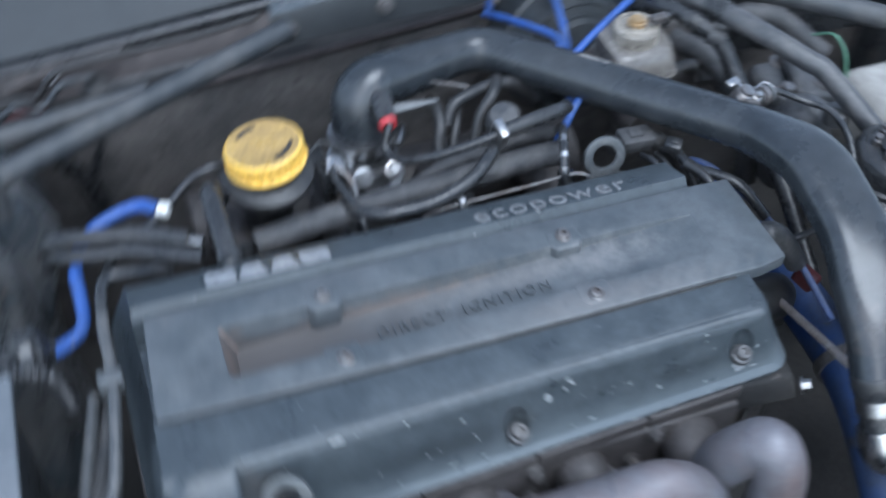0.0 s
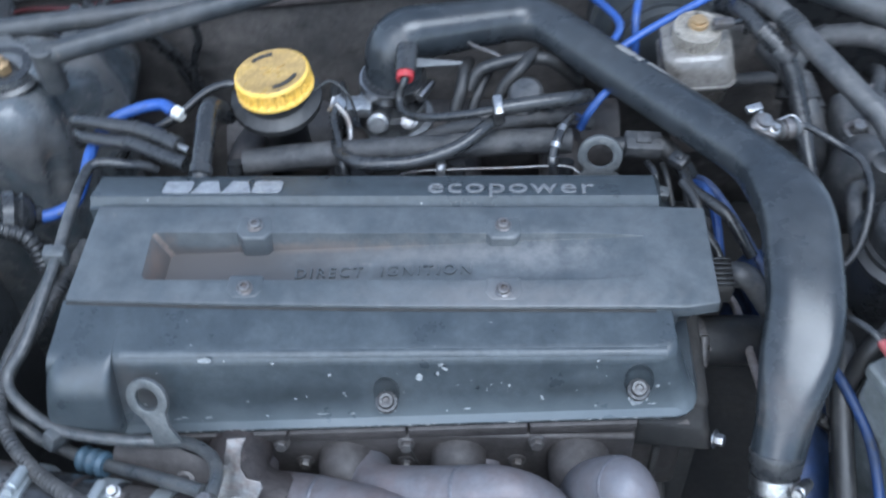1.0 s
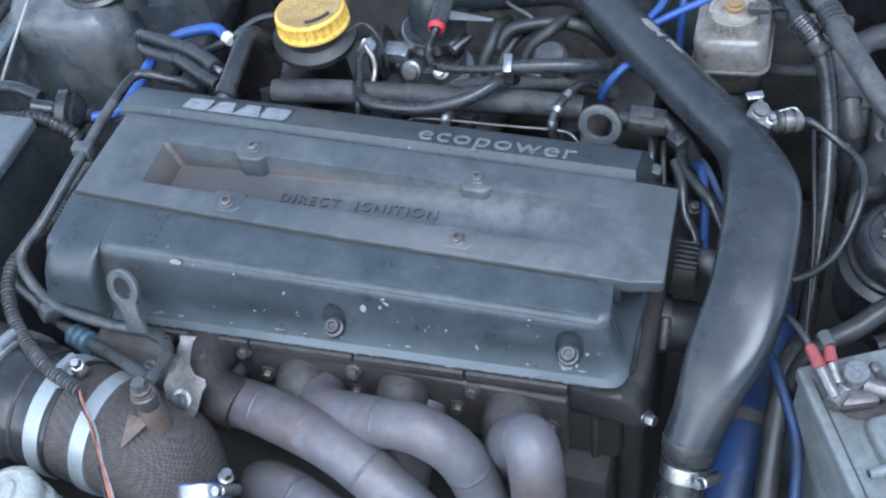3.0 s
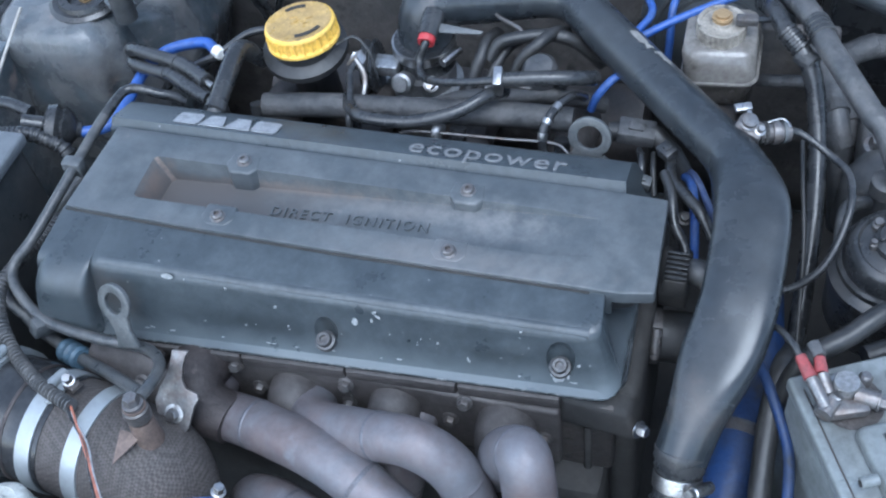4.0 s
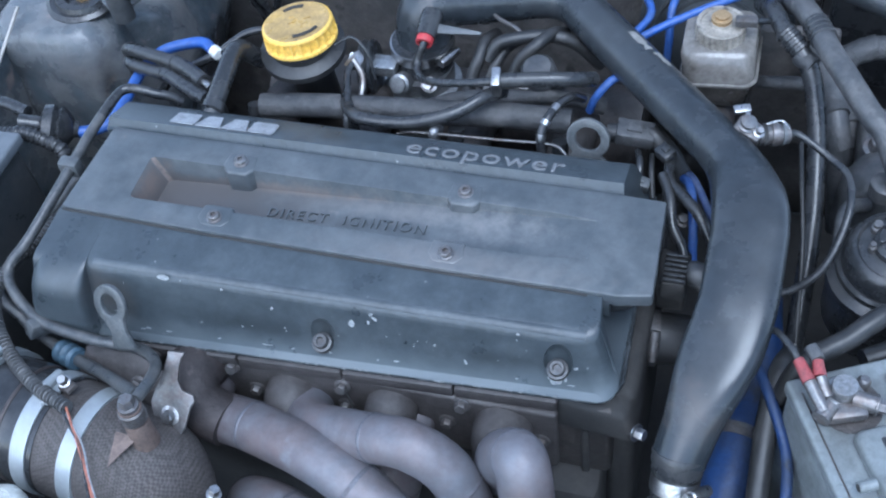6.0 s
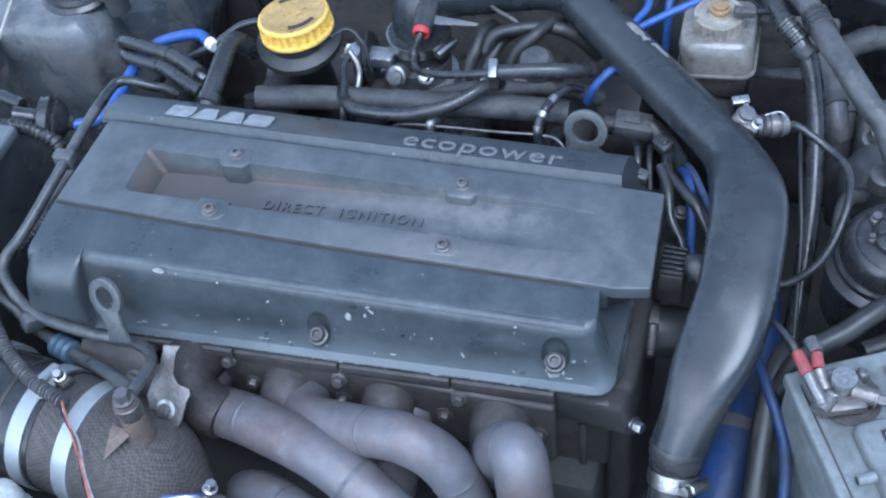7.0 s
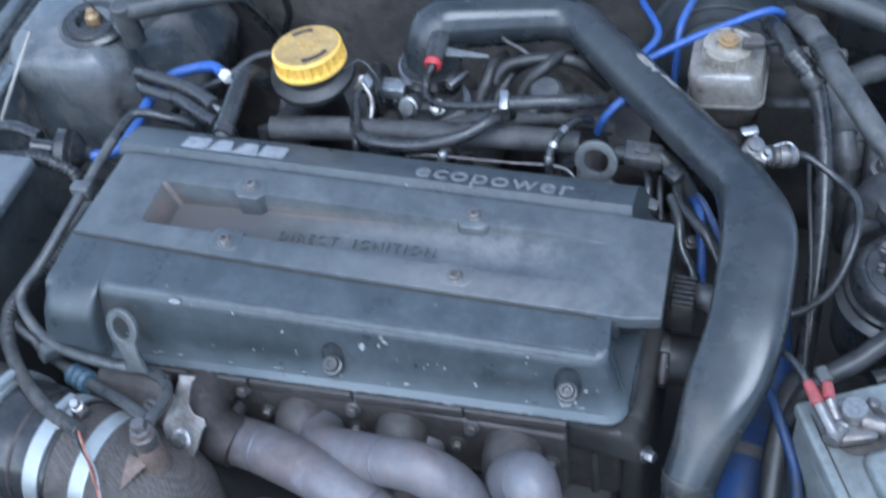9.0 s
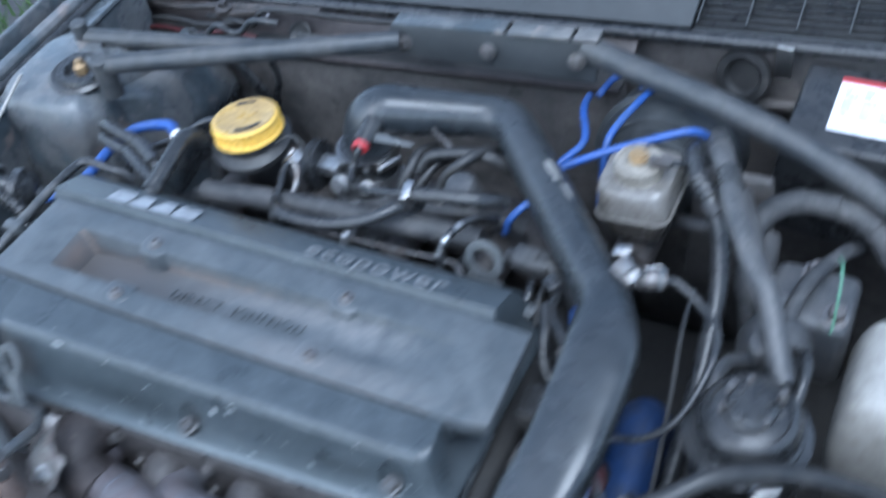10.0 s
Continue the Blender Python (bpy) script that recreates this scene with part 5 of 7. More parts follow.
vac = thing("vacuum_hose", (0.08, 0.15, 0.0), "black vacuum hose with red end cap and metal clip", "hose")
part("hose", tube(spline([(0.0106, 0.2050, -0.0090), (0.0100, 0.1970, -0.0120), (0.005, 0.190, -0.026), (0.012, 0.174, -0.028), (0.030, 0.158, -0.016), (0.060, 0.149, -0.004), (0.088, 0.147, 0.004)]), 0.0036, 12), RUBBER, vac)
part("thick_hose", tube(spline([(0.085, 0.147, 0.004), (0.125, 0.155, 0.004), (0.150, 0.163, 0.0), (0.164, 0.178, -0.012)]), 0.0063, 16), RUBBER, vac)
part("end_cap", lathe([(0.0046, -0.001), (0.0072, -0.0005), (0.0078, 0.002), (0.0078, 0.006), (0.0072, 0.008), (0.0050, 0.008), (0.0046, 0.005)], (0.0106, 0.2055, -0.0088), (0, -0.97, -0.25), 24), RED, vac, "red plastic end ring")
part("clip", box((0.089, 0.147, 0.0035), (0.0075, 0.018, 0.019), 0.0015, (15, 0, 8)), STEEL, vac, "bright metal clip")
hose("vacuum_hose", [(-0.047, 0.140, -0.030), (-0.035, 0.120, -0.022), (-0.018, 0.107, -0.016), (0.019, 0.108, -0.016), (0.056, 0.120, -0.012), (0.081, 0.141, -0.008), (0.09, 0.16, -0.02)], 0.0058, RUBBER, "thin black rubber hose looped behind the valve cover")
wires = "thin wires behind the engine"
tw = thing("taped_wire", (0.135, 0.11, -0.03), "black taped wire with torn silver patches", "wire", wires)
twp = spline([(0.134, 0.106, -0.030), (0.133, 0.112, -0.014), (0.137, 0.124, -0.006), (0.143, 0.140, -0.006), (0.150, 0.155, -0.012), (0.156, 0.172, -0.03)], 8)
part("wire", tube(twp, 0.0038, 12), GLOSS, tw)
for a, b in ((5, 8), (12, 14), (19, 22)):
    part("foil_patch", tube(twp[a:b + 1], 0.0041, 12), STEEL if a != 12 else ALLOY, tw, "torn bright foil")
hose("wire", [(0.043, 0.104, -0.03), (0.043, 0.108, -0.022), (0.044, 0.118, -0.03)], 0.004, ALLOY, "short metal clip post behind the cover", "clip", wires)
for k, (pts, r) in enumerate([
    ([(0.066, 0.205, -0.030), (0.072, 0.213, -0.018), (0.085, 0.218, -0.014), (0.112, 0.226, -0.014), (0.136, 0.229, -0.02), (0.16, 0.235, -0.05)], 0.0058),
    ([(0.085, 0.19, -0.05), (0.094, 0.202, -0.025), (0.108, 0.211, -0.012), (0.119, 0.228, -0.012), (0.125, 0.25, -0.03)], 0.0055),
    ([(0.048, 0.175, -0.06), (0.053, 0.190, -0.040), (0.058, 0.203, -0.026), (0.060, 0.220, -0.022), (0.063, 0.245, -0.035)], 0.0058),
    ([(0.062, 0.178, -0.06), (0.068, 0.194, -0.040), (0.074, 0.206, -0.030), (0.080, 0.222, -0.028), (0.084, 0.245, -0.04)], 0.0045),
    ([(0.02, 0.165, -0.055), (0.05, 0.170, -0.045), (0.09, 0.178, -0.045), (0.13, 0.186, -0.046), (0.17, 0.195, -0.06)], 0.0075),
    ([(0.075, 0.156, -0.014), (0.095, 0.1575, -0.011), (0.113, 0.159, -0.012)], 0.0022),
]):
    hose("loom_hose", pts, r, (GRIMRUBBER, GRIMRUBBER, GRIMRUBBER, GRIMRUBBER, TAPE, DULLSTEEL)[k], "dusty black hose crossing the intake manifold" if k != 5 else "short bright steel strip beside the hose clip", "hose", "hoses over the intake")
hose("bent_rod", [(0.058, 0.25, -0.012), (0.069, 0.238, -0.010), (0.089, 0.226, -0.010), (0.094, 0.220, -0.016)], 0.0018, OLDSTEEL, "thin bent control rod above the hoses", "rod")
solenoid = thing("solenoid_valve", (0.13, 0.185, -0.04), "dusty grey solenoid valve between the hoses", "valve")
part("can", lathe([(0.014, -0.02), (0.016, -0.018), (0.0155, 0.004), (0.012, 0.008), (0.0, 0.009)], (0.113, 0.194, -0.026), (-0.1, -0.3, 1), 24), GREYRUBBER, solenoid)
part("port", tube([(0.113, 0.194, -0.03), (0.138, 0.185, -0.028)], 0.005, 12), PLASTIC, solenoid)
hk = thing("wire_bracket", (-0.045, 0.14, -0.04), "black wire with crumpled bright foil end", "wire")
part("wire", tube(spline([(-0.036, 0.108, -0.04), (-0.037, 0.116, -0.026), (-0.043, 0.140, -0.020), (-0.048, 0.158, -0.016), (-0.046, 0.168, -0.014)]), 0.0032, 10), RUBBER, hk)
part("foil", loft([[(-0.046 + 0.006 * math.cos(a) * (1 + 0.35 * math.sin(3 * a + k)), 0.166 + 0.004 * k + 0.002 * math.sin(2 * a), -0.016 + 0.004 * math.sin(a) * (1 + 0.3 * math.cos(4 * a + k)) + 0.001 * k) for a in (2 * math.pi * i / 14 for i in range(14))] for k in range(4)]), STEEL, hk, "crumpled bright foil")
part("strap", tube(spline([(-0.046, 0.170, -0.012), (-0.036, 0.160, -0.020), (-0.034, 0.145, -0.03), (-0.04, 0.13, -0.045)]), 0.0026, 8), DULLSTEEL, hk)

breather = thing("breather_hose", (-0.147, 0.13, -0.02), "black crankcase breather hose rising from the valve cover", "hose")
part("hose", tube(bends([(-0.1470, 0.082, -0.020), (-0.1470, 0.0930, -0.008), (-0.1480, 0.1560, 0.004), (-0.1400, 0.176, -0.03)], 0.014), 0.0084, 18), RUBBER, breather)
part("collar", lathe([(0.0080, -0.006), (0.0096, -0.005), (0.0096, 0.002), (0.0086, 0.003)], (-0.1470, 0.0935, -0.0085), (0, 1, 0.18), 20), PLASTIC, breather)

bh = thing("blue_vacuum_hose", (-0.23, 0.17, -0.05), "bright blue silicone vacuum hose with white joiner", "hose")
part("hose", tube(spline([(-0.284, 0.076, -0.046), (-0.272, 0.083, -0.048), (-0.2605, 0.095, -0.048), (-0.2585, 0.1225, -0.047), (-0.2590, 0.1462, -0.046), (-0.2544, 0.1648, -0.042), (-0.2400, 0.1782, -0.035), (-0.2196, 0.1857, -0.031), (-0.2011, 0.1868, -0.028), (-0.1880, 0.1780, -0.027)]), 0.0053, 16), BLUE, bh)
part("joiner", lathe([(0.0048, -0.005), (0.0060, -0.004), (0.0060, 0.004), (0.0048, 0.005)], (-0.1832, 0.1752, -0.027), (0.85, -0.5, 0), 18), WHITE, bh, "white plastic joiner")
part("tail", tube(spline([(-0.1805, 0.1765, -0.027), (-0.1671, 0.1848, -0.019), (-0.1555, 0.1898, -0.013), (-0.1414, 0.1928, -0.010), (-0.128, 0.195, -0.012)]), 0.0036, 10), GLOSS, bh)
part("lower_tail", tube(spline([(-0.1868, 0.1730, -0.030), (-0.2014, 0.1673, -0.036), (-0.2254, 0.1592, -0.046), (-0.245, 0.152, -0.07)]), 0.0042, 10), GLOSS, bh)
tri_h = "rubber hoses beside the tower"
for pts, joint in (([(-0.280, 0.185, -0.055), (-0.2735, 0.1705, -0.032), (-0.2603, 0.1638, -0.024), (-0.2401, 0.1563, -0.020), (-0.2104, 0.1480, -0.018), (-0.1880, 0.1365, -0.016), (-0.1712, 0.1252, -0.014)], 0.66),
                   ([(-0.280, 0.178, -0.065), (-0.2724, 0.1672, -0.042), (-0.2615, 0.1550, -0.034), (-0.2311, 0.1436, -0.028), (-0.2142, 0.1383, -0.025), (-0.1907, 0.1241, -0.022), (-0.1640, 0.1105, -0.020)], 0.60)):
    t = thing("rubber_hose", pts[2], "black rubber hose pushed into a thicker rubber sleeve", "hose", tri_h)
    p = spline(pts, 8)
    k = int(len(p) * joint)
    part("hose", tube(p[:k + 3], 0.0060, 16), RUBBER, t)
    part("sleeve", tube(p[k:], 0.0068, 16), RUBBER, t)
    part("collar", tube(p[k - 1:k + 1], 0.0074, 16), PLASTIC, t)
    if joint > 0.65:
        part("tip", lathe([(0.0032, 0), (0.0032, 0.012)], p[-1], (0.8, -0.55, 0.1), 12), STEEL, t, "bright metal pipe end")

valve = thing("check_valve", (-0.30, 0.075, -0.05), "black plastic check valve on a blue hose", "valve")
part("valve_body", lathe([(0.008, -0.03), (0.008, -0.012), (0.019, -0.008), (0.021, 0.0), (0.017, 0.004), (0.020, 0.007), (0.015, 0.014), (0.008, 0.018), (0.007, 0.022)], (-0.304, 0.072, -0.038), (0.95, 0.3, -0.35), 28), RUBBER, valve)
part("pipe", tube(spline([(-0.33, 0.078, -0.03), (-0.37, 0.085, -0.03), (-0.45, 0.08, -0.05)]), 0.006, 14), RUBBER, valve)
hose("corrugated_hose", [(-0.41, 0.045, -0.04), (-0.3378, 0.0498, -0.030), (-0.3210, 0.0525, -0.029), (-0.3050, 0.0534, -0.034), (-0.2862, 0.0505, -0.044), (-0.278, 0.040, -0.07)], 0.0068, RUBBER, "ribbed black hose dropping beside the engine", "hose", rib=0.0006, pitch=0.005)

# Black box beside the engine.
bx = thing("black_box", (-0.40, -0.08, -0.2), "black plastic box with lid paled by painted sky sheen", "box")
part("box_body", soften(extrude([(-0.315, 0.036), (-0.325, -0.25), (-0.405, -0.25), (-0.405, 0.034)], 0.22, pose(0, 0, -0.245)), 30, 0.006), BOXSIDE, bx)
part("lid", soften(extrude([(-0.309, 0.040), (-0.319, -0.255), (-0.412, -0.255), (-0.412, 0.038)], 0.012, pose(0, 0, -0.0245)), 30, 0.003), BOXLID, bx, "glossy black lid, sky reflection put into its colour")

# Suspension tower and brace.
tower = thing("strut_tower", (-0.36, 0.24, -0.3), "dusty dark-painted suspension strut tower", "strut tower")
def dent(a, z):
    """Pressed hollows and creases of the tower's sheet metal."""
    d = 1 + 0.030 * math.sin(2 * a + 0.6) * math.sin(26 * z + 1.1) + 0.018 * math.sin(5 * a + 30 * z) + 0.010 * math.sin(11 * a - 60 * z)
    for a0, z0, w, h, k in ((-0.75, -0.115, 0.16, 0.030, -0.075), (-1.65, -0.090, 0.30, 0.020, -0.045), (-2.05, -0.130, 0.16, 0.012, 0.030), (-1.30, -0.150, 0.22, 0.014, 0.030), (-0.30, -0.090, 0.18, 0.030, 0.035), (-2.5, -0.11, 0.2, 0.03, -0.04)):
        d += k * math.exp(-((a - a0) / w) ** 2 - ((z - z0) / h) ** 2)
    return d


secs = []
levels = ((-0.42, 0.088, 0.102, 0.262), (-0.26, 0.082, 0.094, 0.258), (-0.20, 0.078, 0.089, 0.256), (-0.115, 0.0735, 0.082, 0.252), (-0.075, 0.0700, 0.077, 0.249), (-0.058, 0.0670, 0.073, 0.247), (-0.047, 0.0610, 0.066, 0.244), (-0.040, 0.0540, 0.059, 0.241), (-0.036, 0.0480, 0.053, 0.240), (-0.034, 0.0400, 0.046, 0.240))
for (z0, rx0, ry0, c0), (z1, rx1, ry1, c1) in zip(levels, levels[1:]):
    n = max(1, round((z1 - z0) / 0.006))
    for i in range(n):
        k = i / n
        z, rx, ry, cy = (p + (q - p) * k for p, q in ((z0, z1), (rx0, rx1), (ry0, ry1), (c0, c1)))
        ring = []
        for j in range(72):
            a = 2 * math.pi * j / 72 - math.pi
            f = dent(a, z) if z < -0.042 else 1 + (dent(a, z) - 1) * 0.3
            ring.append((-0.382 + f * rx * math.copysign(abs(math.cos(a)) ** 0.5, math.cos(a)), cy + f * ry * math.copysign(abs(math.sin(a)) ** 0.5, math.sin(a)), z))
        secs.append(ring)
part("dome", loft(secs), DUSTPAINT, tower, smooth=70)
part("mount", lathe([(0.037, 0), (0.037, 0.003), (0.033, 0.006), (0.028, 0.005), (0.026, 0.009), (0.018, 0.009), (0.015, 0.003), (0.0, 0.003)], (-0.355, 0.238, -0.038), (0, 0, 1), 36), PLASTIC, tower, "black round strut mount")
part("nut", lathe([(0.0075, 0), (0.0075, 0.010), (0.005, 0.012), (0.004, 0.017)], (-0.355, 0.238, -0.036), (0, 0, 1), 6), BRASS, tower, "gold passivated nut")
brace = thing("strut_brace", (0, 0.36, -0.03), "black tubular strut brace bolted to the firewall", "brace")
part("tube", tube([(-0.304, 0.226, -0.005), (-0.035, 0.366, -0.022)], 0.0105, 20), BRACE, brace)
part("tube", tube([(-0.383, 0.286, -0.030), (-0.170, 0.340, -0.042)], 0.0100, 20), BRACE, brace)
part("post", lathe([(0.011, -0.035), (0.011, 0.010), (0.009, 0.012)], (-0.306, 0.225, -0.008), (0, 0, 1), 20), BRACE, brace)
part("post", lathe([(0.009, -0.03), (0.009, 0.016), (0.007, 0.018)], (-0.388, 0.285, -0.028), (0, 0, 1), 20), BRACE, brace)
part("tube", tube(spline([(0.160, 0.384, -0.002), (0.200, 0.373, -0.006), (0.309, 0.345, -0.012), (0.41, 0.315, -0.028), (0.56, 0.255, -0.060)]), 0.0125, 20), BRACE, brace)
part("bracket", soften(extrude([(-0.048, -0.019), (0.172, -0.014), (0.176, 0.033), (-0.048, 0.011)], 0.005, Matrix.Translation((0, 0.376, -0.022)) @ pose(0, 0, 0, 78, 0, 1)), 30, 0.001), COWL, brace, "dark steel bracket plate")
for x0, x1 in ((-0.046, 0.078), (0.082, 0.146), (0.150, 0.174)):
    xm = (x0 + x1) / 2
    part("bracket_top", box((xm, 0.385, -0.009 + 0.10 * (xm + 0.03)), (x1 - x0, 0.020, 0.005), 0.0015, (0, -5.7, 1)), BODY, brace, "pale folded top edge")
for x in (-0.032, 0.062, 0.155):
    part("bolt", hexbolt((x, 0.3695, -0.026 + 0.085 * (x + 0.03)), (0, -1, 0.25), 0.0060, 0.005), OLDSTEEL, brace)
part("foot", box((-0.346, 0.256, -0.032), (0.11, 0.022, 0.005), 0.001, (0, 0, -36)), BODY, brace)

# ---- brake side ----
res = thing("brake_fluid_reservoir", (0.262, 0.225, -0.07), "stained translucent brake fluid reservoir with ribbed cap", "reservoir")


def rounded(x0, y0, x1, y1, r, z, skew=0.0):
    """A rectangle with round corners at a height, its far side pushed sideways by skew."""
    out = []
    for cx, cy, a0 in ((x1 - r, y1 - r, 0), (x0 + r, y1 - r, 90), (x0 + r, y0 + r, 180), (x1 - r, y0 + r, 270)):
        for k in range(7):
            a = radians(a0 + 15 * k)
            x, y = cx + r * math.cos(a), cy + r * math.sin(a)
            out.append((x + skew * (y - y0), y + 0.08 * (x - x0), z))
    return out


part("tank", loft([rounded(0.246, 0.216, 0.283, 0.262, 0.010, -0.066), rounded(0.240, 0.211, 0.288, 0.268, 0.012, -0.060), rounded(0.233, 0.206, 0.292, 0.273, 0.012, -0.036), rounded(0.233, 0.206, 0.292, 0.273, 0.012, -0.033)]), TANKLOW, res, "dark brown-stained lower half")
part("seam", loft([rounded(0.2300, 0.2030, 0.2945, 0.2750, 0.013, -0.0345), rounded(0.2295, 0.2025, 0.2950, 0.2755, 0.013, -0.0330), rounded(0.2300, 0.2030, 0.2945, 0.2750, 0.013, -0.0315)]), TANK, res)
part("tank_top", loft([rounded(0.2320, 0.2050, 0.2925, 0.2730, 0.012, -0.0320), rounded(0.2315, 0.2065, 0.2920, 0.2730, 0.012, -0.0220), rounded(0.2290, 0.2110, 0.2905, 0.2725, 0.013, -0.0120), rounded(0.2300, 0.2165, 0.2890, 0.2710, 0.013, -0.0075), rounded(0.2350, 0.2250, 0.2850, 0.2660, 0.012, -0.0060)]), TANK, res)
bm = bmesh.new()
cb = Vector((0.259, 0.242, -0.007))
rings = []
for h, r, d in ((0.0, 0.0212, 0.0), (0.002, 0.0212, 0.0014), (0.0105, 0.0210, 0.0014), (0.0120, 0.0208, 0.0), (0.0135, 0.0200, 0.0), (0.0130, 0.0170, 0.0), (0.0120, 0.0165, 0.0), (0.0125, 0.010, 0.0), (0.0150, 0.009, 0.0), (0.0150, 0.0001, 0.0)):
    rings.append([bm.verts.new(cb + Vector((math.cos(2 * math.pi * k / 96) * (r - (d if k % 4 > 1 else 0)), math.sin(2 * math.pi * k / 96) * (r - (d if k % 4 > 1 else 0)), h))) for k in range(96)])
for a, b in zip(rings, rings[1:]):
    for k in range(96):
        bm.faces.new((a[k], a[(k + 1) % 96], b[(k + 1) % 96], b[k]))
bm.faces.new(rings[0])
rc = part("cap", bm, RIBCAP, res, "grimy cream ribbed cap", smooth=30)
part("float_switch", lathe([(0.0085, 0), (0.0085, 0.004), (0.006, 0.0045), (0.006, 0.007), (0.003, 0.0075)], cb + Vector((0, 0, 0.0145)), (0, 0, 1), 20), BRASS, rc)
part("switch_plug", box(cb + Vector((0.020, -0.003, 0.019)), (0.018, 0.009, 0.007), 0.0015, (0, 0, 5)), OLDSTEEL, rc)
part("switch_wire", tube(spline([cb + Vector((0.028, -0.002, 0.019)), cb + Vector((0.036, 0.003, 0.016)), cb + Vector((0.044, 0.014, 0.006)), cb + Vector((0.05, 0.03, -0.02))]), 0.0026, 10), RUBBER, rc)
booster = thing("brake_booster", (0.27, 0.33, -0.12), "dark round brake servo against the firewall", "brake servo")
part("drum", lathe([(0.02, -0.058), (0.040, -0.054), (0.0435, -0.0475), (0.0465, -0.0470), (0.0475, -0.0445), (0.0545, -0.0425), (0.0560, -0.0435), (0.0590, -0.0425), (0.0605, -0.0385), (0.066, -0.028), (0.068, -0.018), (0.073, -0.015), (0.073, -0.009), (0.069, -0.006), (0.069, 0.03)], (0.250, 0.366, -0.100), (0, 1, -0.25), 48), SERVO, booster)
part("cylinder", tube([(0.262, 0.32, -0.09), (0.262, 0.20, -0.085)], 0.019, 24), CASTING, booster)

part("bracket_plate", soften(loft([[(0.286, 0.296, -0.19), (0.372, 0.300, -0.19), (0.372, 0.310, -0.19), (0.286, 0.306, -0.19)], [(0.292, 0.296, -0.045), (0.360, 0.300, -0.045), (0.360, 0.310, -0.045), (0.292, 0.306, -0.045)]]), 25, 0.004), FIREWALL, booster, "dusty sheet-metal bracket")
hose("brake_pipe", [(0.285, 0.262, -0.075), (0.301, 0.2478, -0.062), (0.318, 0.2475, -0.060), (0.3312, 0.2482, -0.060), (0.352, 0.262, -0.08)], 0.0058, TAPE, "dusty pipe beside the fluid reservoir", "pipe")
conn = thing("pressure_sensor", (0.297, 0.118, 0.01), "grey metal pressure sensor with wire plug on the pipe", "sensor")
part("sensor_body", box((0.292, 0.112, 0.014), (0.022, 0.016, 0.020), 0.003, (10, 15, -20)), OLDSTEEL, conn)
part("sensor_cap", lathe([(0.0075, 0), (0.0075, 0.003), (0.006, 0.004), (0.006, 0.007), (0.0, 0.0075)], (0.291, 0.1115, 0.022), (0.2, -0.2, 1), 16), DULLSTEEL, conn)
part("screw", hexbolt((0.300, 0.107, 0.021), (0.3, -0.3, 1), 0.003, 0.004), STEEL, conn)
part("bracket", box((0.286, 0.106, 0.006), (0.020, 0.010, 0.003), 0.001, (10, 15, -20)), OLDSTEEL, conn)
part("tab", box((0.286, 0.124, 0.0265), (0.013, 0.007, 0.004), 0.001, (10, 0, 20)), STEEL, conn)
part("tab", box((0.290, 0.119, 0.020), (0.004, 0.007, 0.014), 0.001, (10, 8, 15)), ALLOY, conn)
part("wire_clip", tube(spline([(0.305, 0.118, 0.020), (0.316, 0.122, 0.021), (0.322, 0.116, 0.019)]), 0.0008, 6), STEEL, conn)
part("plug", tube([(0.300, 0.111, 0.014), (0.322, 0.118, 0.012)], 0.0076, 16), OLDSTEEL, conn)
part("groove", tube([(0.3165, 0.1163, 0.0127), (0.3190, 0.1171, 0.0124)], 0.0086, 16), GREYPLASTIC, conn)
part("groove", tube([(0.3030, 0.1120, 0.0138), (0.3055, 0.1128, 0.0136)], 0.0088, 16), DARK, conn)
part("collar", tube([(0.309, 0.114, 0.0135), (0.314, 0.1155, 0.013)], 0.0090, 16), DULLSTEEL, conn)
part("wire", tube(spline([(0.320, 0.117, 0.012), (0.330, 0.121, 0.009), (0.353, 0.110, 0.001), (0.369, 0.091, 0.0), (0.371, 0.062, -0.008), (0.360, 0.030, -0.028), (0.340, 0.016, -0.044), (0.318, 0.012, -0.050), (0.298, 0.016, -0.06)]), 0.0030, 12), RUBBER, conn, "long black wire")

hr = "conduits from the firewall to the front"


def conduit(pts, r, mat, label, sleeves=(), bands=()):
    """A loom with ribbed rubber sleeves and turns of tape at given shares of its length."""
    t = thing("cable_conduit", pts[len(pts) // 2], label, "conduit", hr)
    p = spline(pts, 10)
    part("tube", tube(p, r, 18), mat, t)
    for f in sleeves:
        k = int(f * (len(p) - 1))
        d = (p[k + 1] - p[k - 1]).normalized()
        sl = part("ribbed_sleeve", tube([p[k] - d * 0.010, p[k] + d * 0.010], r + 0.0006, 22), RUBBER, t, "ribbed rubber sleeve")
        for q in range(4):
            c = p[k] + d * (-0.009 + q * 0.006)
            part("rib", lathe([(r + 0.0004, -0.0020), (r + 0.0014, -0.0012), (r + 0.0014, 0.0012), (r + 0.0004, 0.0020)], c, d, 22), RUBBER, sl)
    for f in bands:
        k = int(f * (len(p) - 1))
        d = (p[k + 1] - p[k - 1] + Vector((0.001, 0.0, 0.0015))).normalized()
        part("tape_band", lathe([(r, -0.008), (r + 0.0006, -0.0075), (r + 0.0006, 0.0075), (r, 0.008)], p[k], d, 22), TAPE, t, "turn of cloth tape")
    return t


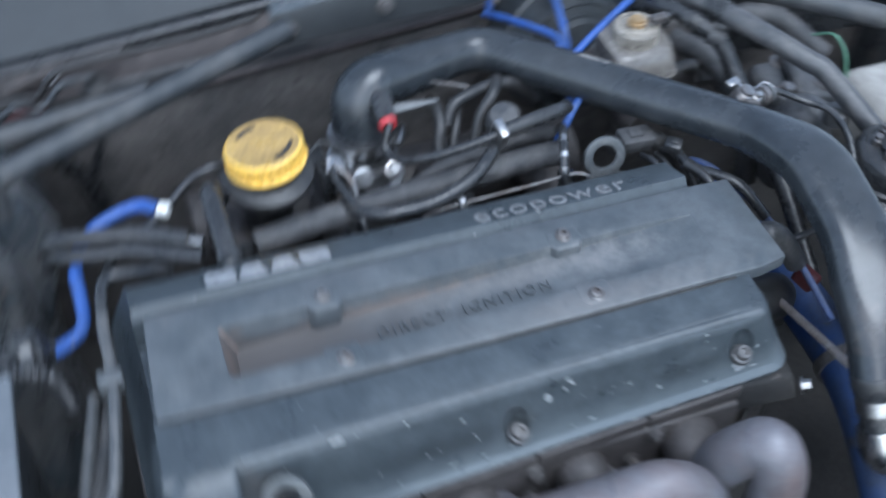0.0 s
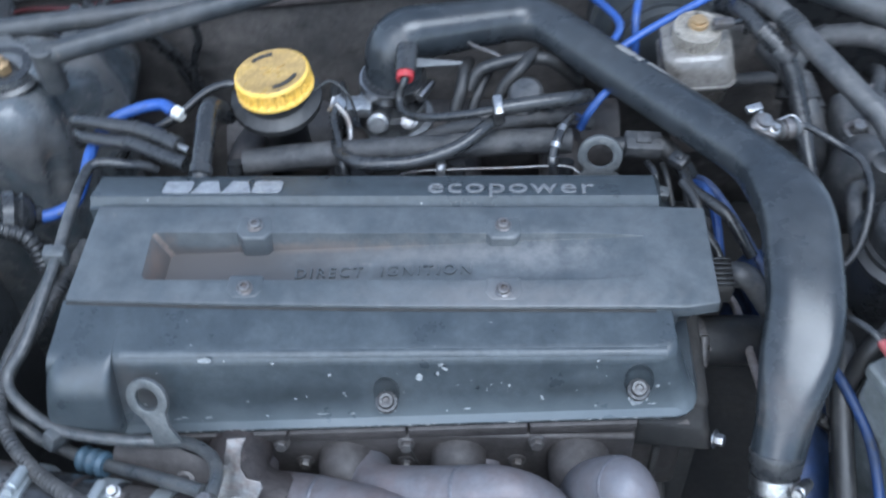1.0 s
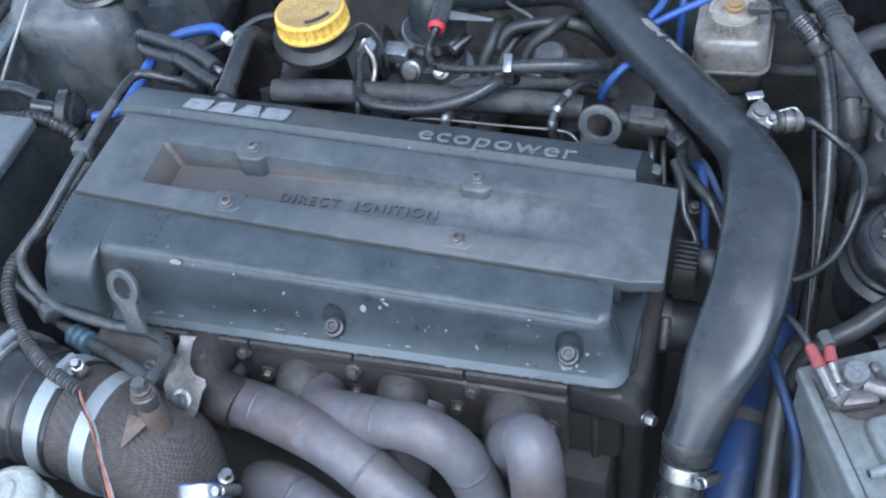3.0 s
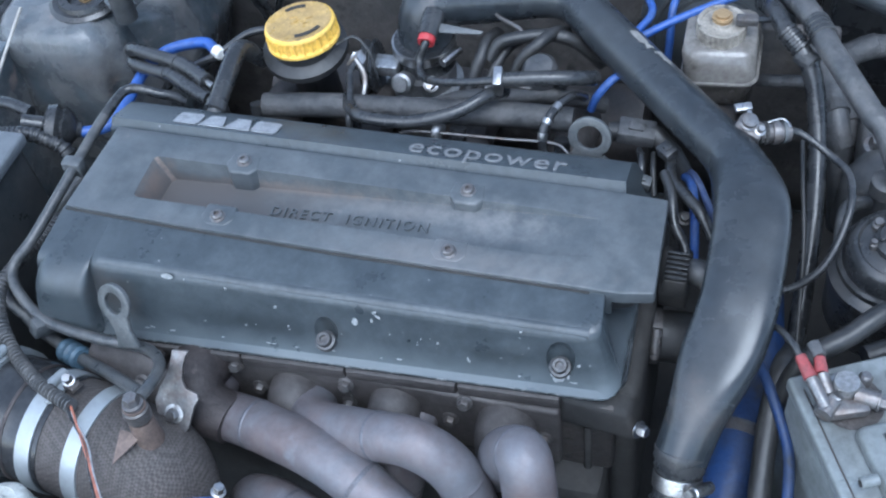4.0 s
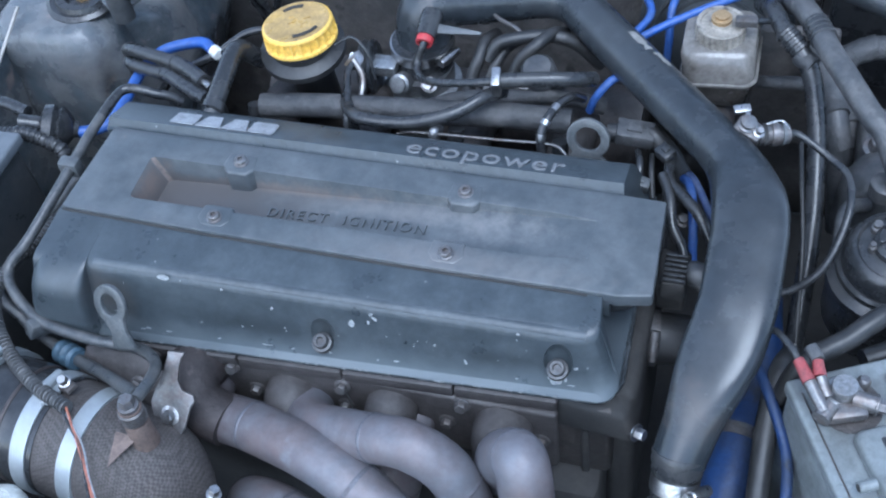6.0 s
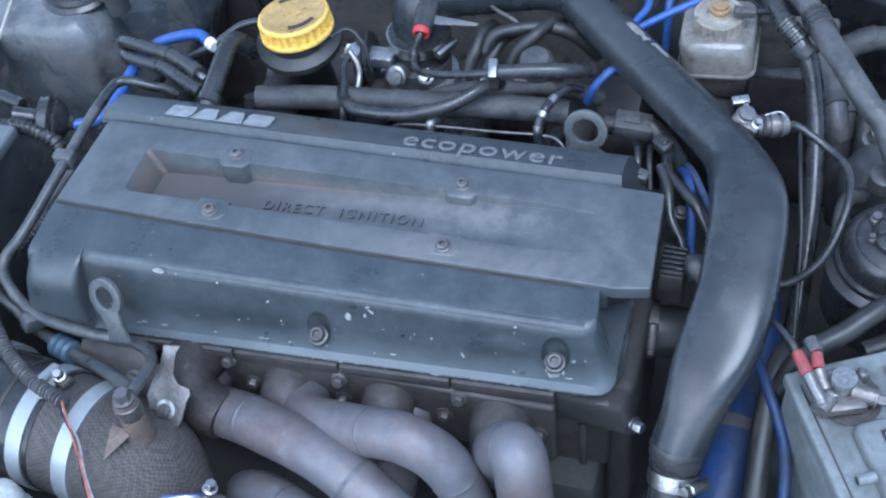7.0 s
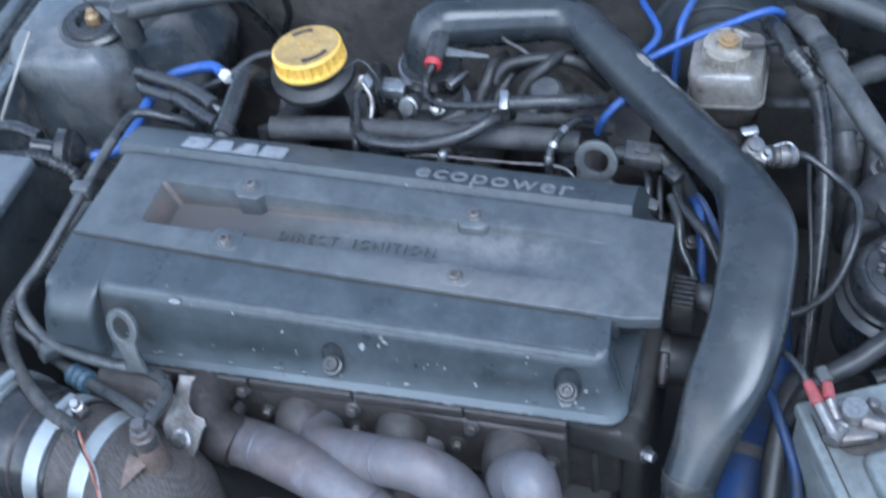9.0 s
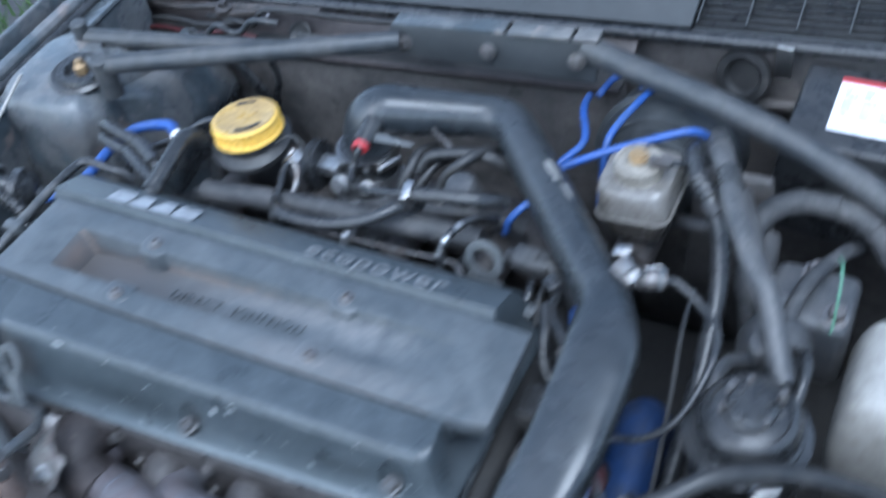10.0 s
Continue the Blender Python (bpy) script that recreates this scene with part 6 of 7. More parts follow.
conduit([(0.290, 0.300, -0.020), (0.300, 0.266, 0.002), (0.3104, 0.2397, 0.005), (0.3233, 0.2266, -0.001), (0.3347, 0.2140, -0.012), (0.3435, 0.1950, -0.034), (0.350, 0.160, -0.060), (0.354, 0.093, -0.095), (0.352, 0.02, -0.14)], 0.0078, RUBBER, "dusty black cable conduit with ribbed sleeve", (0.33,), (0.46,))
conduit([(0.306, 0.315, -0.02), (0.3224, 0.2660, 0.009), (0.3359, 0.2375, 0.012), (0.3451, 0.2130, 0.014), (0.3625, 0.1815, 0.012), (0.3817, 0.1510, 0.006), (0.3941, 0.1372, 0.0), (0.420, 0.085, -0.030)], 0.0096, GREYRUBBER, "thick dusty grey cable conduit with ribbed sleeve", (0.30,), (0.12,))
conduit([(0.335, 0.29, -0.06), (0.3540, 0.2480, -0.060), (0.3640, 0.2150, -0.072), (0.3740, 0.195, -0.105), (0.384, 0.185, -0.17)], 0.0115, GREYRUBBER, "wide dusty grey rubber loom", (), (0.4, 0.6))
conduit([(0.352, 0.245, -0.085), (0.361, 0.275, -0.060), (0.392, 0.292, -0.050), (0.445, 0.285, -0.054), (0.49, 0.25, -0.085)], 0.0105, TAPE, "dusty cloth-taped loom arching over the bay side", (), (0.3, 0.45, 0.6, 0.75))
conduit([(0.366, 0.268, -0.08), (0.372, 0.235, -0.085), (0.385, 0.20, -0.11)], 0.012, TAPE, "dusty cloth-taped loom bending down", (), (0.5,))
hose("thin_wire", [(0.335, 0.15, -0.03), (0.338, 0.11, -0.03), (0.345, 0.06, -0.05), (0.350, 0.0, -0.09)], 0.0017, GRIMRUBBER, "thin black wire hanging beside the pipe", "wire")
hose("green_wire", [(0.432, 0.21, -0.02), (0.437, 0.19, -0.006), (0.440, 0.172, -0.014), (0.441, 0.155, -0.045)], 0.0011, GREEN, "thin green wire in the bay side", "wire")

blues = "bright blue vacuum hoses"
for pts in ([(0.166, 0.370, -0.05), (0.176, 0.330, -0.032), (0.197, 0.276, -0.018), (0.187, 0.247, -0.020), (0.170, 0.225, -0.03)],
            [(0.236, 0.392, -0.030), (0.225, 0.345, -0.022), (0.214, 0.295, -0.025), (0.214, 0.275, -0.05), (0.214, 0.262, -0.09)],
            [(0.180, 0.232, -0.022), (0.215, 0.252, -0.010), (0.255, 0.275, -0.002), (0.288, 0.293, 0.002), (0.302, 0.305, -0.012)],
            [(0.172, 0.378, -0.055), (0.184, 0.400, -0.045), (0.205, 0.400, -0.044), (0.22, 0.385, -0.06)],
            [(0.160, 0.178, -0.05), (0.166, 0.178, -0.032), (0.180, 0.188, -0.018), (0.20, 0.205, -0.02)],
            [(0.246, 0.118, -0.05), (0.256, 0.092, -0.034), (0.262, 0.066, -0.045), (0.266, 0.04, -0.07)]):
    hose("blue_vacuum_hose", pts, 0.0036, BLUE, "thin bright blue silicone vacuum hose", "hose", blues)

hose("blue_vacuum_hose", [(0.246, 0.128, -0.055), (0.258, 0.102, -0.036), (0.275, 0.070, -0.040), (0.292, 0.040, -0.055), (0.304, 0.0, -0.072), (0.309, -0.05, -0.09)], 0.0030, DUSTBLUE, "dusty pale blue vacuum hose under the pipe", "hose", blues)

# Engine's far end under the pipe.
end = "hoses at the engine's end"
t = thing("coolant_hose", (0.244, -0.006, -0.10), "dull black coolant hose with old band clamp at the engine's end", "hose", end)
part("hose", tube(spline([(0.205, -0.012, -0.098), (0.235, -0.009, -0.100), (0.265, -0.004, -0.104), (0.30, 0.01, -0.125), (0.32, 0.03, -0.17)]), 0.0205, 28), GRIMRUBBER, t)
ring = part("clamp", clamp((0.243, -0.008, -0.101), (1, 0.12, -0.1), 0.0210, 0.009, (0, -0.7, 0.7)), OLDSTEEL, t, "grimy band clamp")
for dx in (-0.006, 0.006):
    part("tongue", box((0.244 + dx, -0.022, -0.083), (0.0016, 0.026, 0.003), 0.0005, (-45, 0, 0)), OLDSTEEL, ring)
single("red_plug", soften(box((0.309, -0.008, -0.084), (0.013, 0.020, 0.016), 0, (10, 15, 25)), 25, 0.003), DARKRED, (0.307, -0.010, -0.08), "dark red plastic plug below the pipe", "plug")
for pts, r, mt in (([(0.280, 0.050, -0.118), (0.2837, 0.0323, -0.1119), (0.2850, -0.015, -0.099), (0.2867, -0.0628, -0.0863), (0.290, -0.10, -0.080)], 0.0034, POST),
                   ([(0.184, 0.131, -0.024), (0.2107, 0.1322, -0.022), (0.2241, 0.1300, -0.024), (0.245, 0.118, -0.045), (0.26, 0.10, -0.08)], 0.0080, GRIMRUBBER),
                   ([(0.2366, 0.1122, -0.026), (0.2402, 0.0868, -0.023), (0.254, 0.070, -0.021), (0.268, 0.0544, -0.024), (0.285, 0.035, -0.045)], 0.0046, RUBBER),
                   ([(0.2700, 0.0160, -0.045), (0.2690, 0.0120, -0.036), (0.280, 0.008, -0.040), (0.300, 0.0, -0.07)], 0.0095, GREYRUBBER)):
    hose("hose", pts, r, mt, "dusty black hose at the end of the engine" if mt != POST else "bare pinkish dipstick tube at the engine's end", "hose", end)
single("end_fitting", soften(box((0.2530, 0.030, -0.072), (0.024, 0.040, 0.030), 0), 25, 0.004), DARK, (0.253, 0.03, -0.087), "dark oily fitting at the engine's end", "fitting")
ww = "thin wires at the engine's end"
for pts, r, mt, lab in (([(0.2340, 0.090, -0.020), (0.2420, 0.070, -0.020), (0.2477, 0.0487, -0.030), (0.258, 0.0354, -0.040), (0.262, 0.020, -0.05)], 0.0040, RUBBER, "flat black taped wire at the engine's end"),
                        ([(0.228, 0.125, -0.03), (0.236, 0.110, -0.026), (0.238, 0.085, -0.028), (0.242, 0.060, -0.045)], 0.0034, GRIMRUBBER, "black wire at the engine's end"),
                        ([(0.210, 0.120, -0.03), (0.214, 0.105, -0.026), (0.216, 0.088, -0.035)], 0.0030, GLOSS, "short glossy black wire at the engine's end"),
                        ([(0.222, 0.118, -0.03), (0.224, 0.100, -0.028), (0.228, 0.082, -0.040)], 0.0024, GRIMRUBBER, "thin black wire at the engine's end")):
    hose("end_wire", pts, r, mt, lab, "wire", ww, 10)
single("pale_bolt", hexbolt((0.2537, 0.0719, -0.050), (0.1, -0.4, 1), 0.0042, 0.005, 1.4), OLDSTEEL, (0.2537, 0.0719, -0.050), "small pale bolt head between black wires", "bolt")
for at, sz, tn, mt in (((0.2176, 0.0900, -0.034), (0.014, 0.010, 0.010), (6, 8, -8), GREYPLASTIC), ((0.2060, 0.1300, -0.020), (0.030, 0.018, 0.014), (8, 6, 2), TAPE), ((0.2330, 0.1110, -0.018), (0.014, 0.012, 0.010), (10, 0, -40), PLASTIC)):
    t = thing("wire_plug", at, "small dusty plastic wire plug at the engine's end", "plug", "wire plugs at the engine's end")
    part("plug_body", box(at, sz, 0.0015, tn), mt, t)
    part("latch", box((at[0], at[1], at[2] + sz[2] * 0.55), (sz[0] * 0.4, sz[1] * 0.5, 0.002), 0.0006, tn), mt, t)
single("bright_bolt", hexbolt((0.2455, -0.1020, -0.0830), (0.85, -0.4, 0.3), 0.0046, 0.006), STEEL, (0.2455, -0.1020, -0.083), "bright hexagon bolt at the engine's end", "bolt")

bl = thing("intercooler_hose", (0.32, -0.06, -0.12), "dusty dark blue silicone intercooler hose", "hose")
part("clamp", clamp((0.3195, -0.070, -0.1285), (-0.15, -1, -0.05), 0.0225, 0.010, (1, 0, 1)), OLDSTEEL, bl, "grimy band clamp")
part("hose", tube(spline([(0.318, 0.100, -0.24), (0.316, 0.098, -0.170), (0.316, 0.082, -0.134), (0.320, 0.045, -0.128), (0.324, -0.02, -0.130), (0.318, -0.085, -0.128), (0.310, -0.14, -0.142), (0.30, -0.2, -0.17)]), 0.022, 28), DARKBLUE, bl)
hose("corrugated_hose", [(0.345, -0.03, -0.06), (0.338, -0.055, -0.045), (0.334, -0.085, -0.060), (0.334, -0.13, -0.085), (0.337, -0.20, -0.13)], 0.0080, GRIMRUBBER, "dusty black hose beside the battery", "hose")
hose("blue_vacuum_hose", [(0.322, -0.05, -0.05), (0.332, -0.075, -0.045), (0.348, -0.108, -0.062), (0.352, -0.145, -0.075), (0.354, -0.2, -0.11)], 0.0040, DARKBLUE, "thin dusty dark blue vacuum hose", "hose", blues)

# Battery.
BAT = pose(0.341, -0.086, -0.006, 0, 0, 26)
bat = thing("car_battery", (0.40, -0.16, -0.18), "grey-green car battery with dusty terminals and yellow label", "battery")


def inbat(bm):
    bmesh.ops.transform(bm, matrix=BAT, verts=bm.verts[:])
    return bm


part("case", inbat(soften(box((0.12, -0.0875, -0.095), (0.24, 0.175, 0.165), 0), 25, 0.004)), BATTERY, bat)
part("lid", inbat(soften(box((0.12, -0.0875, -0.0075), (0.244, 0.179, 0.013), 0), 25, 0.003)), BATTERY, bat)
part("raised_lid", inbat(soften(box((0.124, -0.110, 0.003), (0.205, 0.124, 0.014), 0), 25, 0.005)), BATTERY, bat)
part("lid_groove", inbat(box((0.0050, -0.0800, -0.0009), (0.0011, 0.140, 0.001), 0)), CASTING, bat, "dirty groove in the lid")
part("acid_stain", inbat(lathe([(0.019, 0), (0.021, 0.0004), (0.0, 0.0006)], (0.030, -0.026, -0.0008), (0, 0, 1), 20)), CASTING, bat, "brown dirt round the post")
part("label", inbat(box((0.085, -0.083, 0.0112), (0.10, 0.05, 0.001), 0)), PLASTIC, bat, "black printed label")
part("sticker", inbat(box((0.094, -0.0285, -0.0006), (0.056, 0.026, 0.0008), 0)), LABEL, bat, "white smudged sticker")
part("sticker_edge", inbat(box((0.0715, -0.0285, 0.0001), (0.009, 0.0255, 0.0006), 0)), YELLOWLABEL, bat, "yellow printed corner")
part("smudge", inbat(extrude([(0.080, -0.036), (0.104, -0.038), (0.118, -0.031), (0.110, -0.022), (0.092, -0.024), (0.083, -0.030)], 0.0005, pose(0, 0, -0.0001))), GREYPLASTIC, bat, "grey smudge on the sticker")
part("sticker", inbat(box((0.150, -0.062, 0.0108), (0.022, 0.018, 0.0012), 0)), YELLOWLABEL, bat, "yellow label beside the black one")
for k in range(5):
    part("text_bar", inbat(box((0.056 + 0.014 * k, -0.080, 0.0119), (0.009, 0.006, 0.0006), 0)), LABEL, bat)
part("label_stripe", inbat(box((0.085, -0.0615, 0.0119), (0.096, 0.0025, 0.0006), 0)), LABEL, bat, "white label border")
for y, mt in ((-0.090, BRASS), (-0.102, GREEN)):
    part("round_mark", inbat(lathe([(0.0035, 0), (0.0035, 0.0006), (0.0, 0.0006)], (0.046, y, 0.0112), (0, 0, 1), 18)), mt, bat, "small round coloured mark")
for x in (0.105, 0.215):
    part("vent_plug", inbat(lathe([(0.011, 0), (0.011, 0.002), (0.009, 0.003), (0.0, 0.003)], (x, -0.085, 0.012), (0, 0, 1), 24)), BATTERY, bat)
part("vent_nozzle", tube([(0.386, -0.159, 0.004), (0.396, -0.154, 0.004)], 0.0036, 16), BATTERY, bat)
part("vent_hole", tube([(0.3855, -0.1592, 0.004), (0.387, -0.1585, 0.004)], 0.0024, 12), DARK, bat)
post = part("terminal", lathe([(0.0135, -0.0065), (0.0135, 0.001), (0.0120, 0.0025), (0.0088, 0.003), (0.0084, 0.011), (0.0078, 0.012)], (0.374, -0.093, 0.0), (0, 0, 1), 30), ALLOY, bat, "worn lead post with clamp")
part("clamp_barrel", tube([(0.3665, -0.1045, 0.003), (0.3615, -0.1150, 0.002)], 0.0062, 18), DULLSTEEL, post)
part("clamp_barrel", tube([(0.380, -0.0965, 0.003), (0.394, -0.0985, 0.003)], 0.0062, 18), DULLSTEEL, post)
part("clamp_jaw", box((0.377, -0.106, 0.000), (0.026, 0.012, 0.009), 0.003, (0, 0, 20)), DULLSTEEL, post)
part("nut", hexbolt((0.394, -0.0985, 0.003), (1, -0.1, 0), 0.0048, 0.006), DULLSTEEL, post)
part("stud", lathe([(0.0045, -0.004), (0.0045, 0.004), (0.003, 0.006)], (0.386, -0.083, 0.0), (0.1, 0.2, 1), 16), DULLSTEEL, post)
for a, b, c in (((0.344, -0.080, 0.012), (0.352, -0.094, 0.010), (0.363, -0.111, 0.005)), ((0.356, -0.0785, 0.012), (0.358, -0.089, 0.010), (0.364, -0.100, 0.005))):
    lug = part("cable_lug", tube([b, c], 0.0043, 14), DULLSTEEL, bat, "grey cable lug")
    part("cable_boot", tube([a, Vector(a).lerp(Vector(b), 0.5), b], (0.0036, 0.0046), 16), FADEDRED, lug, "faded red cable boot")
part("cable_end", tube([(0.351, -0.069, 0.012), (0.356, -0.078, 0.012)], 0.0046, 16), GREYRUBBER, bat)
part("cable", tube(spline([(0.344, -0.080, 0.012), (0.338, -0.071, 0.013), (0.328, -0.055, 0.004), (0.318, -0.04, -0.02)]), 0.0024, 10), RUBBER, bat)
th = "thick hoses behind the battery"
for pts, r, lab in (([(0.338, -0.075, -0.07), (0.344, -0.070, -0.030), (0.354, -0.062, -0.012), (0.375, -0.048, -0.004), (0.405, -0.022, 0.001), (0.46, 0.01, -0.02), (0.55, 0.03, -0.06)], 0.0072, "thick black hose behind the battery"),
                    ([(0.39, -0.045, -0.03), (0.44, -0.02, -0.03), (0.52, -0.01, -0.05), (0.6, -0.02, -0.08)], 0.008, "second black hose behind the battery")):
    t = thing("thick_hose", pts[2], lab, "hose", th)
    p = spline(pts, 8)
    part("hose", tube(p, r, 18), GRIMRUBBER, t)
single("bright_connector", box((0.432, -0.012, -0.02), (0.02, 0.008, 0.008), 0.002, (0, 0, 25)), STEEL, (0.432, -0.012, -0.02), "small bright metal connector behind the battery", "connector")

# Steering fluid bottle and washer bottle.
ps = thing("fluid_reservoir", (0.412, 0.045, -0.15), "black round fluid reservoir with ringed cap", "reservoir")
pa, pd = (0.407, 0.046, -0.114), (0, -0.05, 1)
part("bottle", lathe([(0.034, 0), (0.041, 0.02), (0.0425, 0.055), (0.043, 0.068)], pa, pd, 48), PLASTIC, ps)
part("collar", lathe([(0.0435, 0.066), (0.0455, 0.069), (0.0455, 0.074), (0.042, 0.076), (0.0395, 0.078), (0.0395, 0.083), (0.0375, 0.085)], pa, pd, 48), PLASTIC, ps, "dusty ringed collar")
part("dome", lathe([(0.0365, 0.083), (0.0365, 0.092), (0.0355, 0.098), (0.0330, 0.103), (0.0290, 0.105), (0.0270, 0.103), (0.0250, 0.104), (0.017, 0.106)], pa, pd, 48), PLASTIC, ps, "dusty black dome")
part("lid", lathe([(0.017, 0.103), (0.018, 0.105), (0.018, 0.111), (0.015, 0.114), (0.0, 0.114)], pa, pd, 28), PLASTIC, ps, "black lid")
for dx, dy, r, h in ((-0.012, 0.010, 0.0045, 0.010), (0.014, 0.012, 0.004, 0.014), (-0.004, 0.016, 0.0035, 0.012), (0.010, -0.006, 0.003, 0.010), (-0.014, -0.004, 0.003, 0.009)):
    part("lid_fitting", lathe([(r, 0), (r, h * 0.6), (r * 0.7, h * 0.7), (r * 0.7, h)], (0.407 + dx * 1.3, 0.040 + dy * 1.3, -0.009), (dx * 4, -0.1, 1), 18), OLDSTEEL, ps)
for k in range(6):
    a = 2 * math.pi * k / 6 + 0.3
    part("grip", box((0.407 + 0.013 * math.cos(a), 0.040 + 0.013 * math.sin(a), 0.0010), (0.006, 0.003, 0.004), 0.001, (0, 0, math.degrees(a) + 20)), PLASTIC, ps)
wb = thing("washer_bottle", (0.53, 0.16, -0.2), "milky white plastic fluid bottle", "bottle")
part("bottle", soften(loft([[(0.464, 0.093, -0.25), (0.62, 0.093, -0.25), (0.62, 0.203, -0.25), (0.464, 0.203, -0.25)], [(0.455, 0.088, -0.10), (0.62, 0.088, -0.10), (0.62, 0.206, -0.10), (0.455, 0.206, -0.10)], [(0.468, 0.103, -0.052), (0.61, 0.103, -0.052), (0.61, 0.194, -0.052), (0.468, 0.194, -0.052)]]), 15, 0.016, 4), BOTTLE, wb)
part("filler_cap", lathe([(0.018, 0), (0.018, 0.010), (0.015, 0.013), (0.0, 0.013)], (0.545, 0.148, -0.053), (0, 0, 1), 24), PLASTIC, wb, "dark round cap")
part("seam", box((0.535, 0.0890, -0.16), (0.15, 0.003, 0.004), 0.001), BOTTLE, wb)
pump = thing("valve_block", (0.40, 0.13, -0.12), "dusty grey hydraulic valve block among hoses", "valve block")
part("valve_case", lathe([(0.020, -0.09), (0.028, -0.07), (0.030, -0.02), (0.024, 0.0), (0.012, 0.010), (0.0, 0.012)], (0.402, 0.150, -0.056), (0.05, -0.1, 1), 28), GREYRUBBER, pump)
part("valve_case", soften(box((0.418, 0.200, -0.095), (0.070, 0.065, 0.075), 0), 25, 0.010, 3), GREYRUBBER, pump)
for x, y in ((0.395, 0.180), (0.440, 0.182), (0.415, 0.222)):
    part("union_nut", hexbolt((x, y, -0.058), (0.1, -0.1, 1), 0.007, 0.009), DULLSTEEL, pump)
part("pipe", tube(spline([(0.39, 0.12, -0.06), (0.375, 0.10, -0.045), (0.372, 0.07, -0.05), (0.38, 0.03, -0.09)]), 0.006, 12), GREYRUBBER, pump)
part("pipe", tube(spline([(0.418, 0.14, -0.06), (0.430, 0.12, -0.04), (0.432, 0.09, -0.045), (0.425, 0.05, -0.08)]), 0.005, 12), RUBBER, pump)
part("pipe", tube(spline([(0.405, 0.155, -0.06), (0.412, 0.20, -0.05), (0.430, 0.25, -0.06), (0.44, 0.29, -0.09)]), 0.0065, 12), TAPE, pump)
part("knob", lathe([(0.012, 0), (0.012, 0.012), (0.009, 0.014), (0.0, 0.014)], (0.40, 0.115, -0.038), (0, 0, 1), 20), GREYRUBBER, pump)

fuse = thing("fuse_box", (0.45, 0.37, -0.1), "black fuse box with white and red paper label", "fuse box")
part("box_body", soften(loft([[(0.345, 0.335, -0.14), (0.62, 0.335, -0.14), (0.62, 0.46, -0.14), (0.345, 0.46, -0.14)], [(0.355, 0.345, -0.034), (0.61, 0.345, -0.034), (0.61, 0.455, -0.030), (0.355, 0.455, -0.030)]]), 25, 0.006), PLASTIC, fuse)
FB = Matrix.Translation((0.388, 0.368, -0.0325)) @ pose(0, 0, 0, 2, 0, 0)
part("label", extrude([(0, 0), (0.13, 0), (0.13, 0.07), (0.0, 0.07)], 0.0006, FB), LABEL, fuse, "white paper label")
part("label_band", extrude([(0, 0.063), (0.13, 0.063), (0.13, 0.07), (0.0, 0.07)], 0.0004, Matrix.Translation((0, 0, 0.0007)) @ FB), RED, fuse, "red label band")
for row in range(5):
    for k in range(7):
        w = 0.006 + (k * 5 + row * 3) % 4 * 0.002
        x, y = 0.006 + k * 0.017, 0.054 - row * 0.0085
        part("text_bar", extrude([(x, y), (x + w, y), (x + w, y + 0.003), (x, y + 0.003)], 0.0003, Matrix.Translation((0, 0, 0.0007)) @ FB), TEAL, fuse)
single("bracket", soften(box((0.3315, 0.450, -0.034), (0.016, 0.003, 0.036), 0), 25, 0.0008), STEEL, (0.3315, 0.45, -0.052), "bright metal bracket at the firewall ledge", "bracket")

hose("release_cable", [(-0.424, 0.045, -0.10), (-0.417, 0.09, -0.083), (-0.408, 0.155, -0.045), (-0.402, 0.20, -0.02)], 0.0017, BOTTLE, "pale bonnet release cable beside the strut tower", "cable")
fl = "pipes on the firewall"
hose("brake_pipe", [(-0.33, 0.385, -0.08), (-0.285, 0.387, -0.118), (-0.255, 0.387, -0.163), (-0.235, 0.385, -0.23)], 0.0042, RUBBER, "black brake pipe down the firewall", "pipe", fl)
hose("brake_pipe", [(-0.315, 0.383, -0.08), (-0.272, 0.385, -0.120), (-0.243, 0.386, -0.165), (-0.225, 0.385, -0.23)], 0.0042, RUBBER, "black brake pipe down the firewall", "pipe", fl)
hose("brake_pipe", [(-0.225, 0.385, -0.10), (-0.222, 0.385, -0.13), (-0.235, 0.386, -0.17), (-0.24, 0.38, -0.25)], 0.0045, RUBBER, "black pipe bending down the firewall", "pipe", fl)
hose("scuttle_wire", [(-0.34, 0.43, -0.095), (-0.291, 0.42, -0.086), (-0.268, 0.42, -0.088), (-0.250, 0.42, -0.066), (-0.219, 0.42, -0.058), (-0.12, 0.425, -0.055), (-0.05, 0.43, -0.05)], 0.0034, GRIMRUBBER, "black wire along the scuttle", "wire")
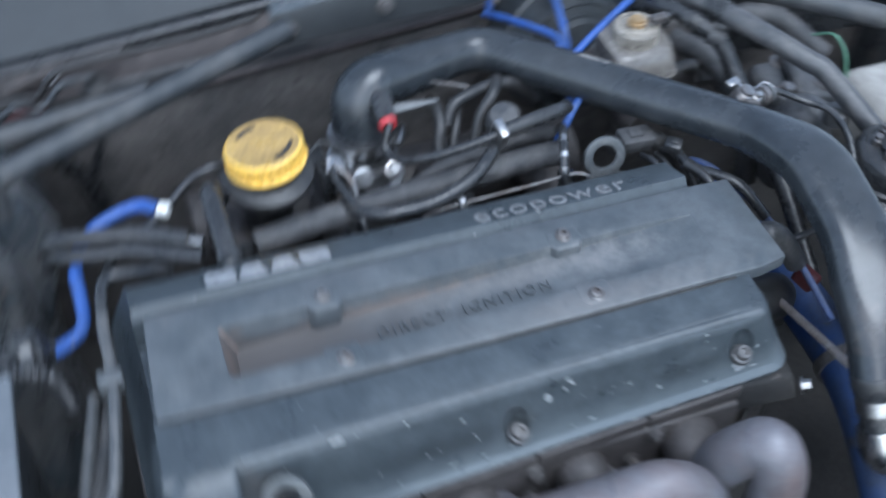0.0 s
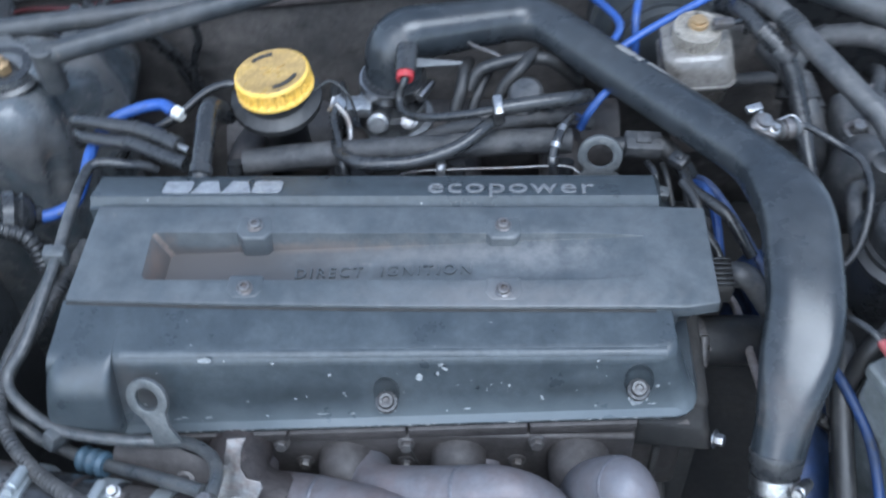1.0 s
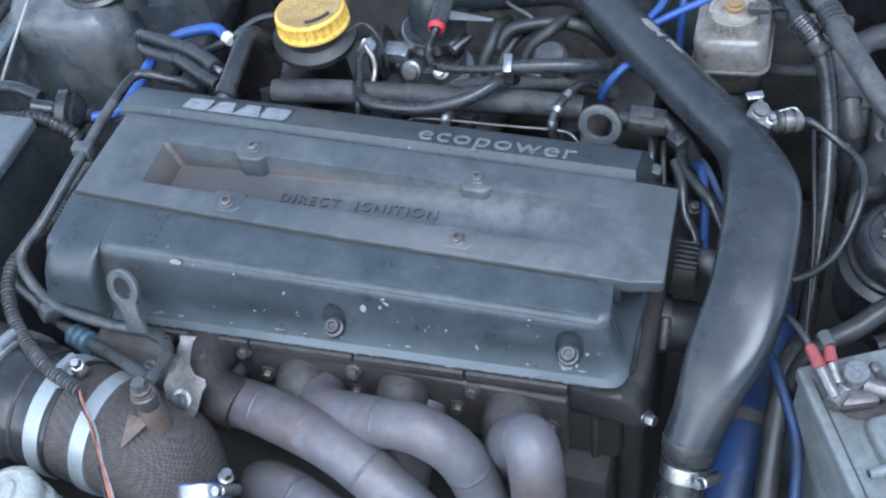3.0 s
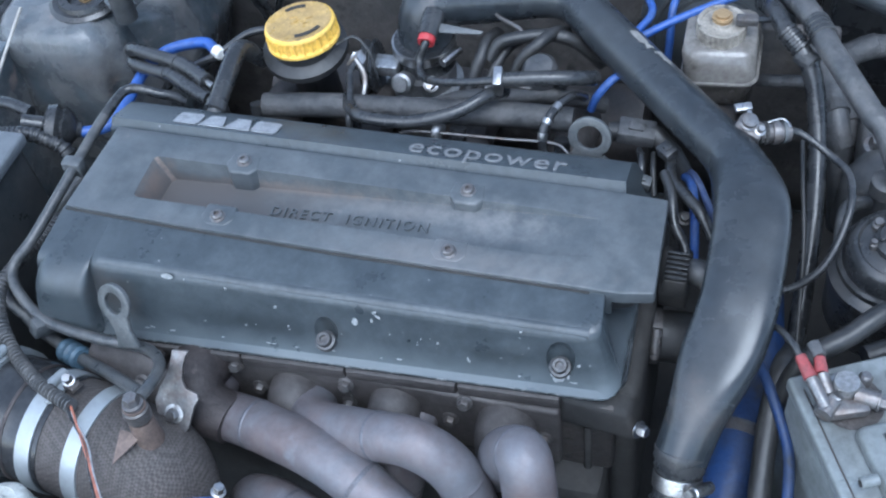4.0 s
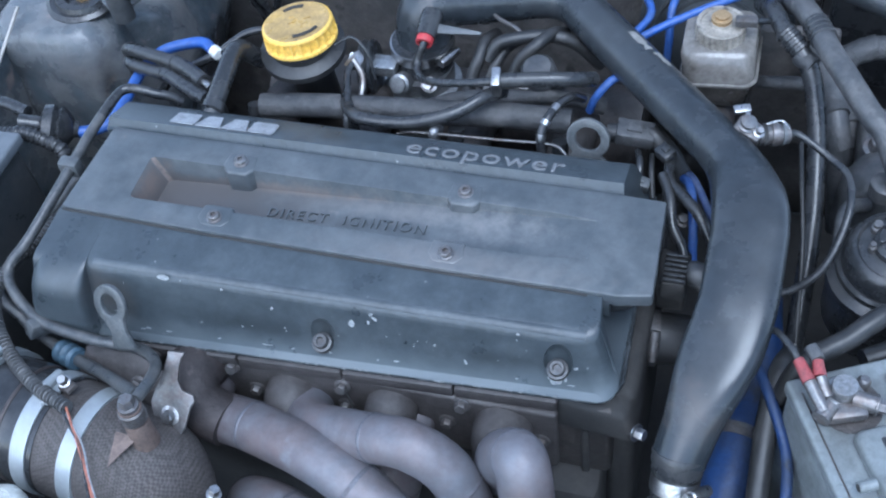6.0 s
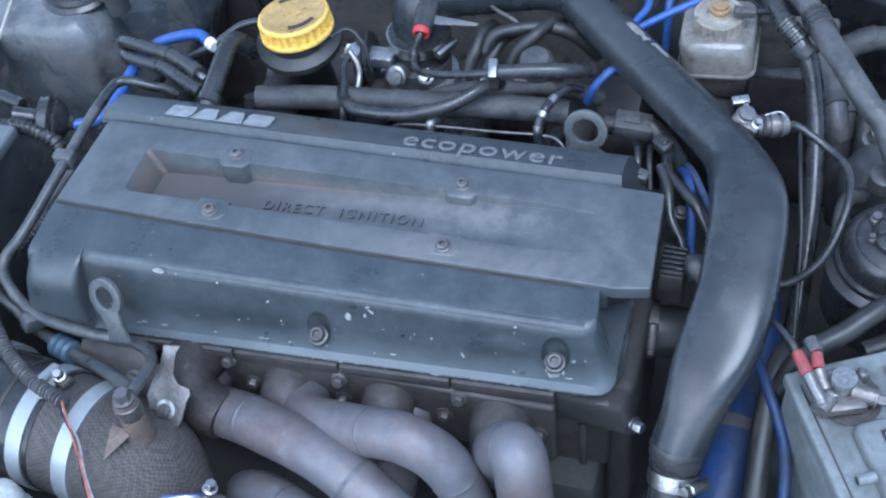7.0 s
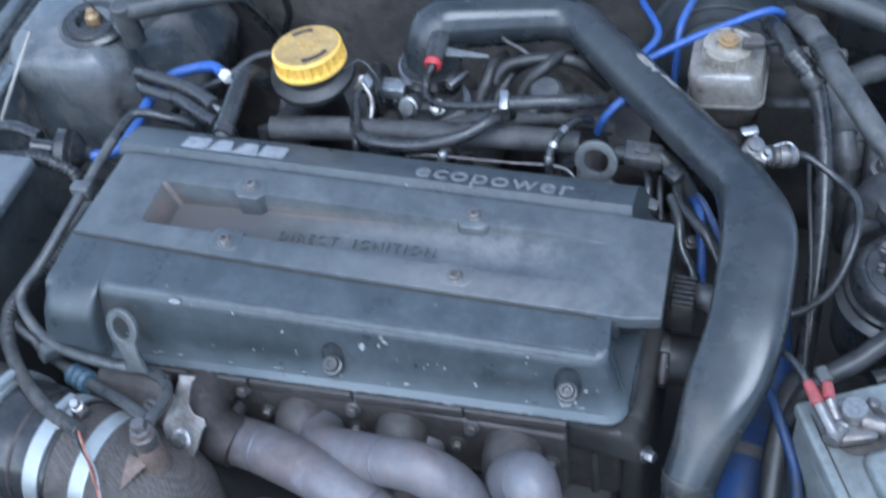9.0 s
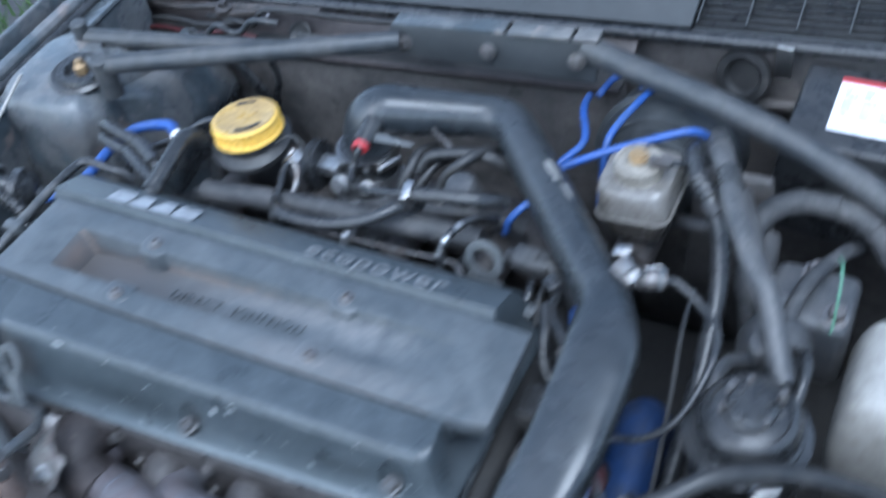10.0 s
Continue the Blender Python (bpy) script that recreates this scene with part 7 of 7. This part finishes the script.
hose("scuttle_wire", [(-0.45, 0.44, -0.10), (-0.38, 0.435, -0.093), (-0.32, 0.438, -0.083), (-0.26, 0.44, -0.076), (-0.18, 0.44, -0.066)], 0.0045, CASTING, "brown taped wire along the scuttle", "wire")
for pts, r, mt, lab in (([(-0.47, 0.405, -0.130), (-0.41, 0.412, -0.112), (-0.35, 0.408, -0.106), (-0.30, 0.412, -0.098), (-0.265, 0.418, -0.103)], 0.0028, DARKRED, "dusty dark red wire along the upper firewall"),
                        ([(-0.47, 0.415, -0.120), (-0.40, 0.420, -0.102), (-0.34, 0.418, -0.100), (-0.29, 0.420, -0.088)], 0.0036, GRIMRUBBER, "black wire along the upper firewall"),
                        ([(-0.335, 0.395, -0.110), (-0.310, 0.388, -0.085), (-0.287, 0.3845, -0.066), (-0.272, 0.386, -0.074), (-0.258, 0.389, -0.072), (-0.2424, 0.3925, -0.057), (-0.215, 0.402, -0.062)], 0.0034, BRACE, "dusty wavy pipe before the upper firewall"),
                        ([(-0.20, 0.412, -0.084), (-0.12, 0.414, -0.078), (-0.06, 0.412, -0.072), (0.0, 0.414, -0.070)], 0.0040, TAPE, "dusty taped wire along the firewall ledge")):
    hose("firewall_wire", pts, r, mt, lab, "wire", "wires on the upper firewall", 10)
link = thing("wiper_linkage", (-0.30, 0.44, -0.09), "dusty wiper linkage below the scuttle", "linkage")
part("arm", box((-0.285, 0.435, -0.082), (0.075, 0.014, 0.008), 0.002, (0, -8, 12)), CASTING, link)
part("pivot", lathe([(0.010, 0), (0.010, 0.010), (0.006, 0.012), (0.005, 0.018)], (-0.312, 0.430, -0.088), (0, 0, 1), 20), CASTING, link)
part("nut", hexbolt((-0.252, 0.428, -0.076), (0, -0.3, 1), 0.004, 0.004), STEEL, link)
part("gusset", soften(loft([[(-0.325, 0.225, -0.048), (-0.290, 0.250, -0.060), (-0.268, 0.275, -0.12), (-0.30, 0.24, -0.22)], [(-0.350, 0.40, -0.085), (-0.315, 0.40, -0.105), (-0.290, 0.40, -0.16), (-0.32, 0.40, -0.24)]]), 20, 0.010, 3), DUSTPAINT, tower, "dusty brown sheet-metal gusset")
